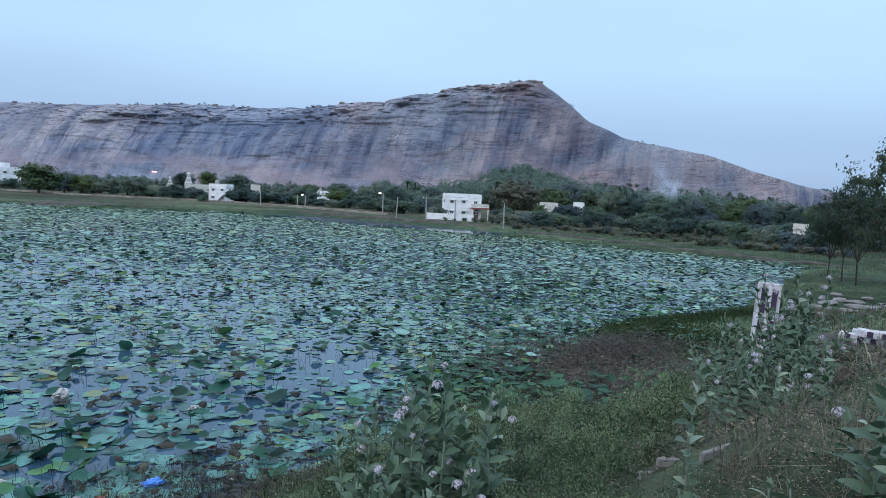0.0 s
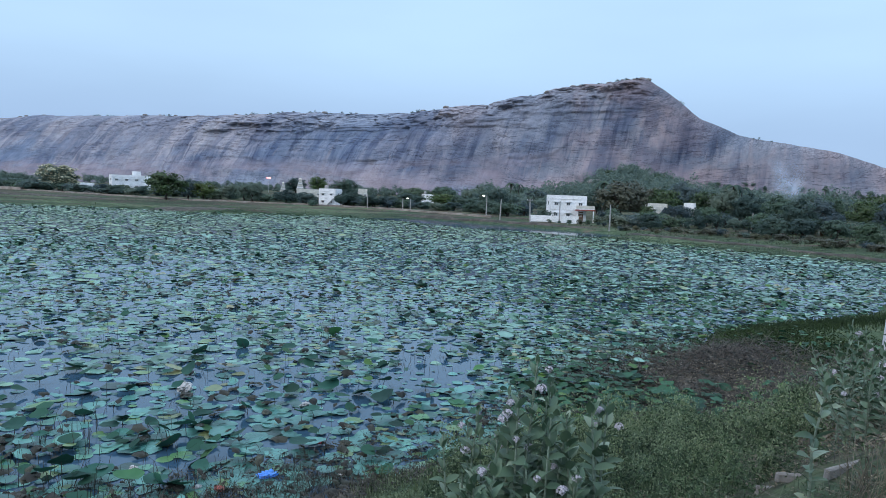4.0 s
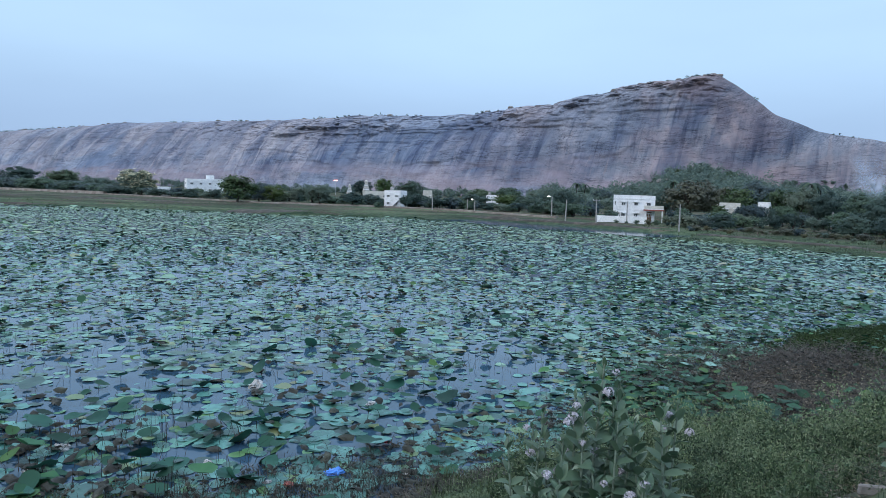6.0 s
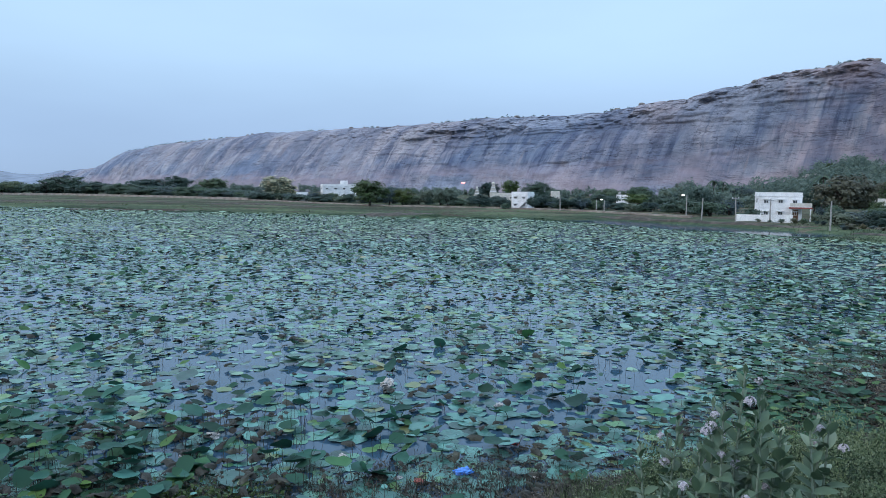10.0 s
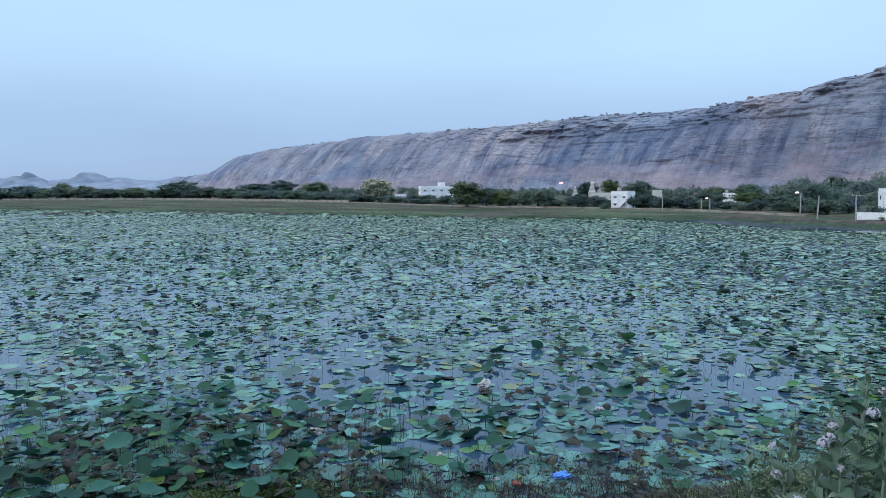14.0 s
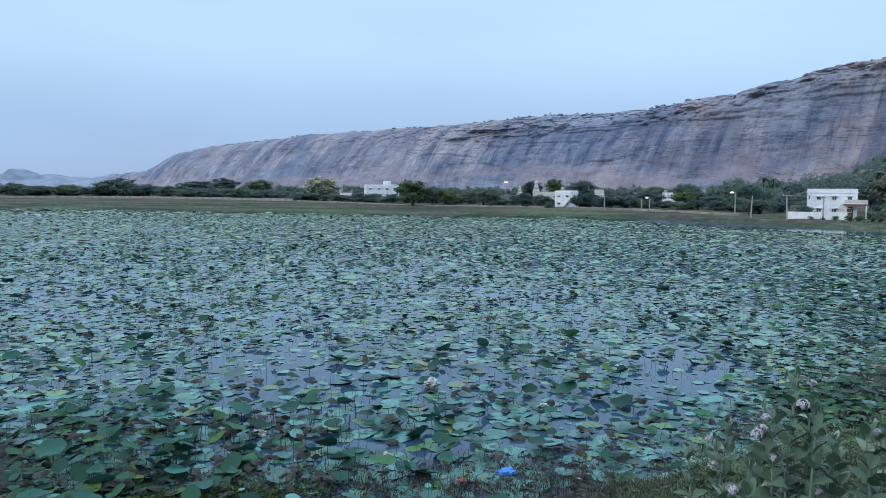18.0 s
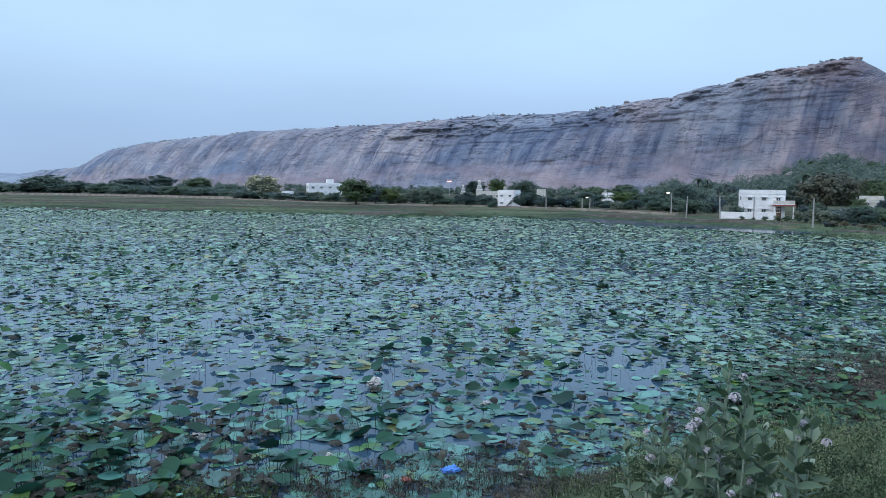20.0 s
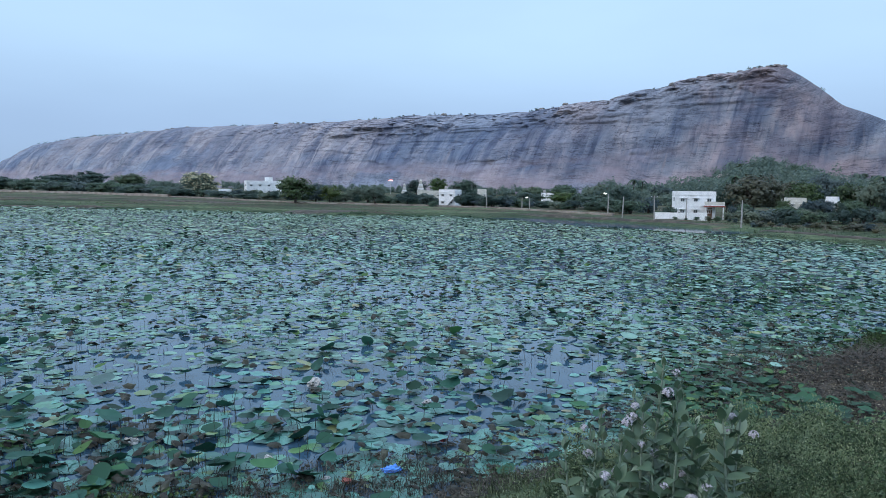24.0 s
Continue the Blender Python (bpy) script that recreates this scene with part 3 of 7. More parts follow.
def leaf_cards(centres, size, rng, flat=0.3, shape=0.6, lay=1.0, out=None, jitter=0.3):
    """Small pointed leaves (four corners, folded) at centres, turned outwards where out gives their clump's side."""
    c = np.asarray(centres)
    n = len(c)
    a = rng.normal(size=(n, 3))
    a[:, 2] *= flat
    a /= np.linalg.norm(a, axis=1)[:, None] + 1e-9
    b = np.cross(a, rng.normal(size=(n, 3)))
    b[:, 2] *= lay
    b /= np.linalg.norm(b, axis=1)[:, None] + 1e-9
    if out is not None:
        w = out + jitter * rng.normal(size=(n, 3))
        w /= np.linalg.norm(w, axis=1)[:, None] + 1e-9
        a = np.cross(w, rng.normal(size=(n, 3)))
        a /= np.linalg.norm(a, axis=1)[:, None] + 1e-9
        b = np.cross(w, a)
    s = (size * rng.uniform(0.6, 1.4, n))[:, None]
    fold = np.cross(a, b) * s * 0.12
    v = np.stack([c - a * s, c + b * s * shape + fold, c + a * s, c - b * s * shape + fold], 1).reshape(-1, 3)
    f = (np.arange(n)[:, None] * 4 + np.array([[0, 1, 2, 3]]))
    return v, f


def quads(name, v, f):
    me = bpy.data.meshes.new(name)
    me.from_pydata(v.tolist(), [], f.tolist())
    me.update()
    return me


# ---- ground, water ----
def build_ground():
    az = np.concatenate([np.arange(-78, 46, 0.4), np.arange(46, 282, 6.0)])
    r = np.concatenate([[0.0], np.geomspace(0.8, 260, 300), np.geomspace(270, 4600, 60)])
    A, Rr = np.meshgrid(np.radians(az), r)
    x, y = Rr * np.sin(A), Rr * np.cos(A)
    z = ground_z(x, y)
    n, m = len(r), len(az)
    v = np.stack([x, y, z], -1).reshape(-1, 3)
    i, j = np.meshgrid(np.arange(n - 1), np.arange(m), indexing="ij")
    j2 = (j + 1) % m
    f = np.stack([i * m + j, (i + 1) * m + j, (i + 1) * m + j2, i * m + j2], -1).reshape(-1, 4)[:, ::-1]
    me = shade(quads("ground", v, f))
    me.materials.append(GROUND)
    tagged(new("ground", me), "dull green meadow and brown earth embankment round the lake", "ground", kind="structure")
    cx, cy = -150, 30
    ring = [(cx + 420 * math.cos(a), cy + 260 * math.sin(a), 0.0) for a in np.linspace(0, 2 * math.pi, 48, endpoint=False)]
    me = grid_mesh("water", ring, [tuple(range(48))])
    me.materials.append(WATER)
    tagged(new("water", me), "still grey-blue lake water between lotus leaves", "lake", kind="structure")


build_ground()

# ---- the granite hill ----
# bearing and elevation of the crest, in degrees
CREST = [(-64, 0.5), (-52, 0.75), (-49, 1.25), (-46.8, 2.5), (-44, 3.1), (-39.6, 3.7), (-37.4, 4.05), (-32.5, 4.42), (-26.2, 4.82), (-22, 5.2), (-19.9, 5.42), (-13.8, 5.68),
         (-10.4, 6.0), (-6.9, 6.55), (-4.2, 6.9), (-1.2, 7.7), (1.9, 8.3), (4.2, 8.5), (6.8, 8.85), (7.6, 8.5), (9.1, 7.4), (10.9, 5.95), (13.6, 4.72), (17.8, 3.98), (20.6, 3.4),
         (23.4, 2.35), (26.8, 1.5), (30, 1.05), (38, 0.3)]
RIDGE_FROM, RIDGE_TO = (78 + 0.34 * 1193, 635 - 0.34 * 369), (78 - 1.22 * 1193, 635 + 1.22 * 369)


def build_hill():
    nu, nv = 1500, 150
    t = np.linspace(0, 1, nu)
    cx = RIDGE_FROM[0] + (RIDGE_TO[0] - RIDGE_FROM[0]) * t
    cy = RIDGE_FROM[1] + (RIDGE_TO[1] - RIDGE_FROM[1]) * t
    az = np.degrees(np.arctan2(cx, cy))
    el = np.interp(az, [c[0] for c in CREST], [c[1] for c in CREST])
    el = np.convolve(np.pad(el, 4, mode="edge"), np.ones(9) / 9, "valid")
    top = 7 + np.hypot(cx, cy) * np.tan(np.radians(el))
    length = math.hypot(RIDGE_TO[0] - RIDGE_FROM[0], RIDGE_TO[1] - RIDGE_FROM[1])
    along = t * length
    top = top + (fractal(along * 0.05, along * 0, 21, 4) - 0.5) * 2.4
    out = np.array([-0.295, -0.955])
    width = 0.85 * top + 26
    s = np.concatenate([np.linspace(0, 1, 126), np.linspace(1.02, 2.1, nv - 126)])
    S, AL = np.meshgrid(s, along)
    H, W = top[:, None], width[:, None]
    face = np.clip(S, 0, 1)
    rise = 1 - (1 - face) ** 2.1
    z = H * rise
    z = np.where(S > 1, H * (1 - 0.9 * (S - 1) ** 2), z)
    push = (1 - S) * W
    # flutes and ribs down the slab, ledges across it, blocks near the top
    lump = (fractal(AL * 0.012, z * 0.01, 31, 4) - 0.5) * 22 + (fractal(AL * 0.06, z * 0.09, 32, 4) - 0.5) * 6
    flute = (fractal(AL * 0.06, z * 0.008, 33, 3) - 0.5) * 5
    band = fractal(AL * 0.012 + 3, z * 0.16 + fractal(AL * 0.02, z * 0.05, 35, 2) * 1.5, 37, 3)
    ledge = (smooth(0.48, 0.53, band) - 0.5) * 1.6 * smooth(0.2, 0.8, rise)
    # stacked blocks and boulders in the upper third, with open joints between
    stack = fractal(AL * 0.06, z * 0.13, 41, 4)
    fine = fractal(AL * 0.09 + 5, z * 0.4, 47, 3)
    zone = smooth(0.62, 0.84, rise + 0.25 * (fractal(AL * 0.01, z * 0.01, 45, 3) - 0.5))
    zone = zone * ((0.2 + 0.8 * smooth(-36, -22, az)) * (1 - 0.85 * smooth(6.5, 10, az)))[:, None]
    blocks = ((smooth(0.40, 0.44, stack) + smooth(0.5, 0.54, stack) + smooth(0.6, 0.64, stack) - 1.5) * 3.0 + (smooth(0.44, 0.5, fine) - 0.5) * 1.8) * zone
    # a few long overhanging ledges on the slab
    shelf = fractal(AL * 0.016 + 9, z * 0.075, 49, 3)
    ledge = ledge + (smooth(0.5, 0.52, shelf) - 0.5) * 1.7 * smooth(0.15, 0.4, rise)
    ledge = ledge * ((0.2 + 0.8 * smooth(-30, -16, az)) * (1 - 0.8 * smooth(5.5, 9, az)))[:, None]
    flute = flute * (1 + 0.8 * smooth(6, 10, az))[:, None]
    push = push + (lump + flute + ledge + blocks) * smooth(0.0, 0.12, face) * (1 - smooth(0.93, 1.0, face) * 0.6)
    z = z + (fractal(AL * 0.1, S * 9, 43, 3) - 0.5) * 2.0 * smooth(0.85, 1.0, face) * (1 - 0.8 * smooth(6.5, 10, az))[:, None] - 4 * (S <= 0)
    X = cx[:, None] + out[0] * push
    Y = cy[:, None] + out[1] * push
    v = np.stack([X, Y, z], -1).reshape(-1, 3)
    i, j = np.meshgrid(np.arange(nu - 1), np.arange(nv - 1), indexing="ij")
    f = np.stack([i * nv + j, i * nv + j + 1, (i + 1) * nv + j + 1, (i + 1) * nv + j], -1).reshape(-1, 4)[:, ::-1]
    me = shade(quads("granite_hill", v, f))
    uv = me.uv_layers.new(name="face")
    flat = np.stack([AL, z + 0.25 * push], -1).reshape(-1, 2)
    uv.data.foreach_set("uv", flat[f.reshape(-1)].astype(np.float32).reshape(-1))
    uv2 = me.uv_layers.new(name="rise")
    flat2 = np.stack([rise, 0 * rise], -1).reshape(-1, 2)
    uv2.data.foreach_set("uv", flat2[f.reshape(-1)].astype(np.float32).reshape(-1))
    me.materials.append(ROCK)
    tagged(new("granite_hill", me), "long bare granite hill streaked dark by rain water", "hill", kind="structure")
    return X, Y, z, s


HX, HY, HZ, HS = build_hill()


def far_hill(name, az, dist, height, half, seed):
    """A distant rocky knob on the horizon, haze painted into its rock colour."""
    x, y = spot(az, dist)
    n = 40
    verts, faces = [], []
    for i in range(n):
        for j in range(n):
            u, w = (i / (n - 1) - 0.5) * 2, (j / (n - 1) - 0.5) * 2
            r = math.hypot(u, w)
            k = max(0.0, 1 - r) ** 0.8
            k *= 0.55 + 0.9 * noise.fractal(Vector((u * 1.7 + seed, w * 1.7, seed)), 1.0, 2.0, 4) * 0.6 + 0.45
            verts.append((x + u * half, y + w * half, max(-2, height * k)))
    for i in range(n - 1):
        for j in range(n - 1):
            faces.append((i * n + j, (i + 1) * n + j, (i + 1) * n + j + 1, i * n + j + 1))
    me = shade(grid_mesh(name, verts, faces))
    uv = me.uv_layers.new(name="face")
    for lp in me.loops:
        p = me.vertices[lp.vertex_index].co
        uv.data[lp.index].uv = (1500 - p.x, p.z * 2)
    me.materials.append(HAZY_ROCK)
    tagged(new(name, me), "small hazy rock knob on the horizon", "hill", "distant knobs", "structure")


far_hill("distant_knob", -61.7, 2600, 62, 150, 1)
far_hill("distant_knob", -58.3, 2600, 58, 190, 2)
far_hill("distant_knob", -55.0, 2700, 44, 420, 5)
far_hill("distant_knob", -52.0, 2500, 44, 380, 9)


# ---- trees ----
def crown_points(rng, clumps, per, spread, squash=0.75, gap=0.0):
    """Leaf places in many clumps of uneven size filling an uneven crown of radius 1."""
    pts, out = [], []
    for _ in range(clumps):
        d = rng.normal(size=3)
        d /= np.linalg.norm(d)
        c = d * rng.uniform(0.35, 0.95) * np.array([1, 1, squash])
        r = spread * rng.uniform(0.6, 1.5)
        k = int(per * rng.uniform(0.5, 1.5))
        q = rng.normal(size=(k, 3)) * r * 0.55 * np.array([1, 1, 0.65])
        pts.append(c + q)
        w = 0.7 * q / (np.linalg.norm(q, axis=1)[:, None] + 1e-9) + 1.1 * c
        out.append(w / (np.linalg.norm(w, axis=1)[:, None] + 1e-9) + np.array([0, 0, 0.25]))
    return np.concatenate(pts), np.concatenate(out)


def make_tree(seed, leaf, clumps=60, per=80, spread=0.22, squash=1.0, leaf_size=0.036, trunk=0.34, bloom=None, low=0.14, sit=0.55, girth=1.0):
    """A tree of height 1, crown radius 0.5: tapered trunk, limbs and a ragged crown."""
    rng = np.random.default_rng(seed)
    root = thing("tree", "dark green leafy tree in the wood", "tree", "lakeside trees")
    lean = rng.uniform(-0.05, 0.05, 2)
    fork = Vector((lean[0], lean[1], trunk * 0.75))
    pieces = [tube([(0, 0, -0.05), (lean[0] * 0.4, lean[1] * 0.4, trunk * 0.35), fork], [0.035 * girth, 0.026 * girth, 0.02 * girth], 7)]
    for k in range(7):
        a = 2 * math.pi * k / 7 + rng.uniform(-0.3, 0.3)
        reach = rng.uniform(0.16, 0.38)
        tip = Vector((math.cos(a) * reach, math.sin(a) * reach, rng.uniform(0.5, 0.85)))
        mid = fork.lerp(tip, 0.5) + Vector((0, 0, 0.05))
        pieces.append(tube([fork, mid, tip], [0.016 * girth, 0.009 * girth, 0.003], 5))
        for _ in range(2):
            e = mid + Vector(rng.uniform(-0.15, 0.15, 3))
            pieces.append(tube([mid, mid.lerp(e, 0.6) + Vector((0, 0, 0.02)), e], [0.007, 0.004, 0.002], 4))
    part("trunk", grid_mesh("trunk", *gather(pieces)), BARK, root)
    p, out = crown_points(rng, clumps, per, spread, squash)
    p = p * np.array([0.46, 0.46, 0.45]) + np.array([0, 0, sit])
    p, out = p[p[:, 2] > low], out[p[:, 2] > low]
    part("crown", quads("crown", *leaf_cards(p, leaf_size * 0.72, rng, 0.3, 0.75, 0.5, out)), leaf, root)
    if bloom:
        q = p[rng.random(len(p)) < 0.8] * np.array([1.03, 1.03, 1.02])
        part("blossom", quads("blossom", *leaf_cards(q, leaf_size * 0.72, rng)), bloom, root, "pale blossom over the crown")
    return root


def make_bush(seed, leaf, clumps=26, per=55):
    """A bush of height 1 and radius 0.5, leafy to the ground, on short stems."""
    rng = np.random.default_rng(seed)
    root = thing("bush", "dense dark green thorny bush", "bush", "lakeside bushes")
    pieces = [tube([(0, 0, -0.05), (rng.uniform(-0.1, 0.1), rng.uniform(-0.1, 0.1), 0.35), tuple(rng.uniform(-0.3, 0.3, 2)) + (0.7,)], [0.03, 0.02, 0.006], 5) for _ in range(4)]
    part("stem", grid_mesh("stem", *gather(pieces)), BARK, root)
    p, out = crown_points(rng, clumps, per, 0.3, 0.9)
    p = p * np.array([0.5, 0.5, 0.5]) + np.array([0, 0, 0.45])
    p, out = p[p[:, 2] > 0.0], out[p[:, 2] > 0.0]
    part("crown", quads("crown", *leaf_cards(p, 0.042, rng, 0.3, 0.75, 0.5, out)), leaf, root)
    return root


def make_palm(seed):
    rng = np.random.default_rng(seed)
    root = thing("palm_tree", "slender palm with drooping fronds", "palm", "palms behind the hedge")
    part("trunk", grid_mesh("trunk", *tube([(0, 0, -0.05), (0.02, 0, 0.4), (0.0, 0.02, 0.84)], [0.022, 0.016, 0.013], 7)), BARK, root)
    for k in range(15):
        a, droop = rng.uniform(0, 6.28), rng.uniform(-0.1, 0.16)
        n = 9
        verts, faces = [], []
        for i in range(n):
            u = i / (n - 1)
            r, z = 0.26 * u, 0.84 + 0.35 * u * (0.5 + droop) - 0.36 * u * u
            w = 0.035 * math.sin(math.pi * (0.12 + 0.85 * u))
            for sgn in (-1, 0, 1):
                verts.append((math.cos(a) * r - math.sin(a) * w * sgn, math.sin(a) * r + math.cos(a) * w * sgn, z - abs(sgn) * 0.02))
            if i:
                o = 3 * i
                faces += [(o - 3, o - 2, o + 1, o), (o - 2, o - 1, o + 2, o + 1)]
        part("frond", grid_mesh("frond", verts, faces), TREE_LEAF, root)
    return root


def plant_at(master, az, dist, height, width, turn, sink=0.0, label="", group=""):
    x, y = spot(az, dist)
    m = pose(x, y, gz(x, y) - sink, 0, 0, turn) @ Matrix.Diagonal((width, width, height, 1))
    ob = copy_thing(master, m)
    if label:
        ob["label"] = label
    if group:
        ob["group"] = group
    return ob


rng_plan = np.random.default_rng(5)
TREES = [make_tree(11, TREE_LEAF), make_tree(12, TREE_LEAF, 75, 70, 0.2, 0.9), make_tree(13, TREE_LEAF_B, 55, 80, 0.24, 1.0), make_tree(14, HAZY_SCRUB, 60, 70, 0.2, 0.9)]
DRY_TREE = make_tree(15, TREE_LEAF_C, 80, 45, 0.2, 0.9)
BLOOM_TREE = make_tree(16, HAZY_SCRUB, 60, 60, 0.18, 0.9, bloom=PALE_BLOOM)
BUSHES = [make_bush(21, TREE_LEAF), make_bush(22, HAZY_SCRUB), make_bush(23, TREE_LEAF)]
DRY_BUSH = make_bush(24, TREE_LEAF_C)
PALM = make_palm(31)

def row_of(masters, rows, group, label, drop=0.0):
    for az, dist, top, width in rows:
        x, y = spot(az, dist)
        h = max(1.6, top - gz(x, y)) * 1.0
        master = masters[int(rng_plan.integers(len(masters)))]
        plant_at(master, az, dist, h, max(width, 0.5 * h), float(rng_plan.uniform(0, 360)), 0.05, label, group)


row_of(TREES[:2] + BUSHES[:1], [(-62.2, 620, 12.0, 29), (-60.8, 600, 10.6, 24), (-59.4, 560, 12.7, 16), (-58.0, 540, 10.2, 26), (-56.5, 520, 8.5, 25), (-54.7, 520, 9.3, 25), (-51.5, 500, 12.8, 32),
                                (-52.7, 520, 8.4, 25), (-49.5, 480, 8.9, 23), (-47.5, 470, 8.1, 26), (-45.4, 450, 7.5, 25), (-43.2, 430, 7.2, 24), (-41.0, 420, 6.4, 20), (-39.3, 380, 5.8, 18),
                                (-46.2, 620, 14.1, 29), (-44.1, 640, 15.3, 30), (-41.5, 640, 14.2, 30)], "trees along the far bank", "dark green tree on the far bank of the lake")
row_of([BLOOM_TREE], [(-36.6, 330, 12.4, 19.6)], "trees along the far bank", "tree covered in pale blossom on the far bank")
row_of(TREES, [(-29.6, 240, 9.9, 15.2), (-28.0, 250, 7.6, 9.9), (-24.9, 260, 6.5, 9), (-23.3, 225, 7.5, 10.7), (-20.8, 220, 5.2, 8.7), (-19.2, 230, 4.9, 7.3), (-16.3, 225, 5.9, 8.9), (-15.4, 228, 5.0, 7.5),
               (-16.2, 420, 11.5, 16.6), (-18.3, 420, 12.2, 13.3), (-20.0, 450, 11.3, 14.2), (-14.0, 215, 4.8, 8.5), (-12.8, 220, 4.6, 8.7), (-11.0, 250, 5.6, 11.9), (-8.4, 240, 6.0, 11.4), (-6.6, 220, 5.6, 10.4),
               (-5.8, 300, 9.4, 14.2), (-8.4, 330, 8.9, 15.7), (-10.6, 330, 7.7, 15.7), (-4.0, 260, 7.9, 9), (-0.8, 300, 8.8, 14.2), (-2.2, 330, 9.9, 15.7)], "village trees", "dark green tree among the village houses")
row_of([TREES[2]], [(-26.9, 245, 6.8, 8.0)], "village trees", "fresh green tree by the lake road")
row_of(TREES, [(7.5, 165, 5.4, 4.2), (9.1, 166, 5.6, 3.6), (11.1, 166, 5.2, 3.2), (-16.55, 212, 4.7, 4.4)], "trees before the houses", "small leafy tree before a white house")
row_of(BUSHES, [(-18.7, 212, 2.9, 3.6), (10.1, 164, 4.2, 3.4), (8.3, 163, 4.1, 4.0)], "trees before the houses", "low bush before a white house")
row_of([DRY_TREE], [(5.4, 190, 12.1, 15.0), (7.6, 205, 10.8, 11.1)], "village trees", "half-bare brownish tree behind the white house")
row_of(TREES, [(3.7, 200, 9.0, 7.9), (9.0, 190, 9.7, 10.5), (11.7, 180, 9.3, 8.5), (12.9, 180, 10.2, 10.0), (14.7, 175, 9.0, 8.3), (16.8, 170, 8.6, 8.1), (19.2, 160, 8.5, 7.6), (20.0, 170, 9.0, 6.7),
               (22.0, 165, 8.4, 7.8), (23.9, 160, 8.3, 7.6), (25.8, 150, 7.9, 7.1), (18.0, 150, 8.0, 7.1), (23.1, 190, 9.8, 9.0), (10.3, 230, 12.7, 12.7), (28.5, 150, 8.4, 8), (31.0, 140, 8.6, 9)],
       "trees behind the meadow", "dense green tree behind the meadow")
row_of(BUSHES, [(-37.9, 320, 5.1, 12.7), (-35.2, 300, 4.4, 11.9), (-33.4, 290, 3.5, 11.5), (-4.8, 200, 5.2, 9.5), (-3.2, 180, 4.9, 8.5), (-1.9, 190, 5.3, 7.5), (5.2, 150, 3.9, 6.6), (6.5, 152, 3.9, 6),
                (7.8, 150, 4.1, 6), (9.2, 150, 3.9, 6), (16.4, 140, 5.0, 6.6), (18.5, 140, 5.0, 5.5), (20.5, 138, 5.0, 5.5), (22.5, 132, 4.6, 5.2), (24.4, 128, 4.6, 5.1), (25.9, 125, 4.4, 4.9), (27.4, 122, 4.6, 4.8)],
       "lakeside bushes", "dense dark green thorny bush by the lake road")
# a low hedge of scrub all along the lake road
HEDGE_LINE = [(-64, 560), (-52, 500), (-45, 430), (-39, 340), (-33, 290), (-27, 255), (-20, 235), (-14, 215), (-8, 205), (-3, 185)]
for k in range(88):
    az = -64 + k * 0.7 + float(rng_plan.uniform(-0.3, 0.3))
    dist = float(np.interp(az, [h[0] for h in HEDGE_LINE], [h[1] for h in HEDGE_LINE]))
    size = dist * (0.021 if az < -38 else 0.017)
    plant_at(BUSHES[k % 3], az, dist + float(rng_plan.uniform(0, 12)), size * float(rng_plan.uniform(0.45, 0.8)) + 0.8, size * 1.6, 37.0 * k, 0.1, "low scrubby hedge bush by the road", "roadside hedge")
for k in range(46):
    az = 3.6 + 0.64 * k + float(rng_plan.uniform(-0.2, 0.2))
    dist = float(np.interp(az, [3, 10, 20, 33], [168, 158, 150, 132])) + float(rng_plan.uniform(-4, 14))
    m = (BUSHES[0], BUSHES[1], BUSHES[2], TREES[3], TREES[1])[int(rng_plan.integers(5))]
    h = float(rng_plan.uniform(2.4, 5.4)) * (1.0 if az > 9 else 0.75)
    plant_at(m, az, dist, h, h * float(rng_plan.uniform(1.0, 1.5)), 53.0 * k, 0.1, "dark green bush in the belt behind the meadow", "bush belt")
for k in range(40):
    az = 5.5 + 0.62 * k + float(rng_plan.uniform(-0.25, 0.25))
    dist = float(np.interp(az, [5, 12, 20, 33], [138, 134, 122, 112])) + float(rng_plan.uniform(-3, 5))
    h = float(rng_plan.uniform(0.7, 1.7))
    plant_at(DRY_BUSH if k % 3 else BUSHES[1], az, dist, h, h * float(rng_plan.uniform(1.2, 2.2)), 71.0 * k, 0.05, "low brownish scrub bush on the meadow", "meadow scrub bushes")
for k in range(70):
    az = -3 + 31.0 * float(rng_plan.random())
    dist = float(rng_plan.uniform(265, 500))
    h = float(rng_plan.uniform(4.0, 8.5))
    m = (TREES[0], TREES[1], TREES[2], TREES[3], DRY_TREE, TREES[3])[k % 6]
    plant_at(m, az, dist, h, h * float(rng_plan.uniform(1.0, 1.5)), 61.0 * k, 0.2, "leafy tree in the wood below the rock", "scree trees")
for k, (az, dist, h) in enumerate(((-0.25, 160, 3.0), (0.1, 155.5, 0.9), (0.9, 155, 0.7), (1.7, 154, 1.1), (2.5, 154, 1.3), (3.1, 153.5, 1.2), (3.9, 153, 0.9), (4.4, 152, 1.0))):
    plant_at(BUSHES[k % 3] if k != 4 else DRY_BUSH, az, dist, h, h * 1.3, 40.0 * k, 0.05, "small dark bush before the white house", "house garden bushes")
for az, dist, top in ((-3.0, 300, 11.5), (-2.4, 305, 11.0), (4.2, 215, 12), (13.6, 190, 11.6), (14.2, 192, 11.0)):
    plant_at(PALM, az, dist, top, top, 50 * az, 0.1)


for k, master in enumerate(TREES + [DRY_TREE, BLOOM_TREE, DRY_BUSH] + BUSHES + [PALM]):
    # the first of each kind stands in the wood behind the village
    x, y = spot(8 + 2.2 * k, 300 + 7 * (k % 3))
    master.matrix_basis = pose(x, y, gz(x, y) - 0.1, 0, 0, 40 * k) @ Matrix.Diagonal((9, 9, 8, 1))


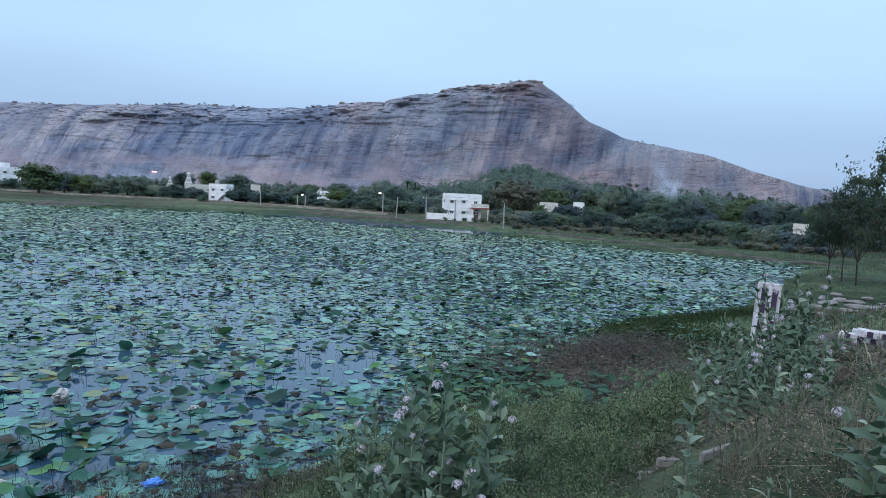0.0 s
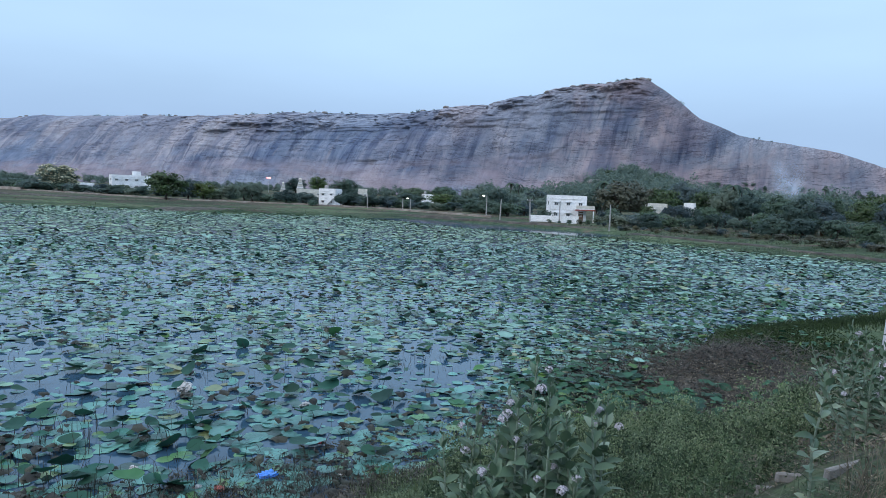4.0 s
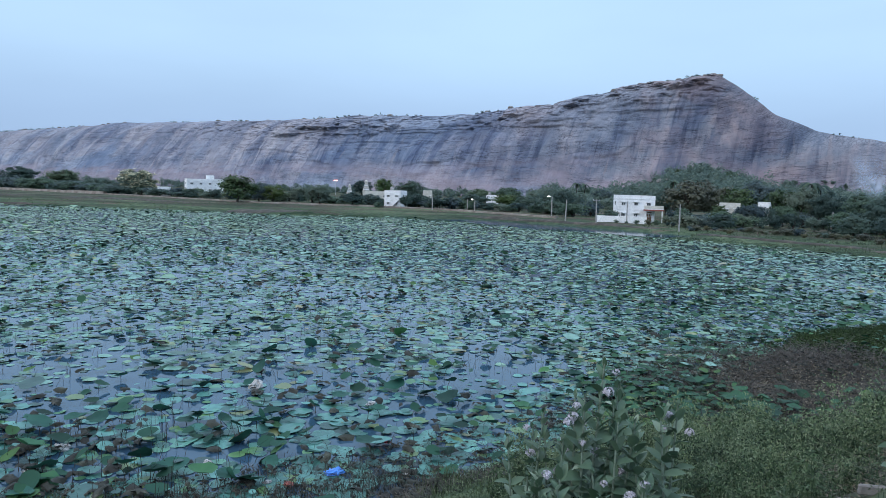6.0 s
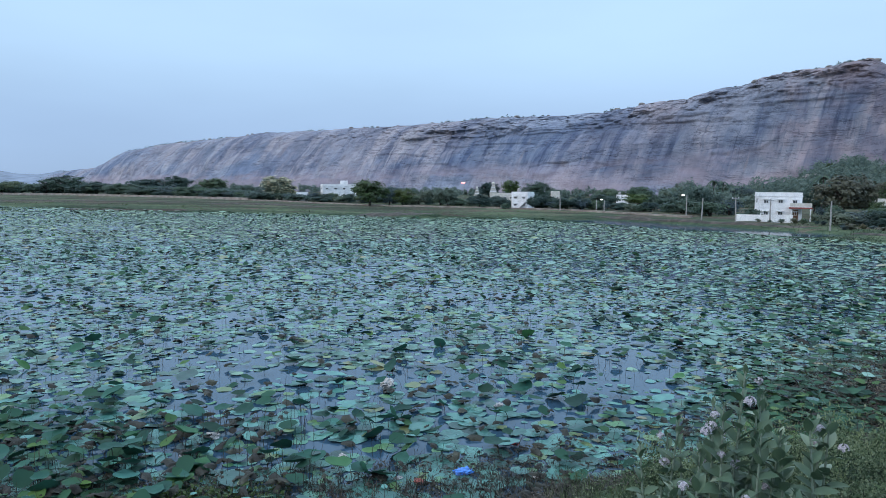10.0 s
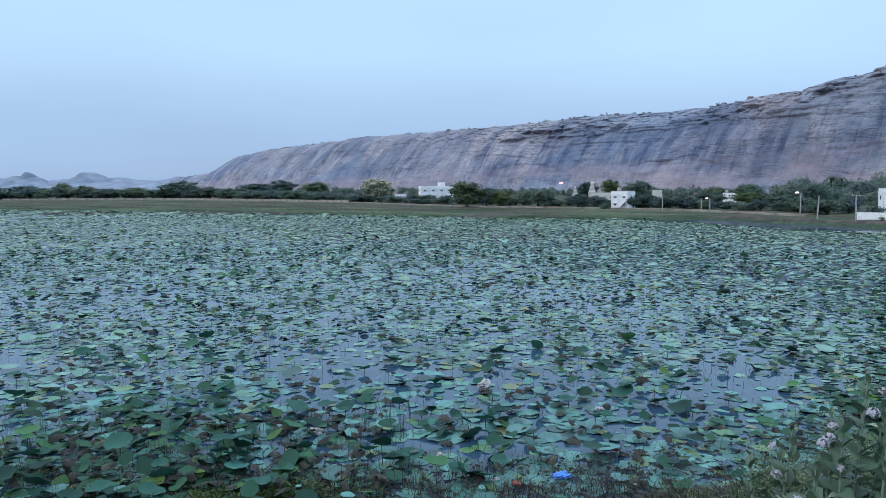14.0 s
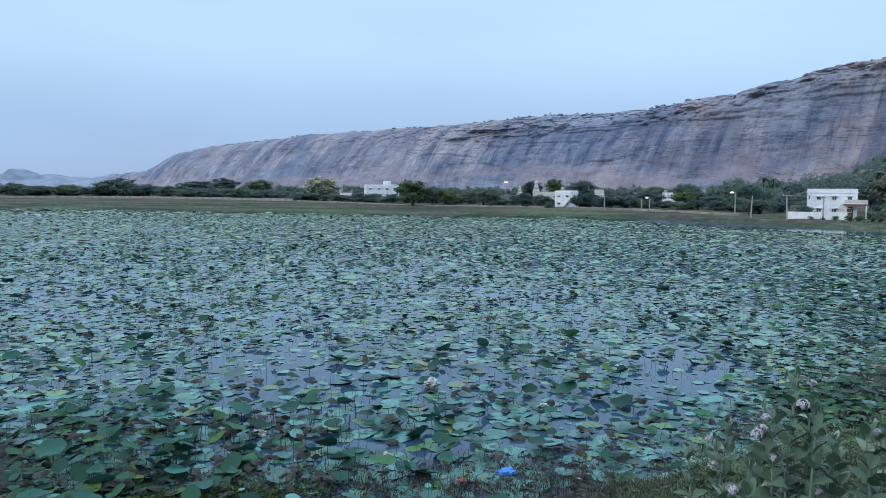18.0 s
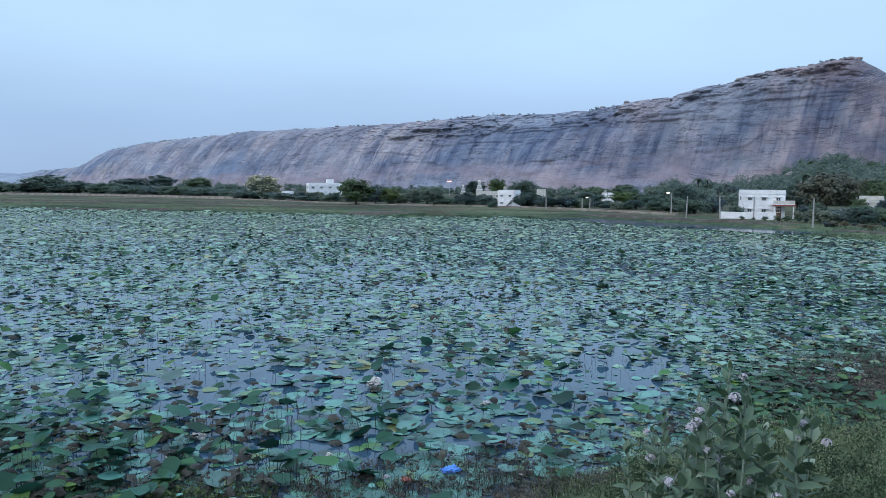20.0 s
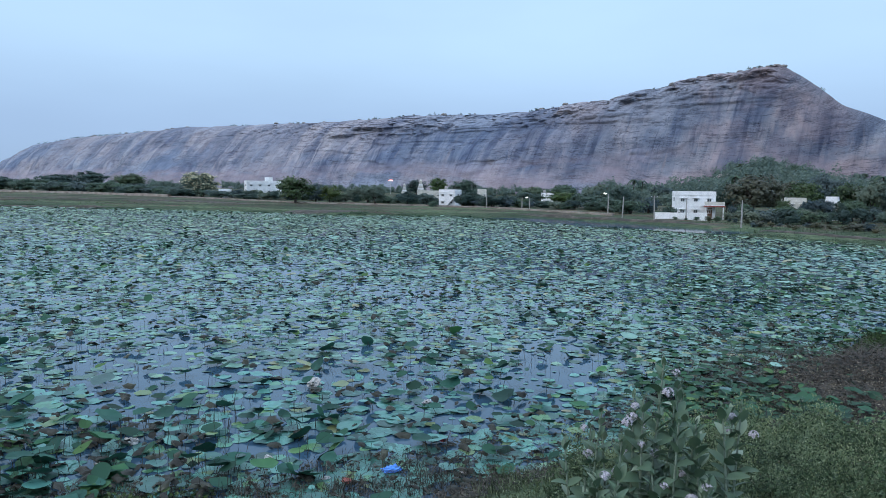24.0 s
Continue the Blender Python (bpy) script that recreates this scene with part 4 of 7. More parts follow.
def build_woods():
    """The wood on the scree below the summit and the scrub at the rock's foot, as clumps of leaves."""
    rng = np.random.default_rng(77)
    cs = []
    for _ in range(1700):
        az = rng.normal(10, 10)
        dist = rng.uniform(270, 590)
        if az < -6 or az > 34:
            continue
        x, y = spot(az, dist)
        cs.append((x, y, gz(x, y), rng.uniform(1.6, 3.2) + 4.5 * rng.random() ** 4))
    for _ in range(420):
        az = rng.uniform(-50, 2)
        dist = np.interp(az, [-50, -20, 2], [1150, 640, 520]) * rng.uniform(0.8, 0.97)
        x, y = spot(az, dist)
        cs.append((x, y, gz(x, y), rng.uniform(1.2, 4.6) * dist / 600))
    # scrub creeping up the foot of the hill's tail
    foot = np.degrees(np.arctan2(HX[:, 8], HY[:, 8]))
    for _ in range(240):
        i = int(np.argmin(np.abs(foot - rng.uniform(12, 31))))
        j = int(22 * rng.random() ** 2)
        cs.append((HX[i, j], HY[i, j], HZ[i, j], rng.uniform(1.0, 3.2)))
    pts, out = [], []
    for x, y, z, r in cs:
        for _ in range(5):
            c = rng.normal(size=3) * r * np.array([0.5, 0.5, 0.3]) + np.array([x, y, z + 0.75 * r])
            k = int(14 + 5 * r)
            d = rng.normal(size=(k, 3))
            d /= np.linalg.norm(d, axis=1)[:, None]
            pts.append(c + d * r * 0.45 * rng.uniform(0.5, 1.1, (k, 1)))
            w = d + 0.6 * (c - np.array([x, y, z + 0.5 * r])) / r + np.array([0, 0, 0.25])
            out.append(w / np.linalg.norm(w, axis=1)[:, None])
    p = np.concatenate(pts)
    me = quads("hillside_wood", *leaf_cards(p, 0.6, rng, 0.35, 0.7, 0.4, np.concatenate(out)))
    me.materials.append(HAZY_SCRUB)
    tagged(new("hillside_wood", me), "dense dark green wood on the scree below the rock", "woodland", kind="stuff")


build_woods()


def build_crest_scrub():
    """Bushes, small trees and boulders along the hill's crest."""
    rng = np.random.default_rng(91)
    pts, rocks = [], []
    nu = HX.shape[0]
    for _ in range(420):
        i = int(rng.integers(20, nu - 20))
        j = int(rng.integers(104, 131))
        x, y, z = HX[i, j], HY[i, j], HZ[i, j]
        az = math.degrees(math.atan2(x, y))
        if fractal(np.array(az * 0.5), np.array(0.0), 61, 3) < (0.47 if az < 8 else 0.6):
            continue
        dist = math.hypot(x, y)
        r = rng.uniform(0.8, 2.0) * (dist / 750) ** 0.7
        k = 26
        d = rng.normal(size=(k, 3))
        pts.append(np.array([x, y, z + 0.5 * r]) + d * r * np.array([0.55, 0.55, 0.32]))
    p = np.concatenate(pts)
    me = quads("crest_scrub", *leaf_cards(p, 0.5, rng, 0.6))
    me.materials.append(HAZY_SCRUB)
    tagged(new("crest_scrub", me), "sparse dark bushes along the hill crest", "scrub", kind="stuff")
    for _ in range(60):
        i = int(rng.integers(60, nu - 300))
        j = int(rng.integers(108, 128))
        x, y, z = HX[i, j], HY[i, j], HZ[i, j]
        if x > 0.16 * y:
            continue
        r = rng.uniform(1.0, 3.2)
        boulder("hill_boulder", x, y, z + 0.2 * r, r, r * 0.8, r * 0.55, int(rng.integers(999)), STONE, "weathered granite boulder on the hill crest", "crest boulders")


def boulder(name, x, y, z, sx, sy, sz, seed, material, label, group, rz=0.0):
    bm = bmesh.new()
    bmesh.ops.create_icosphere(bm, subdivisions=3, radius=1)
    for v in bm.verts:
        d = v.co.normalized()
        k = 1 + 0.35 * noise.fractal(d * 1.3 + Vector((seed, seed * 0.7, 0)), 1.0, 2.0, 3)
        c = d * k
        c.z = max(-0.7, min(0.75 + 0.1 * noise.noise(d * 3 + Vector((seed, 0, 0))), c.z))
        v.co = Vector((c.x * sx, c.y * sy, c.z * sz))
    me = bpy.data.meshes.new(name)
    bm.to_mesh(me)
    bm.free()
    shade(me)
    me.materials.append(material)
    ob = new(name, me)
    ob.matrix_basis = pose(x, y, z, 0, 0, rz)
    return tagged(ob, label, "rock", group)


build_crest_scrub()
for k, (az, dist, h) in enumerate(((6.6, 633, 3.4), (6.2, 632, 2.6), (7.1, 633, 2.6), (4.2, 640, 2.2))):
    x, y = spot(az, dist)
    i = int(np.argmin(np.abs(np.degrees(np.arctan2(HX[:, 125], HY[:, 125])) - az)))
    boulder("summit_boulder", HX[i, 125], HY[i, 125], HZ[i, 125] + 0.5, h, h, h * 0.7, 400 + k, STONE, "weathered granite boulder on the summit", "summit boulders")


# ---- village ----
def window_unit(parent, x, y, z, w, h, shade_depth=0.45):
    """A window in a front wall facing -y: reveal pane, frame bars, sunshade."""
    win = part("window", boxed(x - w / 2, x + w / 2, y - 0.02, y + 0.06, z, z + h), DARK_GLASS, parent, "dark window")
    bm = bmesh.new()
    for a, b, c, d in ((-w / 2 - 0.05, -w / 2 + 0.03, 0, h), (w / 2 - 0.03, w / 2 + 0.05, 0, h), (-w / 2, w / 2, -0.05, 0.04), (-w / 2, w / 2, h - 0.04, h + 0.05), (-0.03, 0.03, 0, h)):
        box(bm, x + a, x + b, y - 0.07, y + 0.02, z + c, z + d)
    part("frame", bm, WHITE, win)
    if shade_depth:
        part("sunshade", boxed(x - w / 2 - 0.25, x + w / 2 + 0.25, y - shade_depth, y + 0.05, z + h + 0.1, z + h + 0.2), WHITE, win)
    return win


def wall_with_parapet(parent, w, d, h, material, parapet=0.7):
    """Body of a flat-roofed house: walls, roof slab, raised parapet round the roof."""
    part("wall", boxed(-w / 2, w / 2, 0, d, -0.6, h, bevel=0.03), material, parent)
    bm = bmesh.new()
    t = 0.18
    box(bm, -w / 2, w / 2, -0.003, t, h, h + parapet)
    box(bm, -w / 2, w / 2, d - t, d + 0.003, h, h + parapet)
    box(bm, -w / 2 - 0.003, -w / 2 + t, t, d - t, h, h + parapet)
    box(bm, w / 2 - t, w / 2 + 0.003, t, d - t, h, h + parapet)
    part("parapet", bm, material, parent)
    part("roof_band", boxed(-w / 2 - 0.12, w / 2 + 0.12, -0.12, d + 0.12, h - 0.14, h + 0.02), material, parent)


def house(az, dist, w, d, h, storeys, bays, turn=0.0, material=None, label="white flat-roofed house", tank=False, porch=False, base=None):
    root = thing("house", label, "house", "village houses")
    wall_with_parapet(root, w, d, h, material or WHITE)
    step = h / storeys
    for s in range(storeys):
        for b in range(bays):
            x = -w / 2 + w * (b + 0.5) / bays
            window_unit(root, x, 0.0, s * step + 0.38 * step, min(1.0, 0.3 * w / bays), 0.26 * step, 0.6)
        if s:
            part("floor_band", boxed(-w / 2 - 0.05, w / 2 + 0.05, -0.06, 0.0, s * step - 0.06, s * step + 0.06), material or WHITE, root)
    for side in (-1, 1):
        # side windows
        for s in range(storeys):
            win = part("window", boxed(side * w / 2 - 0.04, side * w / 2 + 0.04, d * 0.4, d * 0.55, s * step + 0.38 * step, s * step + 0.7 * step), DARK_GLASS, root, "dark window")
            part("sunshade", boxed(side * (w / 2 + 0.2) - 0.22, side * (w / 2 + 0.2) + 0.22, d * 0.35, d * 0.6, s * step + 0.74 * step, s * step + 0.78 * step), material or WHITE, win)
    if tank:
        bm = bmesh.new()
        bmesh.ops.create_cone(bm, cap_ends=True, segments=16, radius1=0.55, radius2=0.55, depth=1.0, matrix=pose(-w * 0.25, d * 0.5, h + 1.1))
        bmesh.ops.create_cone(bm, cap_ends=True, segments=16, radius1=0.55, radius2=0.2, depth=0.25, matrix=pose(-w * 0.25, d * 0.5, h + 1.72))
        part("water_tank", bm, CONCRETE, root, "round rooftop water tank")
    if porch:
        bm = bmesh.new()
        box(bm, w * 0.18, w * 0.68, -2.2, 0.0, 2.55, 2.75)
        part("porch_roof", bm, WHITE, root)
        part("porch_band", boxed(w * 0.16, w * 0.7, -2.24, -2.2, 2.3, 2.6), RED_PAINT, root, "red painted porch edge")
        part("balcony_wall", boxed(w * 0.18, w * 0.68, -2.2, -2.08, 2.75, 3.45), CREAM, root)
        for x in (w * 0.2, w * 0.64):
            part("porch_post", boxed(x, x + 0.22, -2.15, -1.93, -0.5, 2.55), WHITE, root)
        part("door", boxed(w * 0.3, w * 0.3 + 0.95, -0.05, 0.05, 0.0, 2.05), WOOD, root, "brown wooden door")
    x, y = spot(az, dist)
    z = base if base is not None else gz(x, y) + 0.15
    root.matrix_basis = pose(x, y, z, 0, 0, -az + turn)
    return root


house(1.55, 164, 8.2, 7.5, 4.9, 2, 3, 8, label="white two-storey flat-roofed house with sunshades by the lake", porch=True, base=1.0)
long_house = house(-31.9, 300, 14.0, 8, 4.9, 2, 4, 8, label="long white house half hidden by trees", base=2.4)
part("stair_head", boxed(0.8, 3.6, 2.0, 5.0, 4.9, 7.1, bevel=0.04), WHITE, long_house, "white stair head on the roof")
stair_house = house(-17.6, 217, 5.2, 6, 4.3, 2, 2, -20, label="white two-storey house with an outside stair and rooftop tank", tank=True, base=0.9)
for k in range(9):
    part("stair_step", boxed(0.2 + 0.24 * k, 0.46 + 0.24 * k, -1.0, 0.0, 0.2 + 0.24 * k, 0.46 + 0.24 * k), WHITE, stair_house)
house(-14.8, 300, 3.7, 4, 4.2, 1, 2, 0, CREAM, "small cream house behind trees", base=1.0)
house(-9.6, 300, 5.3, 4, 3.0, 1, 2, 0, label="small white house with a rooftop tank behind trees", tank=True, base=1.0)
house(10.6, 172, 2.3, 3, 4.3, 2, 1, -5, label="small white building among the trees", base=0.9)
house(8.4, 172, 3.8, 4, 3.9, 2, 2, 10, CREAM, "pale house half hidden by trees", base=0.9)
house(26.5, 125, 1.9, 2, 3.0, 1, 1, -10, CREAM, "small pale hut behind bushes", base=0.9)
house(-34.8, 305, 4.7, 4, 2.4, 1, 2, 5, label="low white outbuilding behind bushes", base=1.4)
house(-19.0, 332, 11, 7, 3.0, 1, 4, 0, CREAM, "temple hall with a flat roof", base=1.0)


def tower(az, dist, w, h, base):
    """A temple tower: stepped tiers narrowing to a rounded finial."""
    root = thing("temple_tower", "pale stepped temple tower", "temple tower", "temple towers")
    z, k = 0.0, 0
    while k < 5:
        s = w * (1 - 0.15 * k)
        part("tier", boxed(-s / 2, s / 2, -s / 2, s / 2, z, z + h * 0.13, bevel=0.05), WHITE if k % 2 else CREAM, root)
        part("cornice", boxed(-s / 2 - 0.12, s / 2 + 0.12, -s / 2 - 0.12, s / 2 + 0.12, z + h * 0.13, z + h * 0.155), GREY_WALL, root)
        z += h * 0.16
        k += 1
    bm = bmesh.new()
    bmesh.ops.create_uvsphere(bm, u_segments=14, v_segments=8, radius=w * 0.22, matrix=pose(0, 0, z + w * 0.1))
    bmesh.ops.create_cone(bm, cap_ends=True, segments=8, radius1=w * 0.07, radius2=0.01, depth=h * 0.14, matrix=pose(0, 0, z + w * 0.1 + h * 0.12))
    part("finial", bm, CREAM, root)
    x, y = spot(az, dist)
    root.matrix_basis = pose(x, y, base, 0, 0, -az)


tower(-21.0, 330, 2.4, 4.0, 3.6)
tower(-19.7, 334, 3.4, 5.6, 4.2)
house(-21.0, 332, 3.0, 3.5, 2.2, 1, 1, 0, CREAM, "low temple gate building under its tower", base=1.0)

# compound wall of the white house, lake road wall
def wall_run(name, rows, height, thick, material, label):
    root = thing(name, label, "wall", kind="structure")
    for (a0, d0), (a1, d1) in zip(rows, rows[1:]):
        x0, y0 = spot(a0, d0)
        x1, y1 = spot(a1, d1)
        L = math.hypot(x1 - x0, y1 - y0)
        n = max(1, int(L / 12))
        for k in range(n):
            p, q = k / n, (k + 1) / n
            ax, ay, bx, by = x0 + (x1 - x0) * p, y0 + (y1 - y0) * p, x0 + (x1 - x0) * q, y0 + (y1 - y0) * q
            seg = part("wall_panel", boxed(0, L / n, -thick / 2, thick / 2, -0.8, height, bevel=0.02), material, root)
            seg.matrix_basis = pose(ax, ay, max(gz(ax, ay), gz(bx, by)), 0, 0, math.degrees(math.atan2(by - ay, bx - ax)))
    return root


wall_run("compound_wall", [(-1.4, 158), (0.4, 157), (2.4, 157)], 1.35, 0.2, WHITE, "low white compound wall before the house")
wall_run("lake_road_wall", [(-63, 520), (-52, 455), (-45, 385), (-38.8, 318)], 1.0, 1.6, PALE_DIRT, "bare pale earth bank of the lake road")
wall_run("lake_road_wall", [(-38.8, 318), (-33, 268), (-27.6, 230), (-22, 220), (-17, 212), (-12, 200), (-8, 180), (-4.5, 170)], 0.4, 0.8, PALE_DIRT, "low pale earth and stone parapet along the lake road")


def pole(az, dist, h, lamp=False, cross=True, group="power poles", lean=0.0):
    root = thing("street_lamp" if lamp else "power_pole", "concrete pole with a glowing lamp" if lamp else "grey concrete power pole with a crossarm" if cross else "plain grey concrete pole by the lake", "street lamp" if lamp else "power pole", group)
    part("pole", grid_mesh("pole", *tube([(0, 0, -0.5), (0, 0, h * 0.5), (0, 0, h)], [0.15, 0.13, 0.10], 8)), CONCRETE, root)
    if lamp:
        part("arm", grid_mesh("arm", *tube([(0, 0, h * 0.97), (-0.3, -0.3, h * 1.02), (-0.7, -0.7, h * 1.02)], [0.04, 0.035, 0.03], 6)), METAL, root)
        bm = bmesh.new()
        bmesh.ops.create_uvsphere(bm, u_segments=12, v_segments=8, radius=0.22, matrix=pose(-0.8, -0.8, h * 1.01) @ Matrix.Diagonal((1.6, 1, 0.7, 1)))
        part("lamp_head", bm, LAMP_GLOW, root, "glowing white lamp")
    elif cross:
        part("crossarm", boxed(-0.65, 0.65, -0.05, 0.05, h * 0.93, h * 0.93 + 0.1), METAL, root)
        for x in (-0.55, 0.0, 0.55):
            part("insulator", grid_mesh("insulator", *tube([(x, 0, h * 0.93 + 0.1), (x, 0, h * 0.93 + 0.3)], [0.05, 0.035], 6)), WHITE, root)
    x, y = spot(az, dist)
    root.matrix_basis = pose(x, y, gz(x, y), 0, lean, -az)
    return root


POLES = [(4.8, 135, 4.9, 0), (-1.4, 148, 5.2, -2), (-3.8, 160, 4.6, 2), (15.0, 150, 3.9, 3), (-11.6, 200, 3.4, 0), (-14.4, 203, 4.0, -1), (0.9, 155, 4.6, 0), (7.4, 175, 4.4, 1)]
for az, dist, h, lean in POLES:
    pole(az, dist, h, cross=az in (-1.4, 0.9), lean=lean)
for az, dist, h in ((-11.0, 200, 3.4), (-4.9, 174, 5.0)):
    pole(az, dist, h, True, group="street lamps")
part_sign = thing("rooftop_sign", "small red lit sign on a roof among trees", "sign")
part("mast", grid_mesh("mast", *tube([(0, 0, -6.5), (0, 0, 0)], [0.08, 0.08], 6)), METAL, part_sign)
part("sign_face", boxed(-1.0, 1.0, -0.1, 0.1, 0, 0.55), RED_GLOW, part_sign, "red glowing sign face")
part_sign.matrix_basis = pose(*spot(-22.1, 345), 9.0, 0, 0, 22)


def lattice_mast(az, dist, base, h):
    root = thing("radio_mast", "thin grey lattice radio mast at the hill's end", "mast")
    for k in range(3):
        a = 2.094 * k
        part("leg", grid_mesh("leg", *tube([(0.9 * math.cos(a), 0.9 * math.sin(a), -4), (0.25 * math.cos(a), 0.25 * math.sin(a), h)], [0.14, 0.09], 5)), METAL, root)
    pieces = []
    for i in range(9):
        u, w = i / 9, (i + 1) / 9
        for k in range(3):
            a, b = 2.094 * k, 2.094 * (k + 1)
            r0, r1 = 0.9 - 0.65 * u, 0.9 - 0.65 * w
            pieces.append(tube([(r0 * math.cos(a), r0 * math.sin(a), h * u), (r1 * math.cos(b), r1 * math.sin(b), h * w)], [0.06, 0.06], 4))
    part("bracing", grid_mesh("bracing", *gather(pieces)), METAL, root)
    x, y = spot(az, dist)
    root.matrix_basis = pose(x, y, base)


lattice_mast(27.1, 480, 5.0, 14.0)


def smoke_veil():
    """Thin smoke: veils of see-through white that fade towards their edges."""
    m, n, l, p = links_of("thin_smoke")
    tc, sep = n.new("ShaderNodeTexCoord"), n.new("ShaderNodeSeparateXYZ")
    l.new(tc.outputs["UV"], sep.inputs[0])
    t = n.new("ShaderNodeTexNoise")
    t.inputs["Scale"].default_value, t.inputs["Detail"].default_value = 0.16, 4
    l.new(tc.outputs["Object"], t.inputs["Vector"])
    puff = ramp_node(n, [(0.35, (0.25, 0.25, 0.25)), (0.65, (1, 1, 1))])
    l.new(t.outputs["Fac"], puff.inputs["Fac"])
    side = ramp_node(n, [(0.0, (0, 0, 0)), (0.5, (1, 1, 1)), (1.0, (0, 0, 0))])
    up = ramp_node(n, [(0.0, (0.1, 0.1, 0.1)), (0.25, (1, 1, 1)), (1.0, (0, 0, 0))])
    for r in (side, up):
        r.color_ramp.interpolation = "EASE"
    l.new(sep.outputs["X"], side.inputs["Fac"])
    l.new(sep.outputs["Y"], up.inputs["Fac"])
    a = mix_node(n, l, "MULTIPLY", 1.0, side.outputs["Color"], up.outputs["Color"])
    a = mix_node(n, l, "MULTIPLY", 1.0, a, puff.outputs["Color"])
    a = mix_node(n, l, "MULTIPLY", 1.0, a, (0.6, 0.6, 0.6))
    l.new(a, p.inputs["Alpha"])
    p.inputs["Base Color"].default_value = (0.56, 0.66, 0.80, 1)
    p.inputs["Roughness"].default_value, p.inputs["Specular IOR Level"].default_value = 1.0, 0.0
    return m


def smoke_plume(az, dist, base, h):
    me = bpy.data.meshes.new("smoke_plume")
    verts, faces, uvs = [], [], []
    nu, nv = 9, 17
    for k in range(3):
        o = len(verts)
        for j in range(nv):
            v = j / (nv - 1)
            for i in range(nu):
                u = i / (nu - 1)
                w = (0.16 + 0.2 * v ** 0.7) * h
                verts.append(((u - 0.5) * 2 * w + 0.16 * h * math.sin(3.1 * v + 2.0 * k) - 0.1 * h * v, 1.6 * k + 1.5 * math.sin(5 * u + 3 * v + k), v * h))
                uvs.append((u, v))
        for j in range(nv - 1):
            for i in range(nu - 1):
                faces.append((o + j * nu + i, o + j * nu + i + 1, o + (j + 1) * nu + i + 1, o + (j + 1) * nu + i))
    me.from_pydata(verts, [], faces)
    shade(me)
    uv = me.uv_layers.new(name="UVMap")
    flat = np.array(uvs)[np.array(faces).reshape(-1)]
    uv.data.foreach_set("uv", flat.astype(np.float32).reshape(-1))
    me.materials.append(smoke_veil())
    ob = tagged(new("smoke_plume", me), "thin blue-white smoke rising from the wood", "smoke", kind="stuff")
    x, y = spot(az, dist)
    ob.matrix_basis = pose(x, y, base, 0, 0, -az)


smoke_plume(17.3, 262, 7.0, 17.0)
# boulder slab above the wood
x, y = spot(3.7, 420)
boulder("rock_slab", x, y, gz(x, y) + 3.0, 6.5, 4.0, 3.2, 77, STONE, "large pale rock slab rising out of the wood", "rocks in the wood")


# ---- lotus ----
def lotus_discs(c, radius, tilt, rng, sides=9, cup=0.0, wave=0.06):
    """Round leaves at centres c, each a ring about a lower centre."""
    n = len(c)
    a = np.linspace(0, 2 * np.pi, sides, endpoint=False)[None, :] + rng.uniform(0, 6.28, (n, 1))
    rr = radius[:, None] * (1 + rng.uniform(-0.10, 0.10, (n, sides)))
    ph, ph2 = rng.uniform(0, 6.28, (n, 1)), rng.uniform(0, 6.28, (n, 1))
    z = radius[:, None] * (cup + wave * np.sin(2 * a + ph) + wave * 0.7 * np.sin(3 * a + ph2))
    x, y = rr * np.cos(a), rr * np.sin(a)
    ta, td = tilt[:, None], rng.uniform(0, 6.28, (n, 1))
    along = x * np.cos(td) + y * np.sin(td)
    x, y, z = x - along * np.cos(td) * (1 - np.cos(ta)), y - along * np.sin(td) * (1 - np.cos(ta)), z + along * np.sin(ta)
    ring = np.stack([x + c[:, None, 0], y + c[:, None, 1], z + c[:, None, 2]], -1)
    v = np.concatenate([c[:, None, :], ring], 1).reshape(-1, 3)
    k = np.arange(sides)
    tri = np.stack([np.zeros(sides, int), 1 + k, 1 + (k + 1) % sides], -1)
    f = (np.arange(n)[:, None, None] * (sides + 1) + tri[None]).reshape(-1, 3)
    return v, f


def wilted_leaves(c, radius, rng, sides=9):
    """Dead leaves drooping from the middle, their rims crumpled and torn."""
    n = len(c)
    a = np.linspace(0, 2 * np.pi, sides, endpoint=False)[None, :] + rng.uniform(0, 6.28, (n, 1))
    fold = rng.uniform(0, 6.28, (n, 1))
    long = 1 + 0.45 * np.cos(2 * (a - fold))
    rows = [c[:, None, :]]
    for reach, drop, rough in ((0.5, 0.02, 0.10), (0.85, -0.30, 0.34)):
        rr = radius[:, None] * reach * long * (1 + rng.uniform(-rough, rough, (n, sides)))
        z = radius[:, None] * (drop + rng.uniform(-rough, rough, (n, sides)) + 0.25 * reach * np.cos(a - fold + 1.0))
        rows.append(np.stack([c[:, None, 0] + rr * np.cos(a), c[:, None, 1] + rr * np.sin(a), np.maximum(c[:, None, 2] + z, 0.004)], -1))
    v = np.concatenate(rows, 1).reshape(-1, 3)
    k = np.arange(sides)
    k2 = (k + 1) % sides
    tri = np.concatenate([np.stack([0 * k, 1 + k, 1 + k2], -1), np.stack([1 + k, 1 + sides + k, 1 + sides + k2], -1), np.stack([1 + k, 1 + sides + k2, 1 + k2], -1)])
    f = (np.arange(n)[:, None, None] * (2 * sides + 1) + tri[None]).reshape(-1, 3)
    return v, f


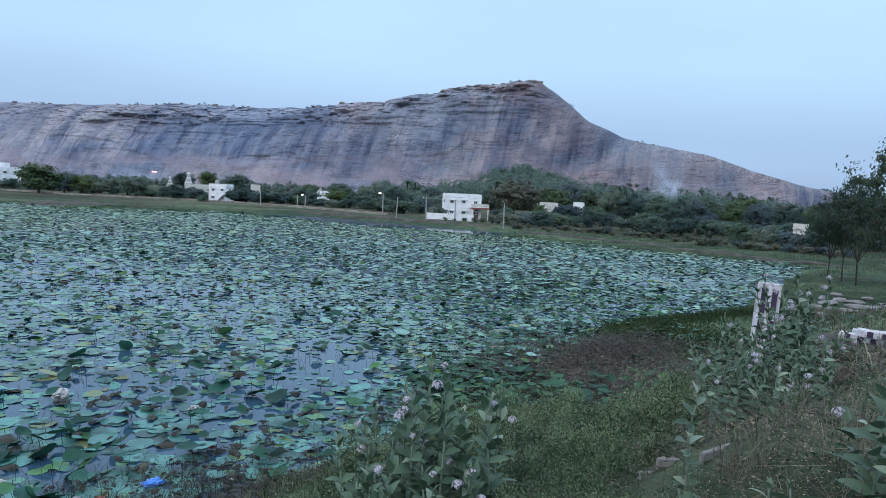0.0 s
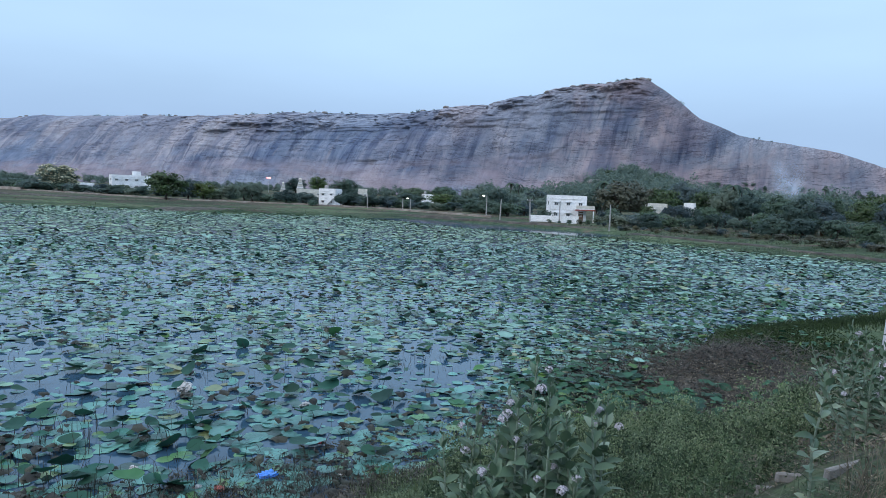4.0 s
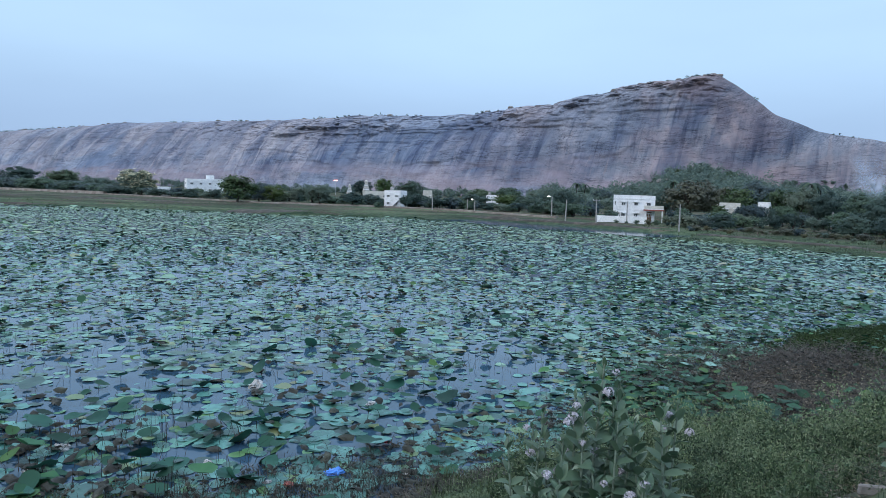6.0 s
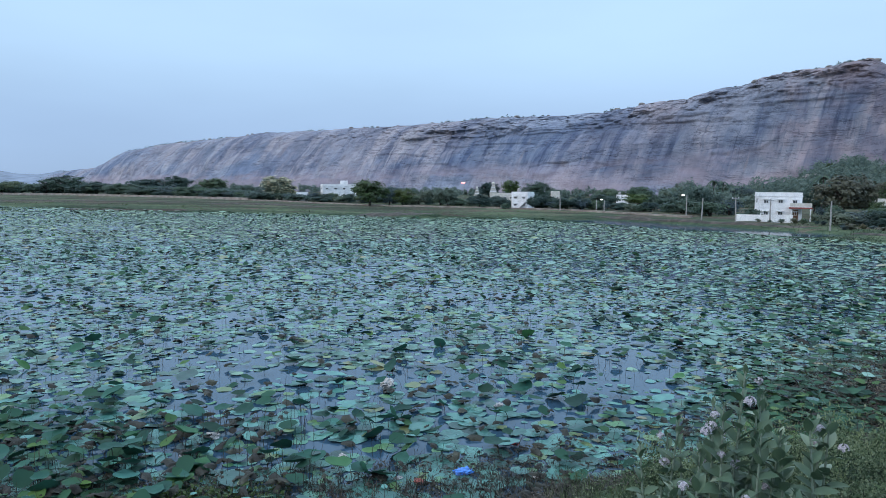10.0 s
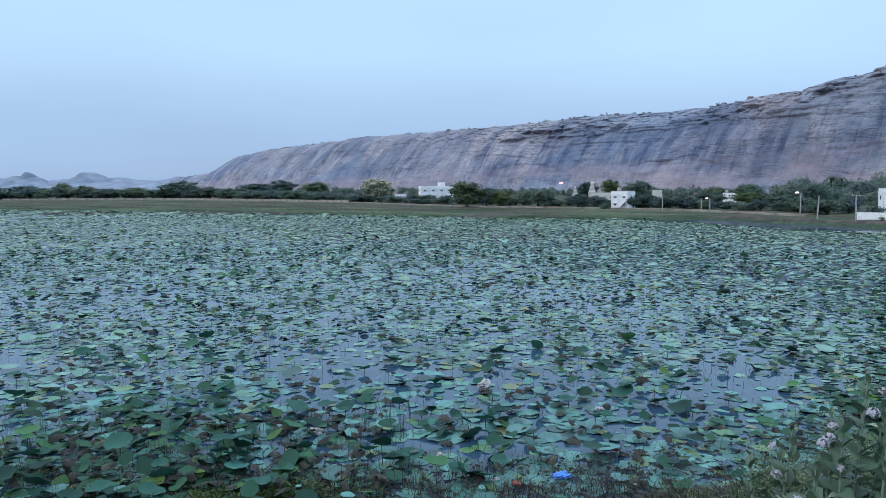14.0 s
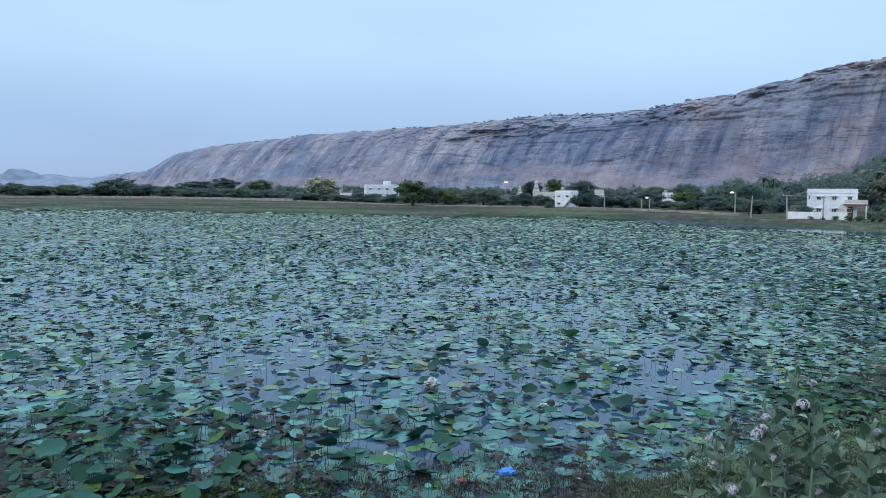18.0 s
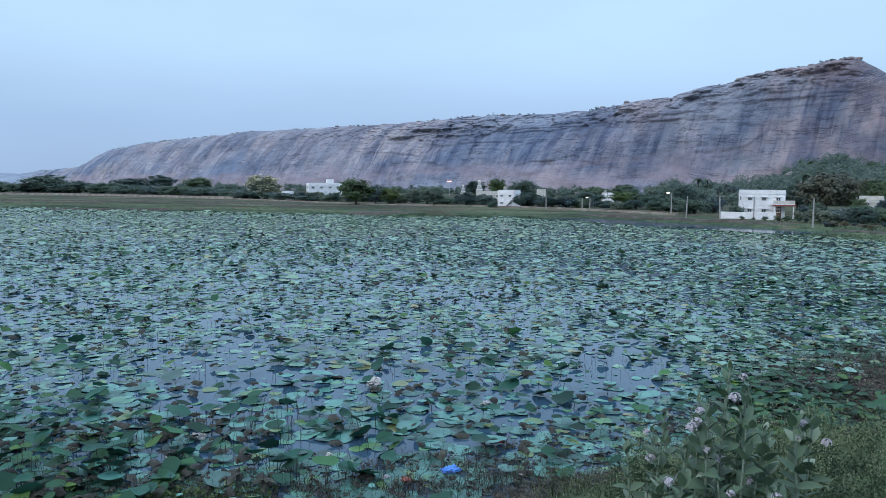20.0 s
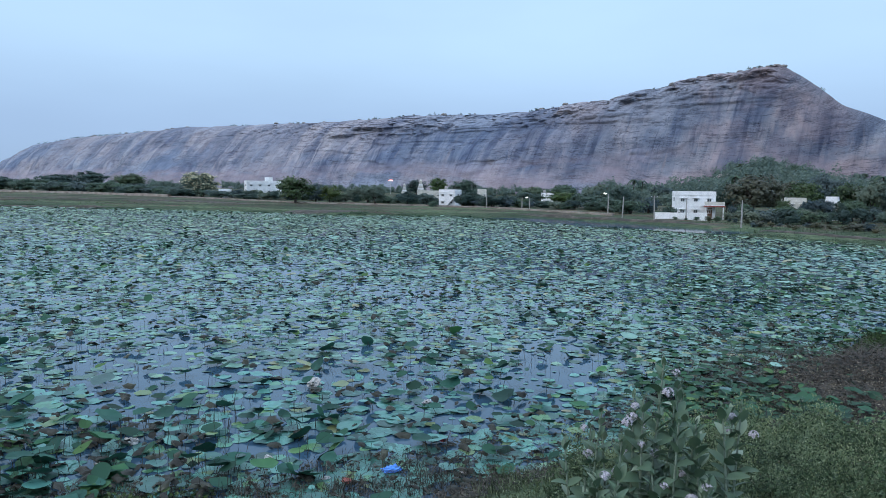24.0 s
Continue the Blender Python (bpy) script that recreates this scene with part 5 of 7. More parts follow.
def scatter(n, az0, az1, r0, r1, rng, margin=0.3, thin=None):
    """Random places on the lake between two bearings and distances."""
    az = np.radians(rng.uniform(az0, az1, n))
    r = np.sqrt(rng.uniform(r0 * r0, r1 * r1, n))
    x, y = r * np.sin(az), r * np.cos(az)
    d = shore_distance(x, y) + (fractal(x * 0.25, y * 0.25, 3) - 0.5) * np.clip(r * 0.03, 0.8, 5)
    keep = d < -margin
    if thin is not None:
        keep &= rng.random(n) < thin(x, y, r)
    return x[keep], y[keep]


def open_pool(x, y):
    """1 over the open water beside the milkweed, fading outwards."""
    return np.exp(-((x + 3.9) / 2.0) ** 2 - ((y - 24.5) / 5.0) ** 2)


def cover(x, y, r):
    """How much of the water the leaves cover: open pools near the bank, closed further out."""
    f = fractal(x * 0.10, y * 0.10, 51, 4)
    pools = smooth(0.42, 0.60, f)
    return np.clip(0.34 + 0.6 * pools + 0.2 * (r < 24) + 0.6 * smooth(44, 76, r) + 0.5 * smooth(-6, 4, x) - 0.2 * (1 - smooth(18, 22, r)) * smooth(0.7, 1.0, -x / np.maximum(y, 0.1)) - 0.36 * open_pool(x, y), 0, 1)


def stuff(name, v, f, material, label, category, smooth_it=False):
    me = quads(name, v, f)
    if smooth_it:
        shade(me)
    me.materials.append(material)
    return tagged(new(name, me), label, category, kind="stuff")


def spikes(x, y, z0, height, lean, rng, thick):
    """Thin bent stalks, three-sided."""
    n = len(x)
    a = rng.uniform(0, 6.28, n)
    base = np.stack([x, y, z0], -1)
    mid = base + np.stack([np.cos(a) * lean * 0.3, np.sin(a) * lean * 0.3, height * 0.6], -1)
    tip = base + np.stack([np.cos(a) * lean, np.sin(a) * lean, height], -1)
    rows = []
    for p, k in ((base, 1.0), (mid, 0.8), (tip, 0.5)):
        for q in range(3):
            w = 2 * np.pi * q / 3
            rows.append(p + np.stack([np.cos(w) * thick * k, np.sin(w) * thick * k, 0 * thick], -1))
    v = np.stack(rows, 1).reshape(-1, 3)
    t = []
    for s in (0, 3):
        for q in range(3):
            t.append((s + q, s + (q + 1) % 3, s + 3 + (q + 1) % 3, s + 3 + q))
    f = (np.arange(n)[:, None, None] * 9 + np.array(t)[None]).reshape(-1, 4)
    return v, f


def build_lotus():
    rng = np.random.default_rng(101)
    # floating leaves
    sets = [(4400, 13, 27, 16, 0.19, 0.05), (12500, 27, 50, 12, 0.175, 0.06), (36000, 50, 95, 9, 0.205, 0.07), (95000, 95, 190, 6, 0.25, 0.05), (40000, 190, 330, 5, 0.6, 0.03)]
    for n, r0, r1, sides, size, tilt in sets:
        x, y = scatter(n, -70, 34, r0, r1, rng, 0.7 if r0 < 20 else 0.3, cover)
        k = len(x)
        rad = size * np.clip(np.exp(rng.normal(-0.08, 0.42, k)), 0.35, 2.2)
        raised = rng.random(k) < 0.06 + 0.14 * smooth(25, 60, r0 + 0 * x) + 0.2 * smooth(0.5, 0.62, fractal(x * 0.16, y * 0.16, 57, 3))
        c = np.stack([x, y, np.where(raised, rng.uniform(0.05, 0.3, k), rng.uniform(0.004, 0.024, k))], -1)
        tl = np.where(raised, np.abs(rng.normal(0, 0.2 if r0 < 90 else 0.1, k)), np.abs(rng.normal(0, tilt, k)))
        v, f = lotus_discs(c, rad, tl, rng, sides, 0.015, 0.04)
        stuff("floating_lotus_leaves", v, f, LOTUS_FAR if r0 > 90 else LOTUS_MID if r0 > 26 else LOTUS, "blue-green lotus leaves covering the water", "lotus leaves", True)
    # darker leaves held up at a slant, in drifts
    for n, r0, r1, size in ((1500, 14, 40, 0.21), (4600, 40, 90, 0.22), (3600, 90, 200, 0.3)):
        x, y = scatter(n, -70, 34, r0, r1, rng, 0.3, lambda x, y, r: 0.12 + 0.88 * smooth(0.52, 0.6, fractal(x * 0.3, y * 0.3, 59, 4)))
        k = len(x)
        c = np.stack([x, y, rng.uniform(0.06, 0.3, k)], -1)
        v, f = lotus_discs(c, size * rng.uniform(0.6, 1.3, k), np.abs(rng.normal(0.3, 0.18, k)), rng, 9, 0.1, 0.07)
        stuff("raised_lotus_leaves", v, f, LOTUS_DARK if r0 < 20 else LOTUS_RAISED, "dark green lotus leaves raised above the water", "lotus leaves", True)
    # the crowded corner of the lake: dark standing leaves and dead ones
    x, y = scatter(60, -70, -40, 14.8, 22, rng, 0.1)
    k = len(x)
    v, f = lotus_discs(np.stack([x, y, rng.uniform(0.1, 0.45, k)], -1), 0.2 * rng.uniform(0.5, 1.4, k), np.abs(rng.normal(0.4, 0.25, k)), rng, 12, 0.16, 0.1)
    stuff("raised_lotus_leaves", v, f, LOTUS_DARK, "dark green lotus leaves raised above the water", "lotus leaves", True)
    x, y = scatter(300, -70, -36, 14.8, 23, rng, 0.0)
    v, f = wilted_leaves(np.stack([x, y, rng.uniform(0.05, 0.35, len(x))], -1), 0.19 * rng.uniform(0.5, 1.3, len(x)), rng)
    stuff("withered_lotus_leaves", v, f, DEAD, "dark withered lotus leaves curled over the water", "dead leaves", True)
    # extra dark leaves added to imitate the darkening towards this corner
    x, y = scatter(260, -72, -48, 16.5, 26, rng, 0.1)
    v, f = lotus_discs(np.stack([x, y, rng.uniform(0.05, 0.3, len(x))], -1), 0.2 * rng.uniform(0.5, 1.4, len(x)), np.abs(rng.normal(0.25, 0.15, len(x))), rng, 12, 0.12, 0.1)
    stuff("raised_lotus_leaves", v, f, LOTUS_RAISED, "dark green lotus leaves raised above the water", "lotus leaves", True)
    x, y = scatter(900, -70, -34, 14.8, 24, rng, 0.1, lambda x, y, r: smooth(0.42, 0.56, fractal(x * 0.4, y * 0.4, 67, 3)))
    v, f = spikes(x, y, np.full(len(x), -0.05), rng.uniform(0.15, 0.7, len(x)), np.abs(rng.normal(0, 0.16, len(x))), rng, np.full(len(x), 0.008))
    stuff("lotus_stalks", v, f, STALK, "thin dark bare lotus stalks standing in the water", "stalks")
    # withered leaves hanging from their stalks like shut umbrellas
    for n, r0, r1, size in ((330, 14.5, 24, 0.17), (1150, 22, 50, 0.19), (1500, 50, 120, 0.24), (300, 120, 240, 0.34)):
        x, y = scatter(n, -70, 34, r0, r1, rng, 0.3, lambda x, y, r: 0.25 + 0.75 * smooth(0.46, 0.58, fractal(x * 0.22, y * 0.22, 63, 3)))
        k = len(x)
        v, f = wilted_leaves(np.stack([x, y, rng.uniform(0.06, 0.3, k)], -1), size * rng.uniform(0.5, 1.25, k), rng)
        stuff("withered_lotus_leaves", v, f, DEAD, "dark withered lotus leaves curled over the water", "dead leaves", True)
    # bare stalks
    for n, r0, r1, th in ((1300, 14, 23, 0.006), (4200, 13, 45, 0.0075), (4200, 45, 90, 0.011)):
        x, y = scatter(n, -70, 34, r0, r1, rng, 0.2, lambda x, y, r: 0.2 + 0.8 * smooth(0.45, 0.58, fractal(x * 0.25, y * 0.25, 65, 3)))
        k = len(x)
        h = rng.uniform(0.15, 0.75, k) * rng.uniform(0.5, 1.0, k)
        v, f = spikes(x, y, np.full(k, -0.05), h, np.abs(rng.normal(0, 0.22, k)), rng, np.full(k, th))
        stuff("lotus_stalks", v, f, STALK, "thin dark bare lotus stalks standing in the water", "stalks")


build_lotus()


# ---- field bunds and the earth bank beyond the water ----
def bund(az0, d0, az1, d1, height, width, material, label):
    """A low earth ridge between two bearings, rough along its top."""
    (ax, ay), (bx, by) = spot(az0, d0), spot(az1, d1)
    n, m = 60, 9
    L = math.hypot(bx - ax, by - ay)
    ux, uy = (bx - ax) / L, (by - ay) / L
    verts, faces = [], []
    for i in range(n):
        t = i / (n - 1)
        for j in range(m):
            q = 2 * j / (m - 1) - 1
            wob = 0.5 * noise.noise(Vector((t * L * 0.2, q, d0)))
            x, y = ax + ux * L * t - uy * (q * width + wob), ay + uy * L * t + ux * (q * width + wob)
            taper = min(1, 6 * t, 6 * (1 - t))
            z = max(gz(x, y), 0.0) - 0.1 + (0.1 + height * taper * (0.7 + 0.6 * noise.noise(Vector((t * L * 0.35, 0, d0))))) * (1 - q * q)
            verts.append((x, y, max(z, -0.05)))
    for i in range(n - 1):
        for j in range(m - 1):
            faces.append((i * m + j, i * m + j + 1, (i + 1) * m + j + 1, (i + 1) * m + j))
    me = shade(grid_mesh("earth_bund", verts, faces))
    me.materials.append(material)
    tagged(new("earth_bund", me), label, "earth bank", "field bunds", "structure")


bund(-61.0, 243, -56.0, 238, 0.55, 1.4, EARTH, "low dark earth ridge across the far meadow")
bund(-52, 226, -42.5, 205, 0.55, 1.4, EARTH, "low dark earth ridge across the far meadow")
bund(-61, 330, -42, 275, 0.5, 2.5, EARTH, "brown earth bank below the lake road")
bund(-42, 262, -33, 222, 0.5, 2.5, EARTH, "brown earth bank below the lake road")
bund(-30.5, 176, -24.2, 170, 0.7, 5.0, EARTH, "brown earth mound at the lake's far edge")
bund(-12, 172, 3.5, 140, 0.6, 1.5, EARTH, "dark earth ridge beside the water channel")
bund(6, 128, 18, 112, 0.45, 1.3, EARTH, "brown earth bank on the meadow")
bund(17, 110, 30, 98, 0.4, 1.2, EARTH, "brown earth bank on the meadow")
bund(26.8, 43, 36, 45, 0.25, 4.5, EARTH, "bare brown rubble bank by the lake corner")


# ---- the near lake: single lotus plants, floating leaves, litter ----
def disc_mesh(name, seed, sides, cup, wave, notch=False):
    rng = np.random.default_rng(seed)
    verts, faces = [(0, 0, 0)], []
    rings = 3
    ph = rng.uniform(0, 6.28, 3)
    for k in range(1, rings + 1):
        q = k / rings
        for i in range(sides):
            a = 2 * math.pi * i / sides
            r = q * (1 + 0.05 * math.sin(3 * a + ph[0]) + 0.04 * math.sin(7 * a + ph[1]))
            if notch and i == 0:
                r *= 0.7
            z = cup * q * q + wave * q * q * (math.sin(2 * a + ph[1]) + 0.6 * math.sin(5 * a + ph[2]))
            verts.append((r * math.cos(a), r * math.sin(a), z))
    for i in range(sides):
        faces.append((0, 1 + i, 1 + (i + 1) % sides))
    for k in range(rings - 1):
        o = 1 + k * sides
        for i in range(sides):
            j = (i + 1) % sides
            faces.append((o + i, o + sides + i, o + sides + j, o + j))
    me = shade(grid_mesh(name, verts, faces))
    me.materials.append(LOTUS_ONE if notch else DARK_LEAF_ONE)
    return me


FLAT_LEAVES = [disc_mesh("lotus_leaf", 200 + k, 16, 0.03, 0.035, True) for k in range(5)]
CUP_LEAVES = [disc_mesh("lotus_leaf", 300 + k, 16, 0.12 + 0.09 * (k % 3), 0.09, False) for k in range(6)]
STALKS = []
for k in range(4):
    me = grid_mesh("stalk", *tube([(0.06 * (k - 1.5), 0.05 * (k % 2), -1.0), (0.03 * (k - 1.5), 0.06, -0.45), (0, 0, 0)], [0.011, 0.010, 0.008], 6))
    me.materials.append(STALK)
    STALKS.append(me)
rng_near = np.random.default_rng(404)


def lotus_plant(x, y, height, radius, tilt, facing, k):
    leaf = new("lotus_leaf", CUP_LEAVES[k % 6])
    tagged(leaf, "large green lotus leaf held above the water on a stalk", "lotus leaf", "standing lotus leaves")
    leaf.matrix_basis = pose(x, y, height, 0, 0, facing) @ pose(0, 0, 0, tilt, 0, 0) @ Matrix.Diagonal((radius, radius, radius, 1))
    st = new("stalk", STALKS[k % 4])
    st.parent = leaf
    st.matrix_basis = pose(0, 0, 0, -tilt) @ Matrix.Diagonal((1 / radius, 1 / radius, (height + 0.1) / radius, 1))


def lake_spots(n, az0, az1, r0, r1, margin=0.1):
    xs, ys = scatter(n, az0, az1, r0, r1, rng_near, margin)
    keep = ground_z(xs, ys) < -0.02
    return list(zip(xs[keep].tolist(), ys[keep].tolist()))


count = 0
for az0, az1, r0, r1, n in ((-66, -46, 15.2, 20, 18), (-66, -36, 15.5, 22, 30), (-36, -18, 16.5, 22, 20), (-64, -12, 21, 34, 70), (-12, 14, 22, 40, 22)):
    for x, y in lake_spots(n, az0, az1, r0, r1):
        u = rng_near.random()
        lotus_plant(x, y, 0.08 + 0.42 * u, float(rng_near.uniform(0.18, 0.38)), float(rng_near.normal(0, 19) - 8), float(rng_near.uniform(-70, 70)), count)
        count += 1
# three tall bright leaves by the bank
for az, dist, h, r, tilt in ((-36.6, 17.6, 0.62, 0.27, -42), (-37.6, 17.9, 0.35, 0.25, -30), (-35.6, 17.4, 0.25, 0.3, -12), (-49.6, 17.2, 0.35, 0.24, -25), (-44.6, 17.3, 0.2, 0.3, -8), (-53.5, 17.5, 0.3, 0.32, -35)):
    x, y = spot(az, dist)
    lotus_plant(x, y, h, r, tilt, -az, count)
    count += 1
for k, (x, y) in enumerate(lake_spots(210, -64, 4, 15, 22)):
    leaf = new("lotus_leaf", FLAT_LEAVES[k % 5])
    tagged(leaf, "flat blue-green lotus leaf floating on the water", "lotus leaf", "floating lotus leaves")
    r = float(rng_near.uniform(0.16, 0.36))
    leaf.matrix_basis = pose(x, y, float(rng_near.uniform(0.01, 0.03)), float(rng_near.normal(0, 3)), float(rng_near.normal(0, 3)), float(rng_near.uniform(0, 360))) @ Matrix.Diagonal((r, r, r, 1))


def crumpled(name, az, dist, size, material, label, seed, squash=0.45, z=0.06):
    """A crumpled bag or sheet of plastic afloat among the leaves."""
    bm = bmesh.new()
    bmesh.ops.create_icosphere(bm, subdivisions=3, radius=1)
    for v in bm.verts:
        d = v.co.normalized()
        q = d * 2.1 + Vector((seed, 0, seed * 0.3))
        k = 1 + 0.45 * noise.fractal(q, 0.9, 2.1, 4) - 0.25 * abs(noise.noise(q * 2.3))
        v.co = Vector((d.x * k * size, d.y * k * size * 0.7, max(-0.3, d.z * k) * size * squash))
    me = bpy.data.meshes.new(name)
    bm.to_mesh(me)
    bm.free()
    me.materials.append(material)
    ob = new(name, me)
    x, y = spot(az, dist)
    ob.matrix_basis = pose(x, y, max(gz(x, y), 0) + z, 0, 0, seed * 40)
    return tagged(ob, label, "litter", "floating litter")


crumpled("plastic_bag", -21.85, 17.0, 0.26, BAG_BLUE, "crumpled bright blue plastic bag afloat by the bank", 1, 0.35)
crumpled("plastic_bag", -28.1, 24.6, 0.30, BAG_WHITE, "crumpled dirty white plastic bundle among lotus leaves", 2, 0.6, 0.12)
crumpled("plastic_bag", -28.0, 24.0, 0.30, DEAD, "brown sodden bundle among lotus leaves", 3, 0.3)
crumpled("plastic_bag", -31.75, 18.1, 0.14, BAG_WHITE, "small white plastic scrap by the bank", 4)
crumpled("plastic_bag", -41.9, 20.3, 0.22, BAG_WHITE, "round dirty white plastic bundle among leaves", 5, 0.6)
crumpled("plastic_bag", -27.2, 16.6, 0.11, BAG_WHITE, "torn white plastic scrap on the mud", 6)
crumpled("plastic_bag", -15.9, 16.9, 0.12, BAG_WHITE, "torn white plastic scrap on the mud", 7)
crumpled("plastic_bag", -25.5, 16.4, 0.16, RED_PAINT, "rust-red rag at the water's edge", 8, 0.3)
crumpled("plastic_bag", -17.6, 19.0, 0.10, BAG_RED, "small red plastic scrap among leaves", 9, 0.4)
crumpled("plastic_bag", -44.0, 19.0, 0.14, BAG_WHITE, "small white plastic scrap among leaves", 10)
crumpled("plastic_bag", -19.0, 22.5, 0.2, BAG_WHITE, "pale plastic scrap among leaves", 11, 0.3)


# ---- the bank: weeds, straw, mud ----
KERB_A, KERB_B = 4.74, 4.48


def bank_scatter(n, az0, az1, r0, r1, rng, keep=None):
    az = np.radians(rng.uniform(az0, az1, n))
    r = np.exp(rng.uniform(math.log(r0), math.log(r1), n))
    x, y = r * np.sin(az), r * np.cos(az)
    z = ground_z(x, y)
    ok = z > 0.03
    # the kerb pieces lie free
    for ka, kd in ((19.2, KERB_A - 0.2), (22.3, KERB_B - 0.2), (20.8, KERB_A - 0.2)):
        kx, ky = spot(ka, kd)
        ok &= np.hypot(x - kx, y - ky) > 0.2
    # bare mud round the twig heap
    ok &= ((x - 6.8) / 4.6) ** 2 + ((y - 28.5) / 6.5) ** 2 > rng.uniform(0.75, 1.25, n)
    if keep is not None:
        ok &= rng.random(n) < keep(x, y, r)
    return x[ok], y[ok], z[ok], r[ok]


def build_bank():
    rng = np.random.default_rng(606)
    # leafy weeds in tufts
    def tufts(x, y, r):
        return smooth(0.50, 0.60, fractal(x * 1.1, y * 1.1, 71, 4)) * (1 - 0.72 * smooth(11, 19, np.degrees(np.arctan2(x, y))))
    x, y, z, r = bank_scatter(3600, -13, 38, 2.4, 26, rng, tufts)
    per = 26
    h = np.clip(0.04 + 0.42 * fractal(x * 0.9, y * 0.9, 73, 3) ** 1.6, 0.04, 0.5) * np.clip(r / 5, 0.6, 1.6)
    c = np.repeat(np.stack([x, y, z], -1), per, 0) + np.concatenate([rng.normal(0, 0.09, (len(x) * per, 2)) * np.repeat(np.clip(r / 6, 0.7, 2.4), per)[:, None], (rng.random(len(x) * per) * np.repeat(h, per))[:, None]], 1)
    size = np.repeat(np.clip(0.0026 * r, 0.009, 0.04), per)
    v, f = leaf_cards(c, size, rng, 1.6, 0.32)
    stuff("bank_weeds", v, f, WEED, "low leafy green weeds covering the bank", "weeds")
    # grass blades
    x, y, z, r = bank_scatter(46000, -15, 38, 2.4, 40, rng, lambda x, y, r: 0.04 + 0.7 * smooth(0.47, 0.56, fractal(x * 1.3, y * 1.3, 95, 3)))
    v, f = spikes(x, y, z - 0.02, (0.03 + 0.3 * fractal(x * 1.1, y * 1.1, 93, 3) ** 2) * rng.uniform(0.4, 1.3, len(x)) * np.clip(r / 8, 0.8, 1.8), np.abs(rng.normal(0, 0.08, len(x))), rng, np.clip(r * 0.0005, 0.0015, 0.016))
    stuff("bank_grass", v, f, WEED, "short green grass on the bank", "grass")
    # dry straw, mostly on the right of the post and in patches
    def dry(x, y, r):
        az = np.degrees(np.arctan2(x, y))
        return 0.05 + 0.95 * smooth(13, 23, az) * smooth(0.4, 0.6, fractal(x * 0.8, y * 0.8, 75, 3))
    x, y, z, r = bank_scatter(8000, -26, 38, 2.6, 32, rng, dry)
    v, f = spikes(x, y, z - 0.02, rng.uniform(0.01, 0.34, len(x)) ** 1.6, np.abs(rng.normal(0, 0.35, len(x))), rng, np.clip(r * 0.0006, 0.0018, 0.01))
    stuff("dry_straw", v, f, STRAW, "dry pale grass stalks on the bank", "straw")
    # broad-leaved creeping weed at the water's edge
    az = np.radians(np.concatenate([rng.normal(-47.5, 3.2, 1500), rng.uniform(-62, -36, 900)]))
    rr = np.concatenate([rng.normal(16.3, 0.35, 1500), rng.normal(15.8, 0.4, 900)])
    x, y = rr * np.sin(az), rr * np.cos(az)
    c = np.stack([x, y, np.maximum(ground_z(x, y), 0) + rng.uniform(0.02, 0.22, len(x))], -1)
    v, f = leaf_cards(c, 0.055, rng, 0.5, 0.6)
    stuff("water_edge_weed", v, f, TREE_LEAF_B, "fresh green creeping weed at the water's edge", "weeds")
    # bushy feathery herbs with dark gaps between them, their tips paler
    x, y, z, r = bank_scatter(560, -7, 21, 2.9, 15, rng, lambda x, y, r: smooth(0.42, 0.54, fractal(x * 0.9, y * 0.9, 77, 3)) * (1 - 0.75 * smooth(10, 15, np.degrees(np.arctan2(x, y)))))
    low_pts, low_size, tip_pts, tip_size = [], [], [], []
    for x0, y0, z0, r0 in zip(x, y, z, r):
        k = 520
        w = rng.uniform(0.08, 0.24) * np.clip(r0 / 5, 0.8, 2.0)
        h = w * rng.uniform(1.1, 2.6)
        sprigs = int(rng.integers(7, 14))
        a, q = rng.uniform(0, 6.28, sprigs), rng.uniform(0.1, 1.0, sprigs)
        tip = np.stack([np.cos(a) * q * w, np.sin(a) * q * w, h * (1.05 - 0.5 * q * q) * rng.uniform(0.6, 1.1, sprigs)], -1)
        pick = rng.integers(0, sprigs, k)
        u = rng.random(k) ** 0.65
        p = tip[pick] * np.stack([u, u, u ** 0.8], -1) + rng.normal(0, 1, (k, 3)) * (0.05 + 0.13 * u)[:, None] * w
        p[:, 2] = np.abs(p[:, 2])
        p = p + np.array([x0, y0, z0])
        size = np.full(k, np.clip(0.0024 * r0, 0.0065, 0.03))
        # leaves towards the end of each sprig take the paler colour
        young = u > 0.74
        tip_pts.append(p[young])
        tip_size.append(size[young] * 0.8)
        low_pts.append(p[~young])
        low_size.append(size[~young])
    v, f = leaf_cards(np.concatenate(low_pts), np.concatenate(low_size), rng, 1.0, 0.4)
    stuff("herb_hummocks", v, f, HERB, "bushy feathery green herbs on the bank", "weeds")
    v, f = leaf_cards(np.concatenate(tip_pts), np.concatenate(tip_size), rng, 1.3, 0.4)
    stuff("herb_tips", v, f, HERB_TIP, "pale green tips of herbs on the bank", "weeds")
    # sprays of dry stalks
    x, y, z, r = bank_scatter(46, 23, 37, 3.2, 16, rng)
    x, y, z, r = (np.repeat(a, 26) for a in (x, y, z, r))
    x, y = x + rng.normal(0, 0.05, len(x)) * np.clip(r / 6, 0.7, 2), y + rng.normal(0, 0.05, len(x)) * np.clip(r / 6, 0.7, 2)
    v, f = spikes(x, y, z - 0.02, rng.uniform(0.02, 0.34, len(x)), np.abs(rng.normal(0, 0.34, len(x))), rng, np.clip(r * 0.0005, 0.0016, 0.008))
    stuff("straw_sprays", v, f, STRAW, "sprays of dry pale stalks on the bank", "straw")
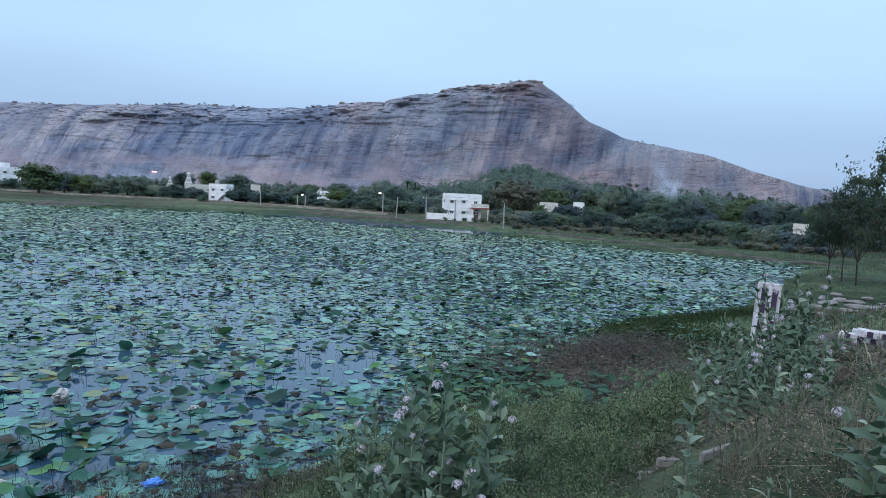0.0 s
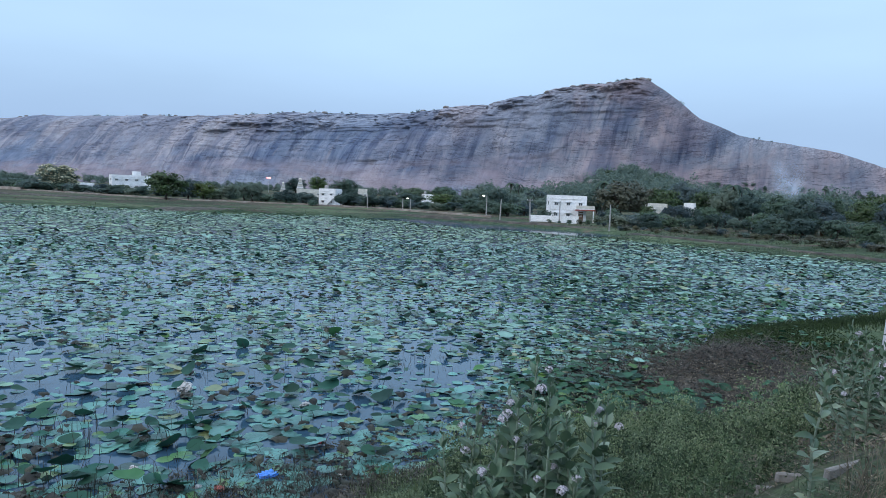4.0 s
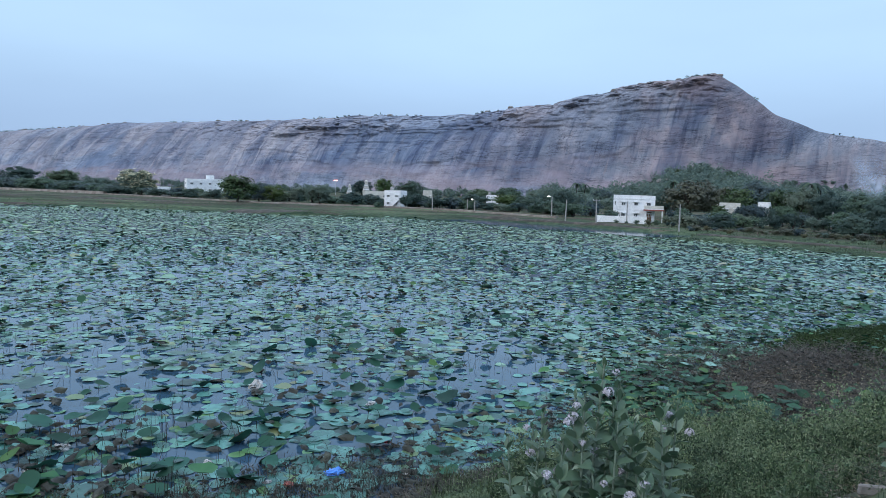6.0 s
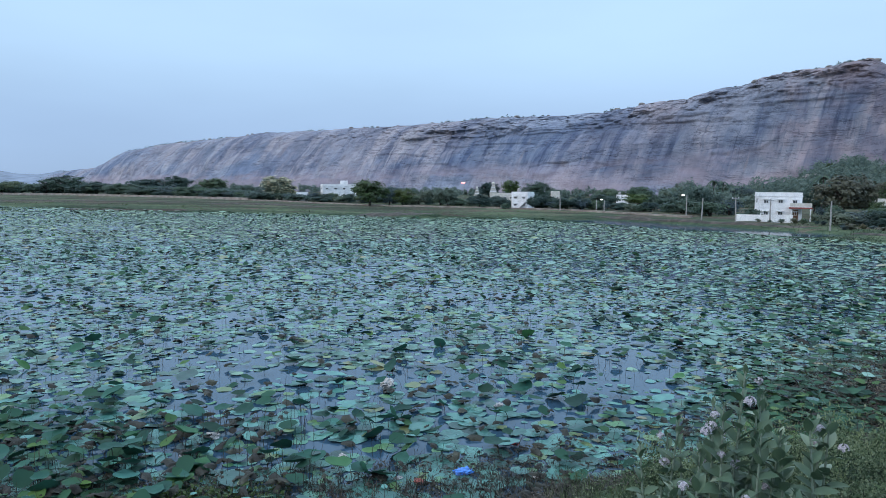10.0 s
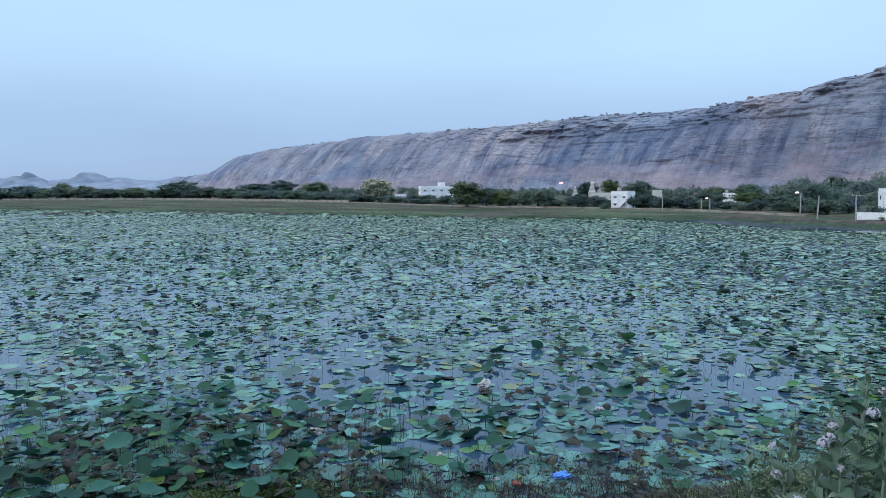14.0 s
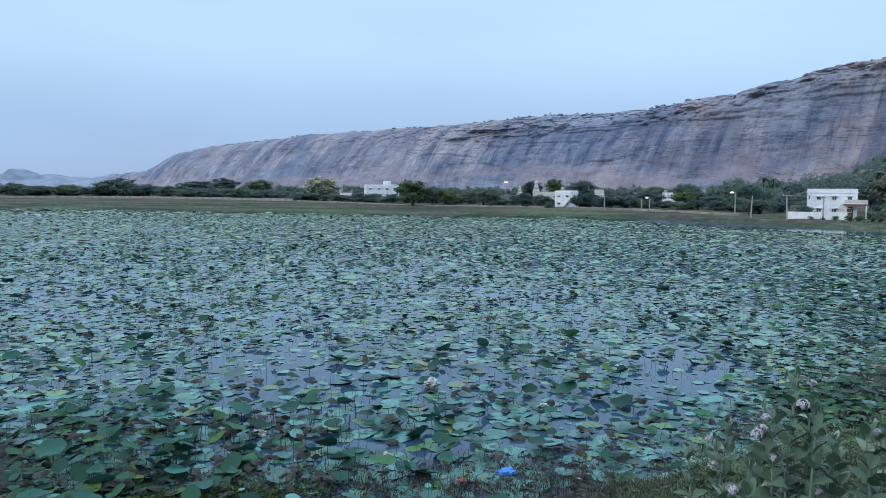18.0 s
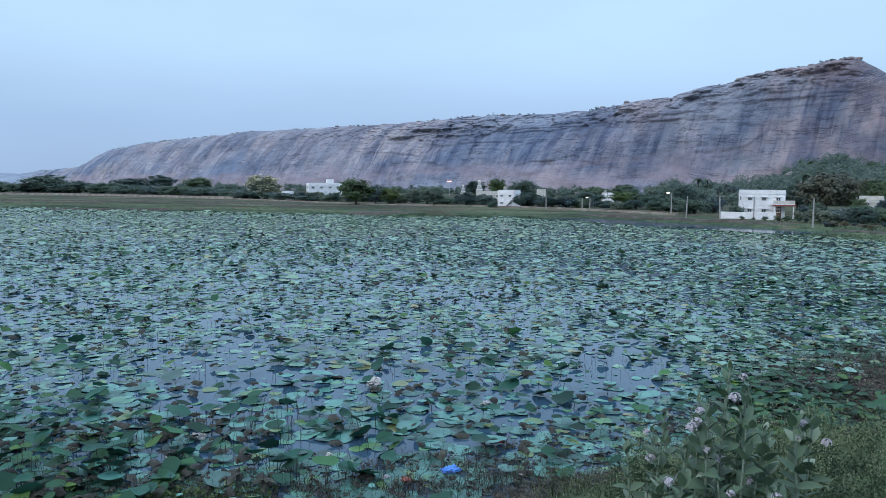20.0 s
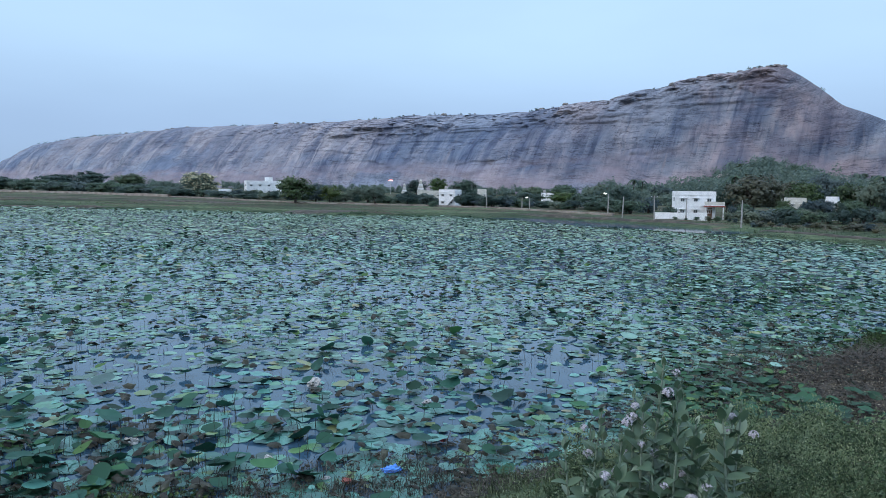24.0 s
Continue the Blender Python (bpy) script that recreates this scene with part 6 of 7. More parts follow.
    # fallen twigs and stalks lying about
    x, y, z, r = bank_scatter(9000, 6, 38, 2.6, 26, rng, lambda x, y, r: 0.2 + 0.8 * smooth(12, 22, np.degrees(np.arctan2(x, y))))
    v, f = spikes(x, y, z + 0.005, rng.uniform(-0.02, 0.07, len(x)), rng.uniform(0.05, 0.4, len(x)), rng, np.clip(r * 0.0006, 0.002, 0.01))
    stuff("fallen_twigs", v, f, TWIG, "dead brown twigs lying on the bank", "twigs")
    # pale scraps of dry leaf on the dark soil
    x, y, z, r = bank_scatter(15000, 4, 36, 2.6, 12, rng, lambda x, y, r: 0.15 + 0.85 * smooth(0.42, 0.58, fractal(x * 1.1, y * 1.1, 89, 3)))
    v, f = leaf_cards(np.stack([x, y, z + rng.uniform(0.01, 0.09, len(x))], -1), np.clip(0.0024 * r, 0.006, 0.02), rng, 0.4, 0.45, 0.5)
    stuff("leaf_litter", v, f, STRAW, "pale scraps of dry leaf strewn over the soil", "leaf litter")
    # herbs standing up out of the weeds
    x, y, z, r = bank_scatter(3600, -9, 36, 2.6, 22, rng, lambda x, y, r: smooth(0.4, 0.6, fractal(x * 0.7, y * 0.7, 79, 3)) * (1 - 0.85 * smooth(14, 19, np.degrees(np.arctan2(x, y)))))
    h = rng.uniform(0.12, 0.5, len(x)) * rng.uniform(0.6, 1.0, len(x))
    v, f = spikes(x, y, z - 0.02, h, np.abs(rng.normal(0, 0.08, len(x))), rng, np.clip(r * 0.0004, 0.0016, 0.006))
    stuff("herb_stems", v, f, HERB, "thin green herb stems on the bank", "weeds")
    per = 22
    u = rng.random(len(x) * per) ** 0.7
    c = np.repeat(np.stack([x, y, z], -1), per, 0) + np.stack([rng.normal(0, 0.035, len(u)), rng.normal(0, 0.035, len(u)), u * np.repeat(h, per)], -1)
    v, f = leaf_cards(c, np.repeat(np.clip(0.0036 * r, 0.011, 0.05), per), rng, 0.8, 0.35)
    stuff("herb_leaves", v, f, HERB, "small narrow leaves of herbs on the bank", "weeds")
    # dark wet leaves crowding the corner of the lake
    az = np.radians(rng.uniform(-67, -44, 70))
    rr = rng.uniform(15.2, 17.6, 70)
    x, y = rr * np.sin(az), rr * np.cos(az)
    c = np.stack([x, y, np.maximum(ground_z(x, y), 0) + rng.uniform(0.03, 0.25, len(x))], -1)
    v, f = lotus_discs(c, 0.13 * rng.uniform(0.5, 1.4, len(x)), np.abs(rng.normal(0.3, 0.3, len(x))), rng, 9, 0.1, 0.12)
    stuff("crowded_lotus_leaves", v, f, LOTUS_DARK, "dark green lotus leaves crowding the bank", "lotus leaves", True)
    # green sedge thickening towards the far shore
    x, y = scatter(110000, -70, 32, 88, 300, rng, -1.0)
    d = -shore_distance(x, y)
    wide = 26 + 45 * smooth(0.75, 1.3, -x / y)
    k = (d < wide) & (rng.random(len(x)) < 0.9 * (1 - smooth(0.1, 1.0, d / wide)) * smooth(0.36, 0.52, fractal(x * 0.05, y * 0.08, 103, 3)))
    x, y = x[k], y[k]
    v, f = spikes(x, y, np.full(len(x), -0.05), rng.uniform(0.06, 0.17, len(x)), np.abs(rng.normal(0, 0.25, len(x))), rng, np.hypot(x, y) * 0.0006)
    stuff("shore_sedge", v, f, SEDGE_GREEN, "green sedge growing in the shallows of the far shore", "sedge")
    # grey dead sedge along the near water's edge
    n = 7000
    az = np.radians(rng.uniform(-62, -6, n))
    rr = 16.2 + 0.55 * rng.normal(size=n) + 0.8 * (fractal(np.degrees(az) * 0.2, 0 * az, 97, 3) - 0.5)
    x, y = rr * np.sin(az), rr * np.cos(az)
    k = (ground_z(x, y) < 0.9) & (rng.random(n) < smooth(0.38, 0.55, fractal(x * 0.9, y * 0.9, 99, 3)))
    x, y = x[k], y[k]
    v, f = spikes(x, y, np.maximum(ground_z(x, y), 0) - 0.03, rng.uniform(0.02, 0.3, len(x)), np.abs(rng.normal(0, 0.2, len(x))), rng, np.full(len(x), 0.008))
    stuff("dead_sedge", v, f, SEDGE, "grey dead sedge along the water's edge", "sedge")
    # dark reeds along the far shore
    n = 26000
    t = rng.random(n)
    pts = np.array(SHORE[9:22], float)
    seg = np.hypot(*(pts[1:] - pts[:-1]).T)
    cum = np.concatenate([[0], np.cumsum(seg)]) / seg.sum()
    x = np.interp(t, cum, pts[:, 0]) + rng.normal(0, 1.1, n)
    y = np.interp(t, cum, pts[:, 1]) + rng.normal(0, 1.1, n)
    ok = fractal(x * 0.06, y * 0.06, 87, 3) > 0.44
    x, y = x[ok], y[ok]
    v, f = spikes(x, y, np.maximum(ground_z(x, y), 0) - 0.05, rng.uniform(0.03, 0.2, len(x)), np.abs(rng.normal(0, 0.12, len(x))), rng, np.full(len(x), 0.05))
    stuff("shore_reeds", v, f, TREE_LEAF, "dark green reeds along the far shore", "reeds")
    # rotting leaves and mud debris on the edge
    x, y = scatter(13000, -66, 24, 12.5, 30, rng, -4.5)
    d = shore_distance(x, y)
    g = ground_z(x, y)
    k = ((np.abs(d) < 3.4) & (g < 0.5)) | ((x < -0.8) & (g > 0) & (g < 1.7))
    x, y = x[k], y[k]
    c = np.stack([x, y, np.maximum(ground_z(x, y), 0) + rng.uniform(0.02, 0.14, len(x))], -1)
    v, f = wilted_leaves(c, 0.06 * rng.uniform(0.3, 1.5, len(x)), rng, 6)
    vt, ft = spikes(np.repeat(x, 3) + rng.normal(0, 0.12, 3 * len(x)), np.repeat(y, 3) + rng.normal(0, 0.12, 3 * len(x)), np.repeat(c[:, 2], 3) - 0.02, rng.normal(0.02, 0.06, 3 * len(x)), rng.uniform(0.05, 0.4, 3 * len(x)), rng, np.full(3 * len(x), 0.007))
    stuff("mud_twigs", vt, ft, TWIG, "thin dead stalks strewn over the mud", "twigs")
    stuff("rotting_leaves", v, f, DEAD, "brown rotting leaves and debris on the mud", "debris")
    # twig heap beside the lake, seen as a brown patch
    n = 14000
    u = rng.normal(size=(n, 2))
    x, y = 6.4 + u[:, 0] * 2.7 + 0.12 * u[:, 1], 27.8 + u[:, 1] * 3.7 + 0.5 * u[:, 0]
    z = np.maximum(ground_z(x, y), 0.0) + np.abs(rng.normal(0, 0.12, n)) + 0.3 * np.exp(-((x - 7.2) ** 2 + (y - 30) ** 2) / 5)
    v, f = spikes(x, y, z, rng.normal(0.02, 0.1, n), rng.uniform(0.1, 0.5, n), rng, np.full(n, 0.012))
    stuff("twig_heap", v, f, TWIG, "heap of dead twigs and dry stalks by the lake", "twigs")
    c = np.stack([x, y, z], -1)[:3000]
    v, f = wilted_leaves(c, 0.075 * rng.uniform(0.4, 1.4, len(c)), rng, 6)
    stuff("heap_debris", v, f, DEAD, "brown withered leaves over the twig heap", "debris")
    # lotus leaves standing thick where the heap meets the lake
    n = 620
    x, y = np.where(np.arange(n) % 2, rng.normal(1.8, 1.5, n), rng.normal(3.9, 1.7, n)), rng.normal(23.6, 2.6, n)
    k = (ground_z(x, y) < 0.3) & (np.hypot(x - 7.4, y - 29) > 3.6)
    x, y = x[k], y[k]
    h = np.maximum(ground_z(x, y), 0.0) + rng.uniform(0.03, 0.4, len(x))
    v, f = lotus_discs(np.stack([x, y, h], -1), 0.165 * rng.uniform(0.45, 1.4, len(x)), np.abs(rng.normal(0.18, 0.16, len(x))), rng, 12, 0.1, 0.06)
    stuff("standing_lotus_leaves", v, f, LOTUS_RAISED, "green lotus leaves standing thick by the bank", "lotus leaves", True)
    v, f = spikes(x, y, np.full(len(x), -0.05), h + 0.05, np.abs(rng.normal(0, 0.1, len(x))), rng, np.full(len(x), 0.008))
    stuff("standing_lotus_stalks", v, f, STALK, "dark stalks of standing lotus leaves", "stalks")
    x, y = 6.4 + rng.normal(0, 2.7, 11000), 27.8 + rng.normal(0, 3.7, 11000)
    v, f = leaf_cards(np.stack([x, y, np.maximum(ground_z(x, y), 0.0) + rng.uniform(0.05, 0.4, len(x)) * np.exp(-((x - 7.2) ** 2 + (y - 29) ** 2) / 16)], -1), 0.045, rng, 0.3, 0.5, 0.35)
    stuff("heap_litter", v, f, STRAW, "pale scraps of dry leaf over the twig heap", "leaf litter")
    # floating leaves crowding the water beside the heap
    x, y = scatter(3200, -16, 15, 17, 36, rng, 0.0, lambda x, y, r: smooth(-4.5, 2.5, x) * (1 - 0.8 * open_pool(x, y)))
    v, f = lotus_discs(np.stack([x, y, rng.uniform(0.006, 0.05, len(x))], -1), 0.17 * rng.uniform(0.5, 1.5, len(x)), np.abs(rng.normal(0.08, 0.07, len(x))), rng, 11, 0.02, 0.05)
    stuff("crowded_floating_leaves", v, f, LOTUS_MID, "blue-green lotus leaves crowding the water by the heap", "lotus leaves", True)
    x, y = scatter(3000, -12, 24, 20, 60, rng, 0.0, lambda x, y, r: smooth(-7, 4, x) * (1 - 0.8 * open_pool(x, y)))
    v, f = lotus_discs(np.stack([x, y, rng.uniform(0.05, 0.28, len(x))], -1), 0.17 * rng.uniform(0.5, 1.4, len(x)), np.abs(rng.normal(0.25, 0.15, len(x))), rng, 10, 0.1, 0.07)
    stuff("raised_lotus_leaves", v, f, LOTUS_RAISED, "dark green lotus leaves raised above the water", "lotus leaves", True)
    # a few green leaves stranded on the heap and in the ditch behind it
    n = 190
    x, y = np.concatenate([rng.normal(6.0, 3.2, 130), rng.normal(11.5, 2.2, 60)]), np.concatenate([rng.normal(25, 3, 130), rng.normal(34.5, 2.0, 60)])
    c = np.stack([x, y, np.maximum(ground_z(x, y), 0.0) + rng.uniform(0.12, 0.35, n)], -1)
    v, f = lotus_discs(c, 0.15 * rng.uniform(0.5, 1.5, n), np.abs(rng.normal(0.3, 0.2, n)), rng, 10, 0.08, 0.08)
    stuff("stranded_lotus_leaves", v, f, LOTUS_RAISED, "green lotus leaves stranded on the wet ground", "lotus leaves", True)
    # green reed ridge behind the heap
    n = 9000
    x = rng.uniform(9, 24, n)
    y = 38.5 + (x - 9) * 0.62 + rng.normal(0, 1.3, n)
    z = ground_z(x, y)
    v, f = spikes(x, y, z - 0.05, rng.uniform(0.08, 0.34, n), np.abs(rng.normal(0, 0.15, n)), rng, np.full(n, 0.014))
    stuff("reed_ridge", v, f, MOSS, "ridge of green grass at the lake's corner", "grass")
    # dark growth in the ditch behind the heap
    n = 11000
    x, y = rng.normal(11.6, 2.6, n), rng.normal(35.0, 2.6, n)
    k = (x - 6.8) ** 2 / 14 + (y - 28.5) ** 2 / 30 > 1
    x, y = x[k], y[k]
    v, f = leaf_cards(np.stack([x, y, np.maximum(ground_z(x, y), 0) + rng.uniform(0.0, 0.22, len(x))], -1), 0.06, rng, 0.8, 0.4)
    stuff("ditch_growth", v, f, MOSS, "dark green growth filling the wet ditch", "weeds")
    # coarse dead stems heaped on the crest
    n = 520
    x, y = rng.normal(8.6, 1.5, n), rng.normal(31.6, 0.8, n)
    v, f = spikes(x, y, np.maximum(ground_z(x, y), 0) + rng.uniform(0.05, 0.4, n), rng.normal(0.05, 0.2, n), rng.uniform(0.3, 1.1, n), rng, np.full(n, 0.02))
    stuff("heaped_stems", v, f, TWIG, "coarse dead stems heaped by the lake", "twigs")
    # rough grass over the near meadow beside the lake
    x, y, z, r = bank_scatter(60000, 2, 37, 42, 150, rng, lambda x, y, r: (0.15 + 0.85 * smooth(0.42, 0.6, fractal(x * 0.09, y * 0.22, 85, 4))) * (shore_distance(x, y) > 0.5))
    v, f = spikes(x, y, z - 0.05, rng.uniform(0.04, 0.26, len(x)) * np.clip(r / 80, 0.7, 1.6), np.abs(rng.normal(0, 0.15, len(x))), rng, r * 0.00028)
    stuff("meadow_grass", v, f, WEED, "rough dark green grass over the lakeside meadow", "grass")
    # far meadow tufts
    x, y, z, r = bank_scatter(60000, -68, 36, 60, 420, rng, lambda x, y, r: smooth(0.38, 0.56, fractal(x * 0.04, y * 0.09, 81, 4)) * (1 - smooth(8, 60, shore_distance(x, y))))
    v, f = spikes(x, y, z - 0.05, rng.uniform(0.06, 0.15, len(x)) * np.clip(r / 150, 0.8, 1.6), np.abs(rng.normal(0, 0.25, len(x))), rng, r * 0.0006)
    stuff("meadow_tufts", v, f, SEDGE_GREEN, "rough grass tufts over the far meadow", "grass")
    x, y, z, r = bank_scatter(2200, -68, 36, 75, 420, rng, lambda x, y, r: smooth(0.5, 0.6, fractal(x * 0.07, y * 0.07, 83, 4)) * (shore_distance(x, y) < 90))
    v, f = leaf_cards(np.stack([x, y, z + 0.08], -1), r * 0.001, rng, 0.5)
    stuff("meadow_scrub", v, f, TREE_LEAF_C, "brownish low scrub over the far meadow", "scrub")


build_bank()


def mud_flat(cx, cy, rx, ry, height):
    """A low uneven spread of dark wet mud between the lake and the bank."""
    n, m = 26, 48
    verts, faces = [], []
    for i in range(n):
        q = i / (n - 1)
        for j in range(m):
            a = 2 * math.pi * j / m
            w = 1 + 0.22 * noise.noise(Vector((math.cos(a) * 1.6, math.sin(a) * 1.6, 4.0)))
            x, y = cx + rx * q * w * math.cos(a), cy + ry * q * w * math.sin(a)
            bumps = 0.10 * noise.fractal(Vector((x * 0.9, y * 0.9, 0)), 1.0, 2.0, 4)
            verts.append((x, y, max(gz(x, y), -0.1) - 0.12 + (height + bumps + 0.12) * (1 - q ** 3)))
    for i in range(n - 1):
        for j in range(m):
            j2 = (j + 1) % m
            faces.append((i * m + j, (i + 1) * m + j, (i + 1) * m + j2, i * m + j2))
    me = shade(grid_mesh("mud_flat", verts, faces))
    me.materials.append(EARTH)
    tagged(new("mud_flat", me), "dark wet mud strewn with dead stalks beside the lake", "mud", kind="structure")


mud_flat(6.6, 28.6, 4.4, 6.6, 0.14)


# ---- milkweed ----
def leaf_blade(length, width, droop, fold=0.25):
    """One broad oval leaf from its base along +x, folded on its midrib."""
    n = 6
    verts, faces = [], []
    for i in range(n + 1):
        u = i / n
        w = width * math.sin(math.pi * min(1, 0.08 + 0.92 * u)) ** 0.75 * (1 - 0.2 * u)
        if i == n:
            w = 0.002
        x, z = length * u, length * (0.28 * u - droop * u * u)
        for sgn in (-1, 0, 1):
            verts.append((x, sgn * w, z + abs(sgn) * w * fold))
    for i in range(n):
        o = 3 * i
        faces += [(o, o + 1, o + 4, o + 3), (o + 1, o + 2, o + 5, o + 4)]
    return verts, faces


def milkweed_leaf_mesh(k):
    me = shade(grid_mesh("leaf", *leaf_blade(1.0, 0.235 + 0.03 * (k % 3), 0.12 + 0.10 * k)))
    me.materials.append(MILK_LEAF)
    return me


MILK_LEAVES = [milkweed_leaf_mesh(k) for k in range(5)]


def flower_mesh(seed):
    """A round head of small five-petalled flowers."""
    rng = np.random.default_rng(seed)
    pieces = []
    for _ in range(22):
        d = rng.normal(size=3)
        d[2] = abs(d[2]) + 0.15
        d /= np.linalg.norm(d)
        c = Vector(d * 0.5)
        nrm = Vector(d)
        s = nrm.orthogonal().normalized()
        t = nrm.cross(s)
        verts, faces = [], []
        for k in range(5):
            a = 2 * math.pi * k / 5
            r = math.cos(a) * s + math.sin(a) * t
            q = math.cos(a + 1.57) * s + math.sin(a + 1.57) * t
            o = len(verts)
            verts += [c, c + r * 0.11 + q * 0.06, c + r * 0.2 + nrm * 0.05, c + r * 0.11 - q * 0.06]
            faces.append((o, o + 1, o + 2, o + 3))
        pieces.append((verts, faces))
        pieces.append(tube([(0, 0, -0.4), c], [0.012, 0.012], 3))
    me = grid_mesh("flower_head", *gather(pieces))
    me.materials.append(PETAL)
    return me


FLOWERS = [flower_mesh(900 + k) for k in range(4)]
rng_milk = np.random.default_rng(808)


def milkweed(az, dist, top_z, stems, leaf_len, flowers, spread=0.16, label="grey-green milkweed plant with mauve flower heads on the bank"):
    x0, y0 = spot(az, dist)
    root = thing("milkweed", label, "milkweed", "milkweed plants")
    ground = gz(x0, y0)
    height = top_z - ground
    root.matrix_basis = pose(x0, y0, ground)
    for s in range(stems):
        a = rng_milk.uniform(0, 6.28)
        b = spread * rng_milk.uniform(0.2, 1.0)
        h = height * rng_milk.uniform(0.62, 1.0) if s else height
        top = Vector((math.cos(a) * b * 1.7, math.sin(a) * b * 1.7, h)) if s else Vector((0.01, 0.02, h))
        foot = Vector((math.cos(a) * b * 0.4, math.sin(a) * b * 0.4, -0.05))
        mid = foot.lerp(top, 0.5) + Vector((math.cos(a), math.sin(a), 0)) * 0.03
        stem = part("stem", grid_mesh("stem", *tube([foot, mid, top], [0.008, 0.006, 0.004], 6)), MILK_STEM, root)
        pairs = max(5, int(h / (0.40 * leaf_len)))
        turn = rng_milk.uniform(0, 360)
        pairs = min(pairs, 13)
        for k in range(pairs):
            u = max(0.12, 1 - 0.75 / max(h, 0.01)) + (0.98 - max(0.12, 1 - 0.75 / max(h, 0.01))) * k / (pairs - 1)
            p = foot.lerp(mid, u * 2) if u < 0.5 else mid.lerp(top, u * 2 - 1)
            size = leaf_len * 0.82 * (0.75 + 0.45 * math.sin(math.pi * min(1, u * 0.95 + 0.1))) * rng_milk.uniform(0.8, 1.15) * (0.62 if u > 0.93 else 1)
            lift = -18 - 50 * max(0, u - 0.66) / 0.34 + rng_milk.uniform(-12, 14)
            for side in (0, 180):
                leaf = new("leaf", MILK_LEAVES[int(rng_milk.integers(5))])
                leaf.parent = stem
                leaf.matrix_basis = Matrix.Translation(p) @ pose(0, 0, 0, 0, 0, turn + 90 * k + side + rng_milk.uniform(-32, 32)) @ pose(0, 0, 0, rng_milk.uniform(-38, 38), lift, 0) @ Matrix.Diagonal((size, size, size, 1))
        for k in range(flowers if h > 0.3 and rng_milk.random() < (0.45 if dist < 5 else 0.3) else 0):
            fl = new("flower_head", FLOWERS[int(rng_milk.integers(4))])
            fl.parent = stem
            fl["label"] = "mauve and white flower head"
            off = Vector((rng_milk.uniform(-0.07, 0.07), rng_milk.uniform(-0.09, 0.03), -0.04 - 0.09 * k + rng_milk.uniform(-0.02, 0.02)))
            fs = rng_milk.uniform(0.034, 0.056)
            fl.matrix_basis = Matrix.Translation(top + off) @ Matrix.Diagonal((fs, fs, fs, 1))
    return root


for row in ((-5.0, 3.5, 5.92, 6, 0.11, 2), (-2.6, 3.6, 5.98, 6, 0.12, 2), (-0.4, 3.4, 6.20, 5, 0.13, 2), (2.2, 3.3, 5.97, 6, 0.13, 2), (4.0, 3.5, 6.0, 5, 0.12, 2), (-1.0, 3.1, 5.78, 5, 0.13, 1), (-3.6, 3.2, 5.75, 5, 0.12, 1), (0.9, 3.8, 6.0, 5, 0.12, 2)):
    milkweed(*row)
milkweed(20.9, 3.8, 6.2, 1, 0.11, 1, label="single tall grey-green milkweed stem")
milkweed(26.6, 6.6, 6.50, 8, 0.105, 2, 0.22, "bushy milkweed in flower beside the striped post")
milkweed(22.0, 6.2, 6.12, 5, 0.10, 2, 0.22)
milkweed(23.4, 5.8, 5.92, 7, 0.10, 2, 0.25)
milkweed(28.2, 6.0, 6.08, 6, 0.10, 2, 0.22)
milkweed(26.7, 7.2, 6.28, 8, 0.11, 1, 0.26, "bushy milkweed in flower beside the striped post")
milkweed(27.4, 6.9, 6.3, 8, 0.11, 2, 0.24, "bushy milkweed in flower beside the striped post")
milkweed(22.8, 6.8, 6.0, 6, 0.10, 2, 0.25)
milkweed(24.9, 6.4, 5.72, 8, 0.10, 1, 0.28)
milkweed(26.0, 5.6, 5.9, 7, 0.105, 1, 0.28)
milkweed(32.9, 3.4, 6.30, 5, 0.145, 0, 0.14, "young milkweed with large fleshy leaves")
milkweed(34.0, 3.7, 6.36, 4, 0.15, 2, 0.18, "young milkweed with large fleshy leaves")
milkweed(23.9, 8.3, 5.58, 8, 0.11, 1, 0.3)
milkweed(24.9, 8.2, 5.66, 7, 0.11, 1, 0.26)
milkweed(27.4, 3.2, 5.85, 2, 0.14, 0, 0.08, "low milkweed shoot with pointed leaves")
milkweed(19.6, 3.3, 5.72, 2, 0.11, 0, 0.08, "low milkweed shoot with pointed leaves")


# ---- roadside post, fallen blocks, stones ----
def guard_post():
    root = thing("guard_post", "leaning white concrete guard post with purple stripes", "post")
    bm = bmesh.new()
    w, h = 0.125, 1.25
    part("foot", boxed(-0.2, 0.2, -0.1, 0.2, -0.5, 0.05, bevel=0.02), CONCRETE, root)
    box(bm, -w, w, 0.0, 0.10, 0, h, bevel=0.012)
    part("body", bm, POST_WHITE, root)
    for x0, x1 in ((-w, -0.098), (-0.024, 0.024), (0.098, w)):
        part("rib", boxed(x0, x1, -0.05, 0.0, 0.02, h + (0.01 if x0 == -0.026 else 0), bevel=0.01), POST_WHITE, root)
    for x0, x1 in ((-0.095, -0.027), (0.027, 0.095)):
        for k in range(3):
            part("stripe", boxed(x0, x1, -0.006, 0.001, 0.12 + 0.38 * k, 0.42 + 0.38 * k), POST_PURPLE, root, "dark purple painted stripe")
    x, y = spot(24.55, 9.2)
    root.matrix_basis = pose(x, y, 4.86, 0, 0, -10) @ pose(0, 0, 0, -8, 5, 0)


guard_post()


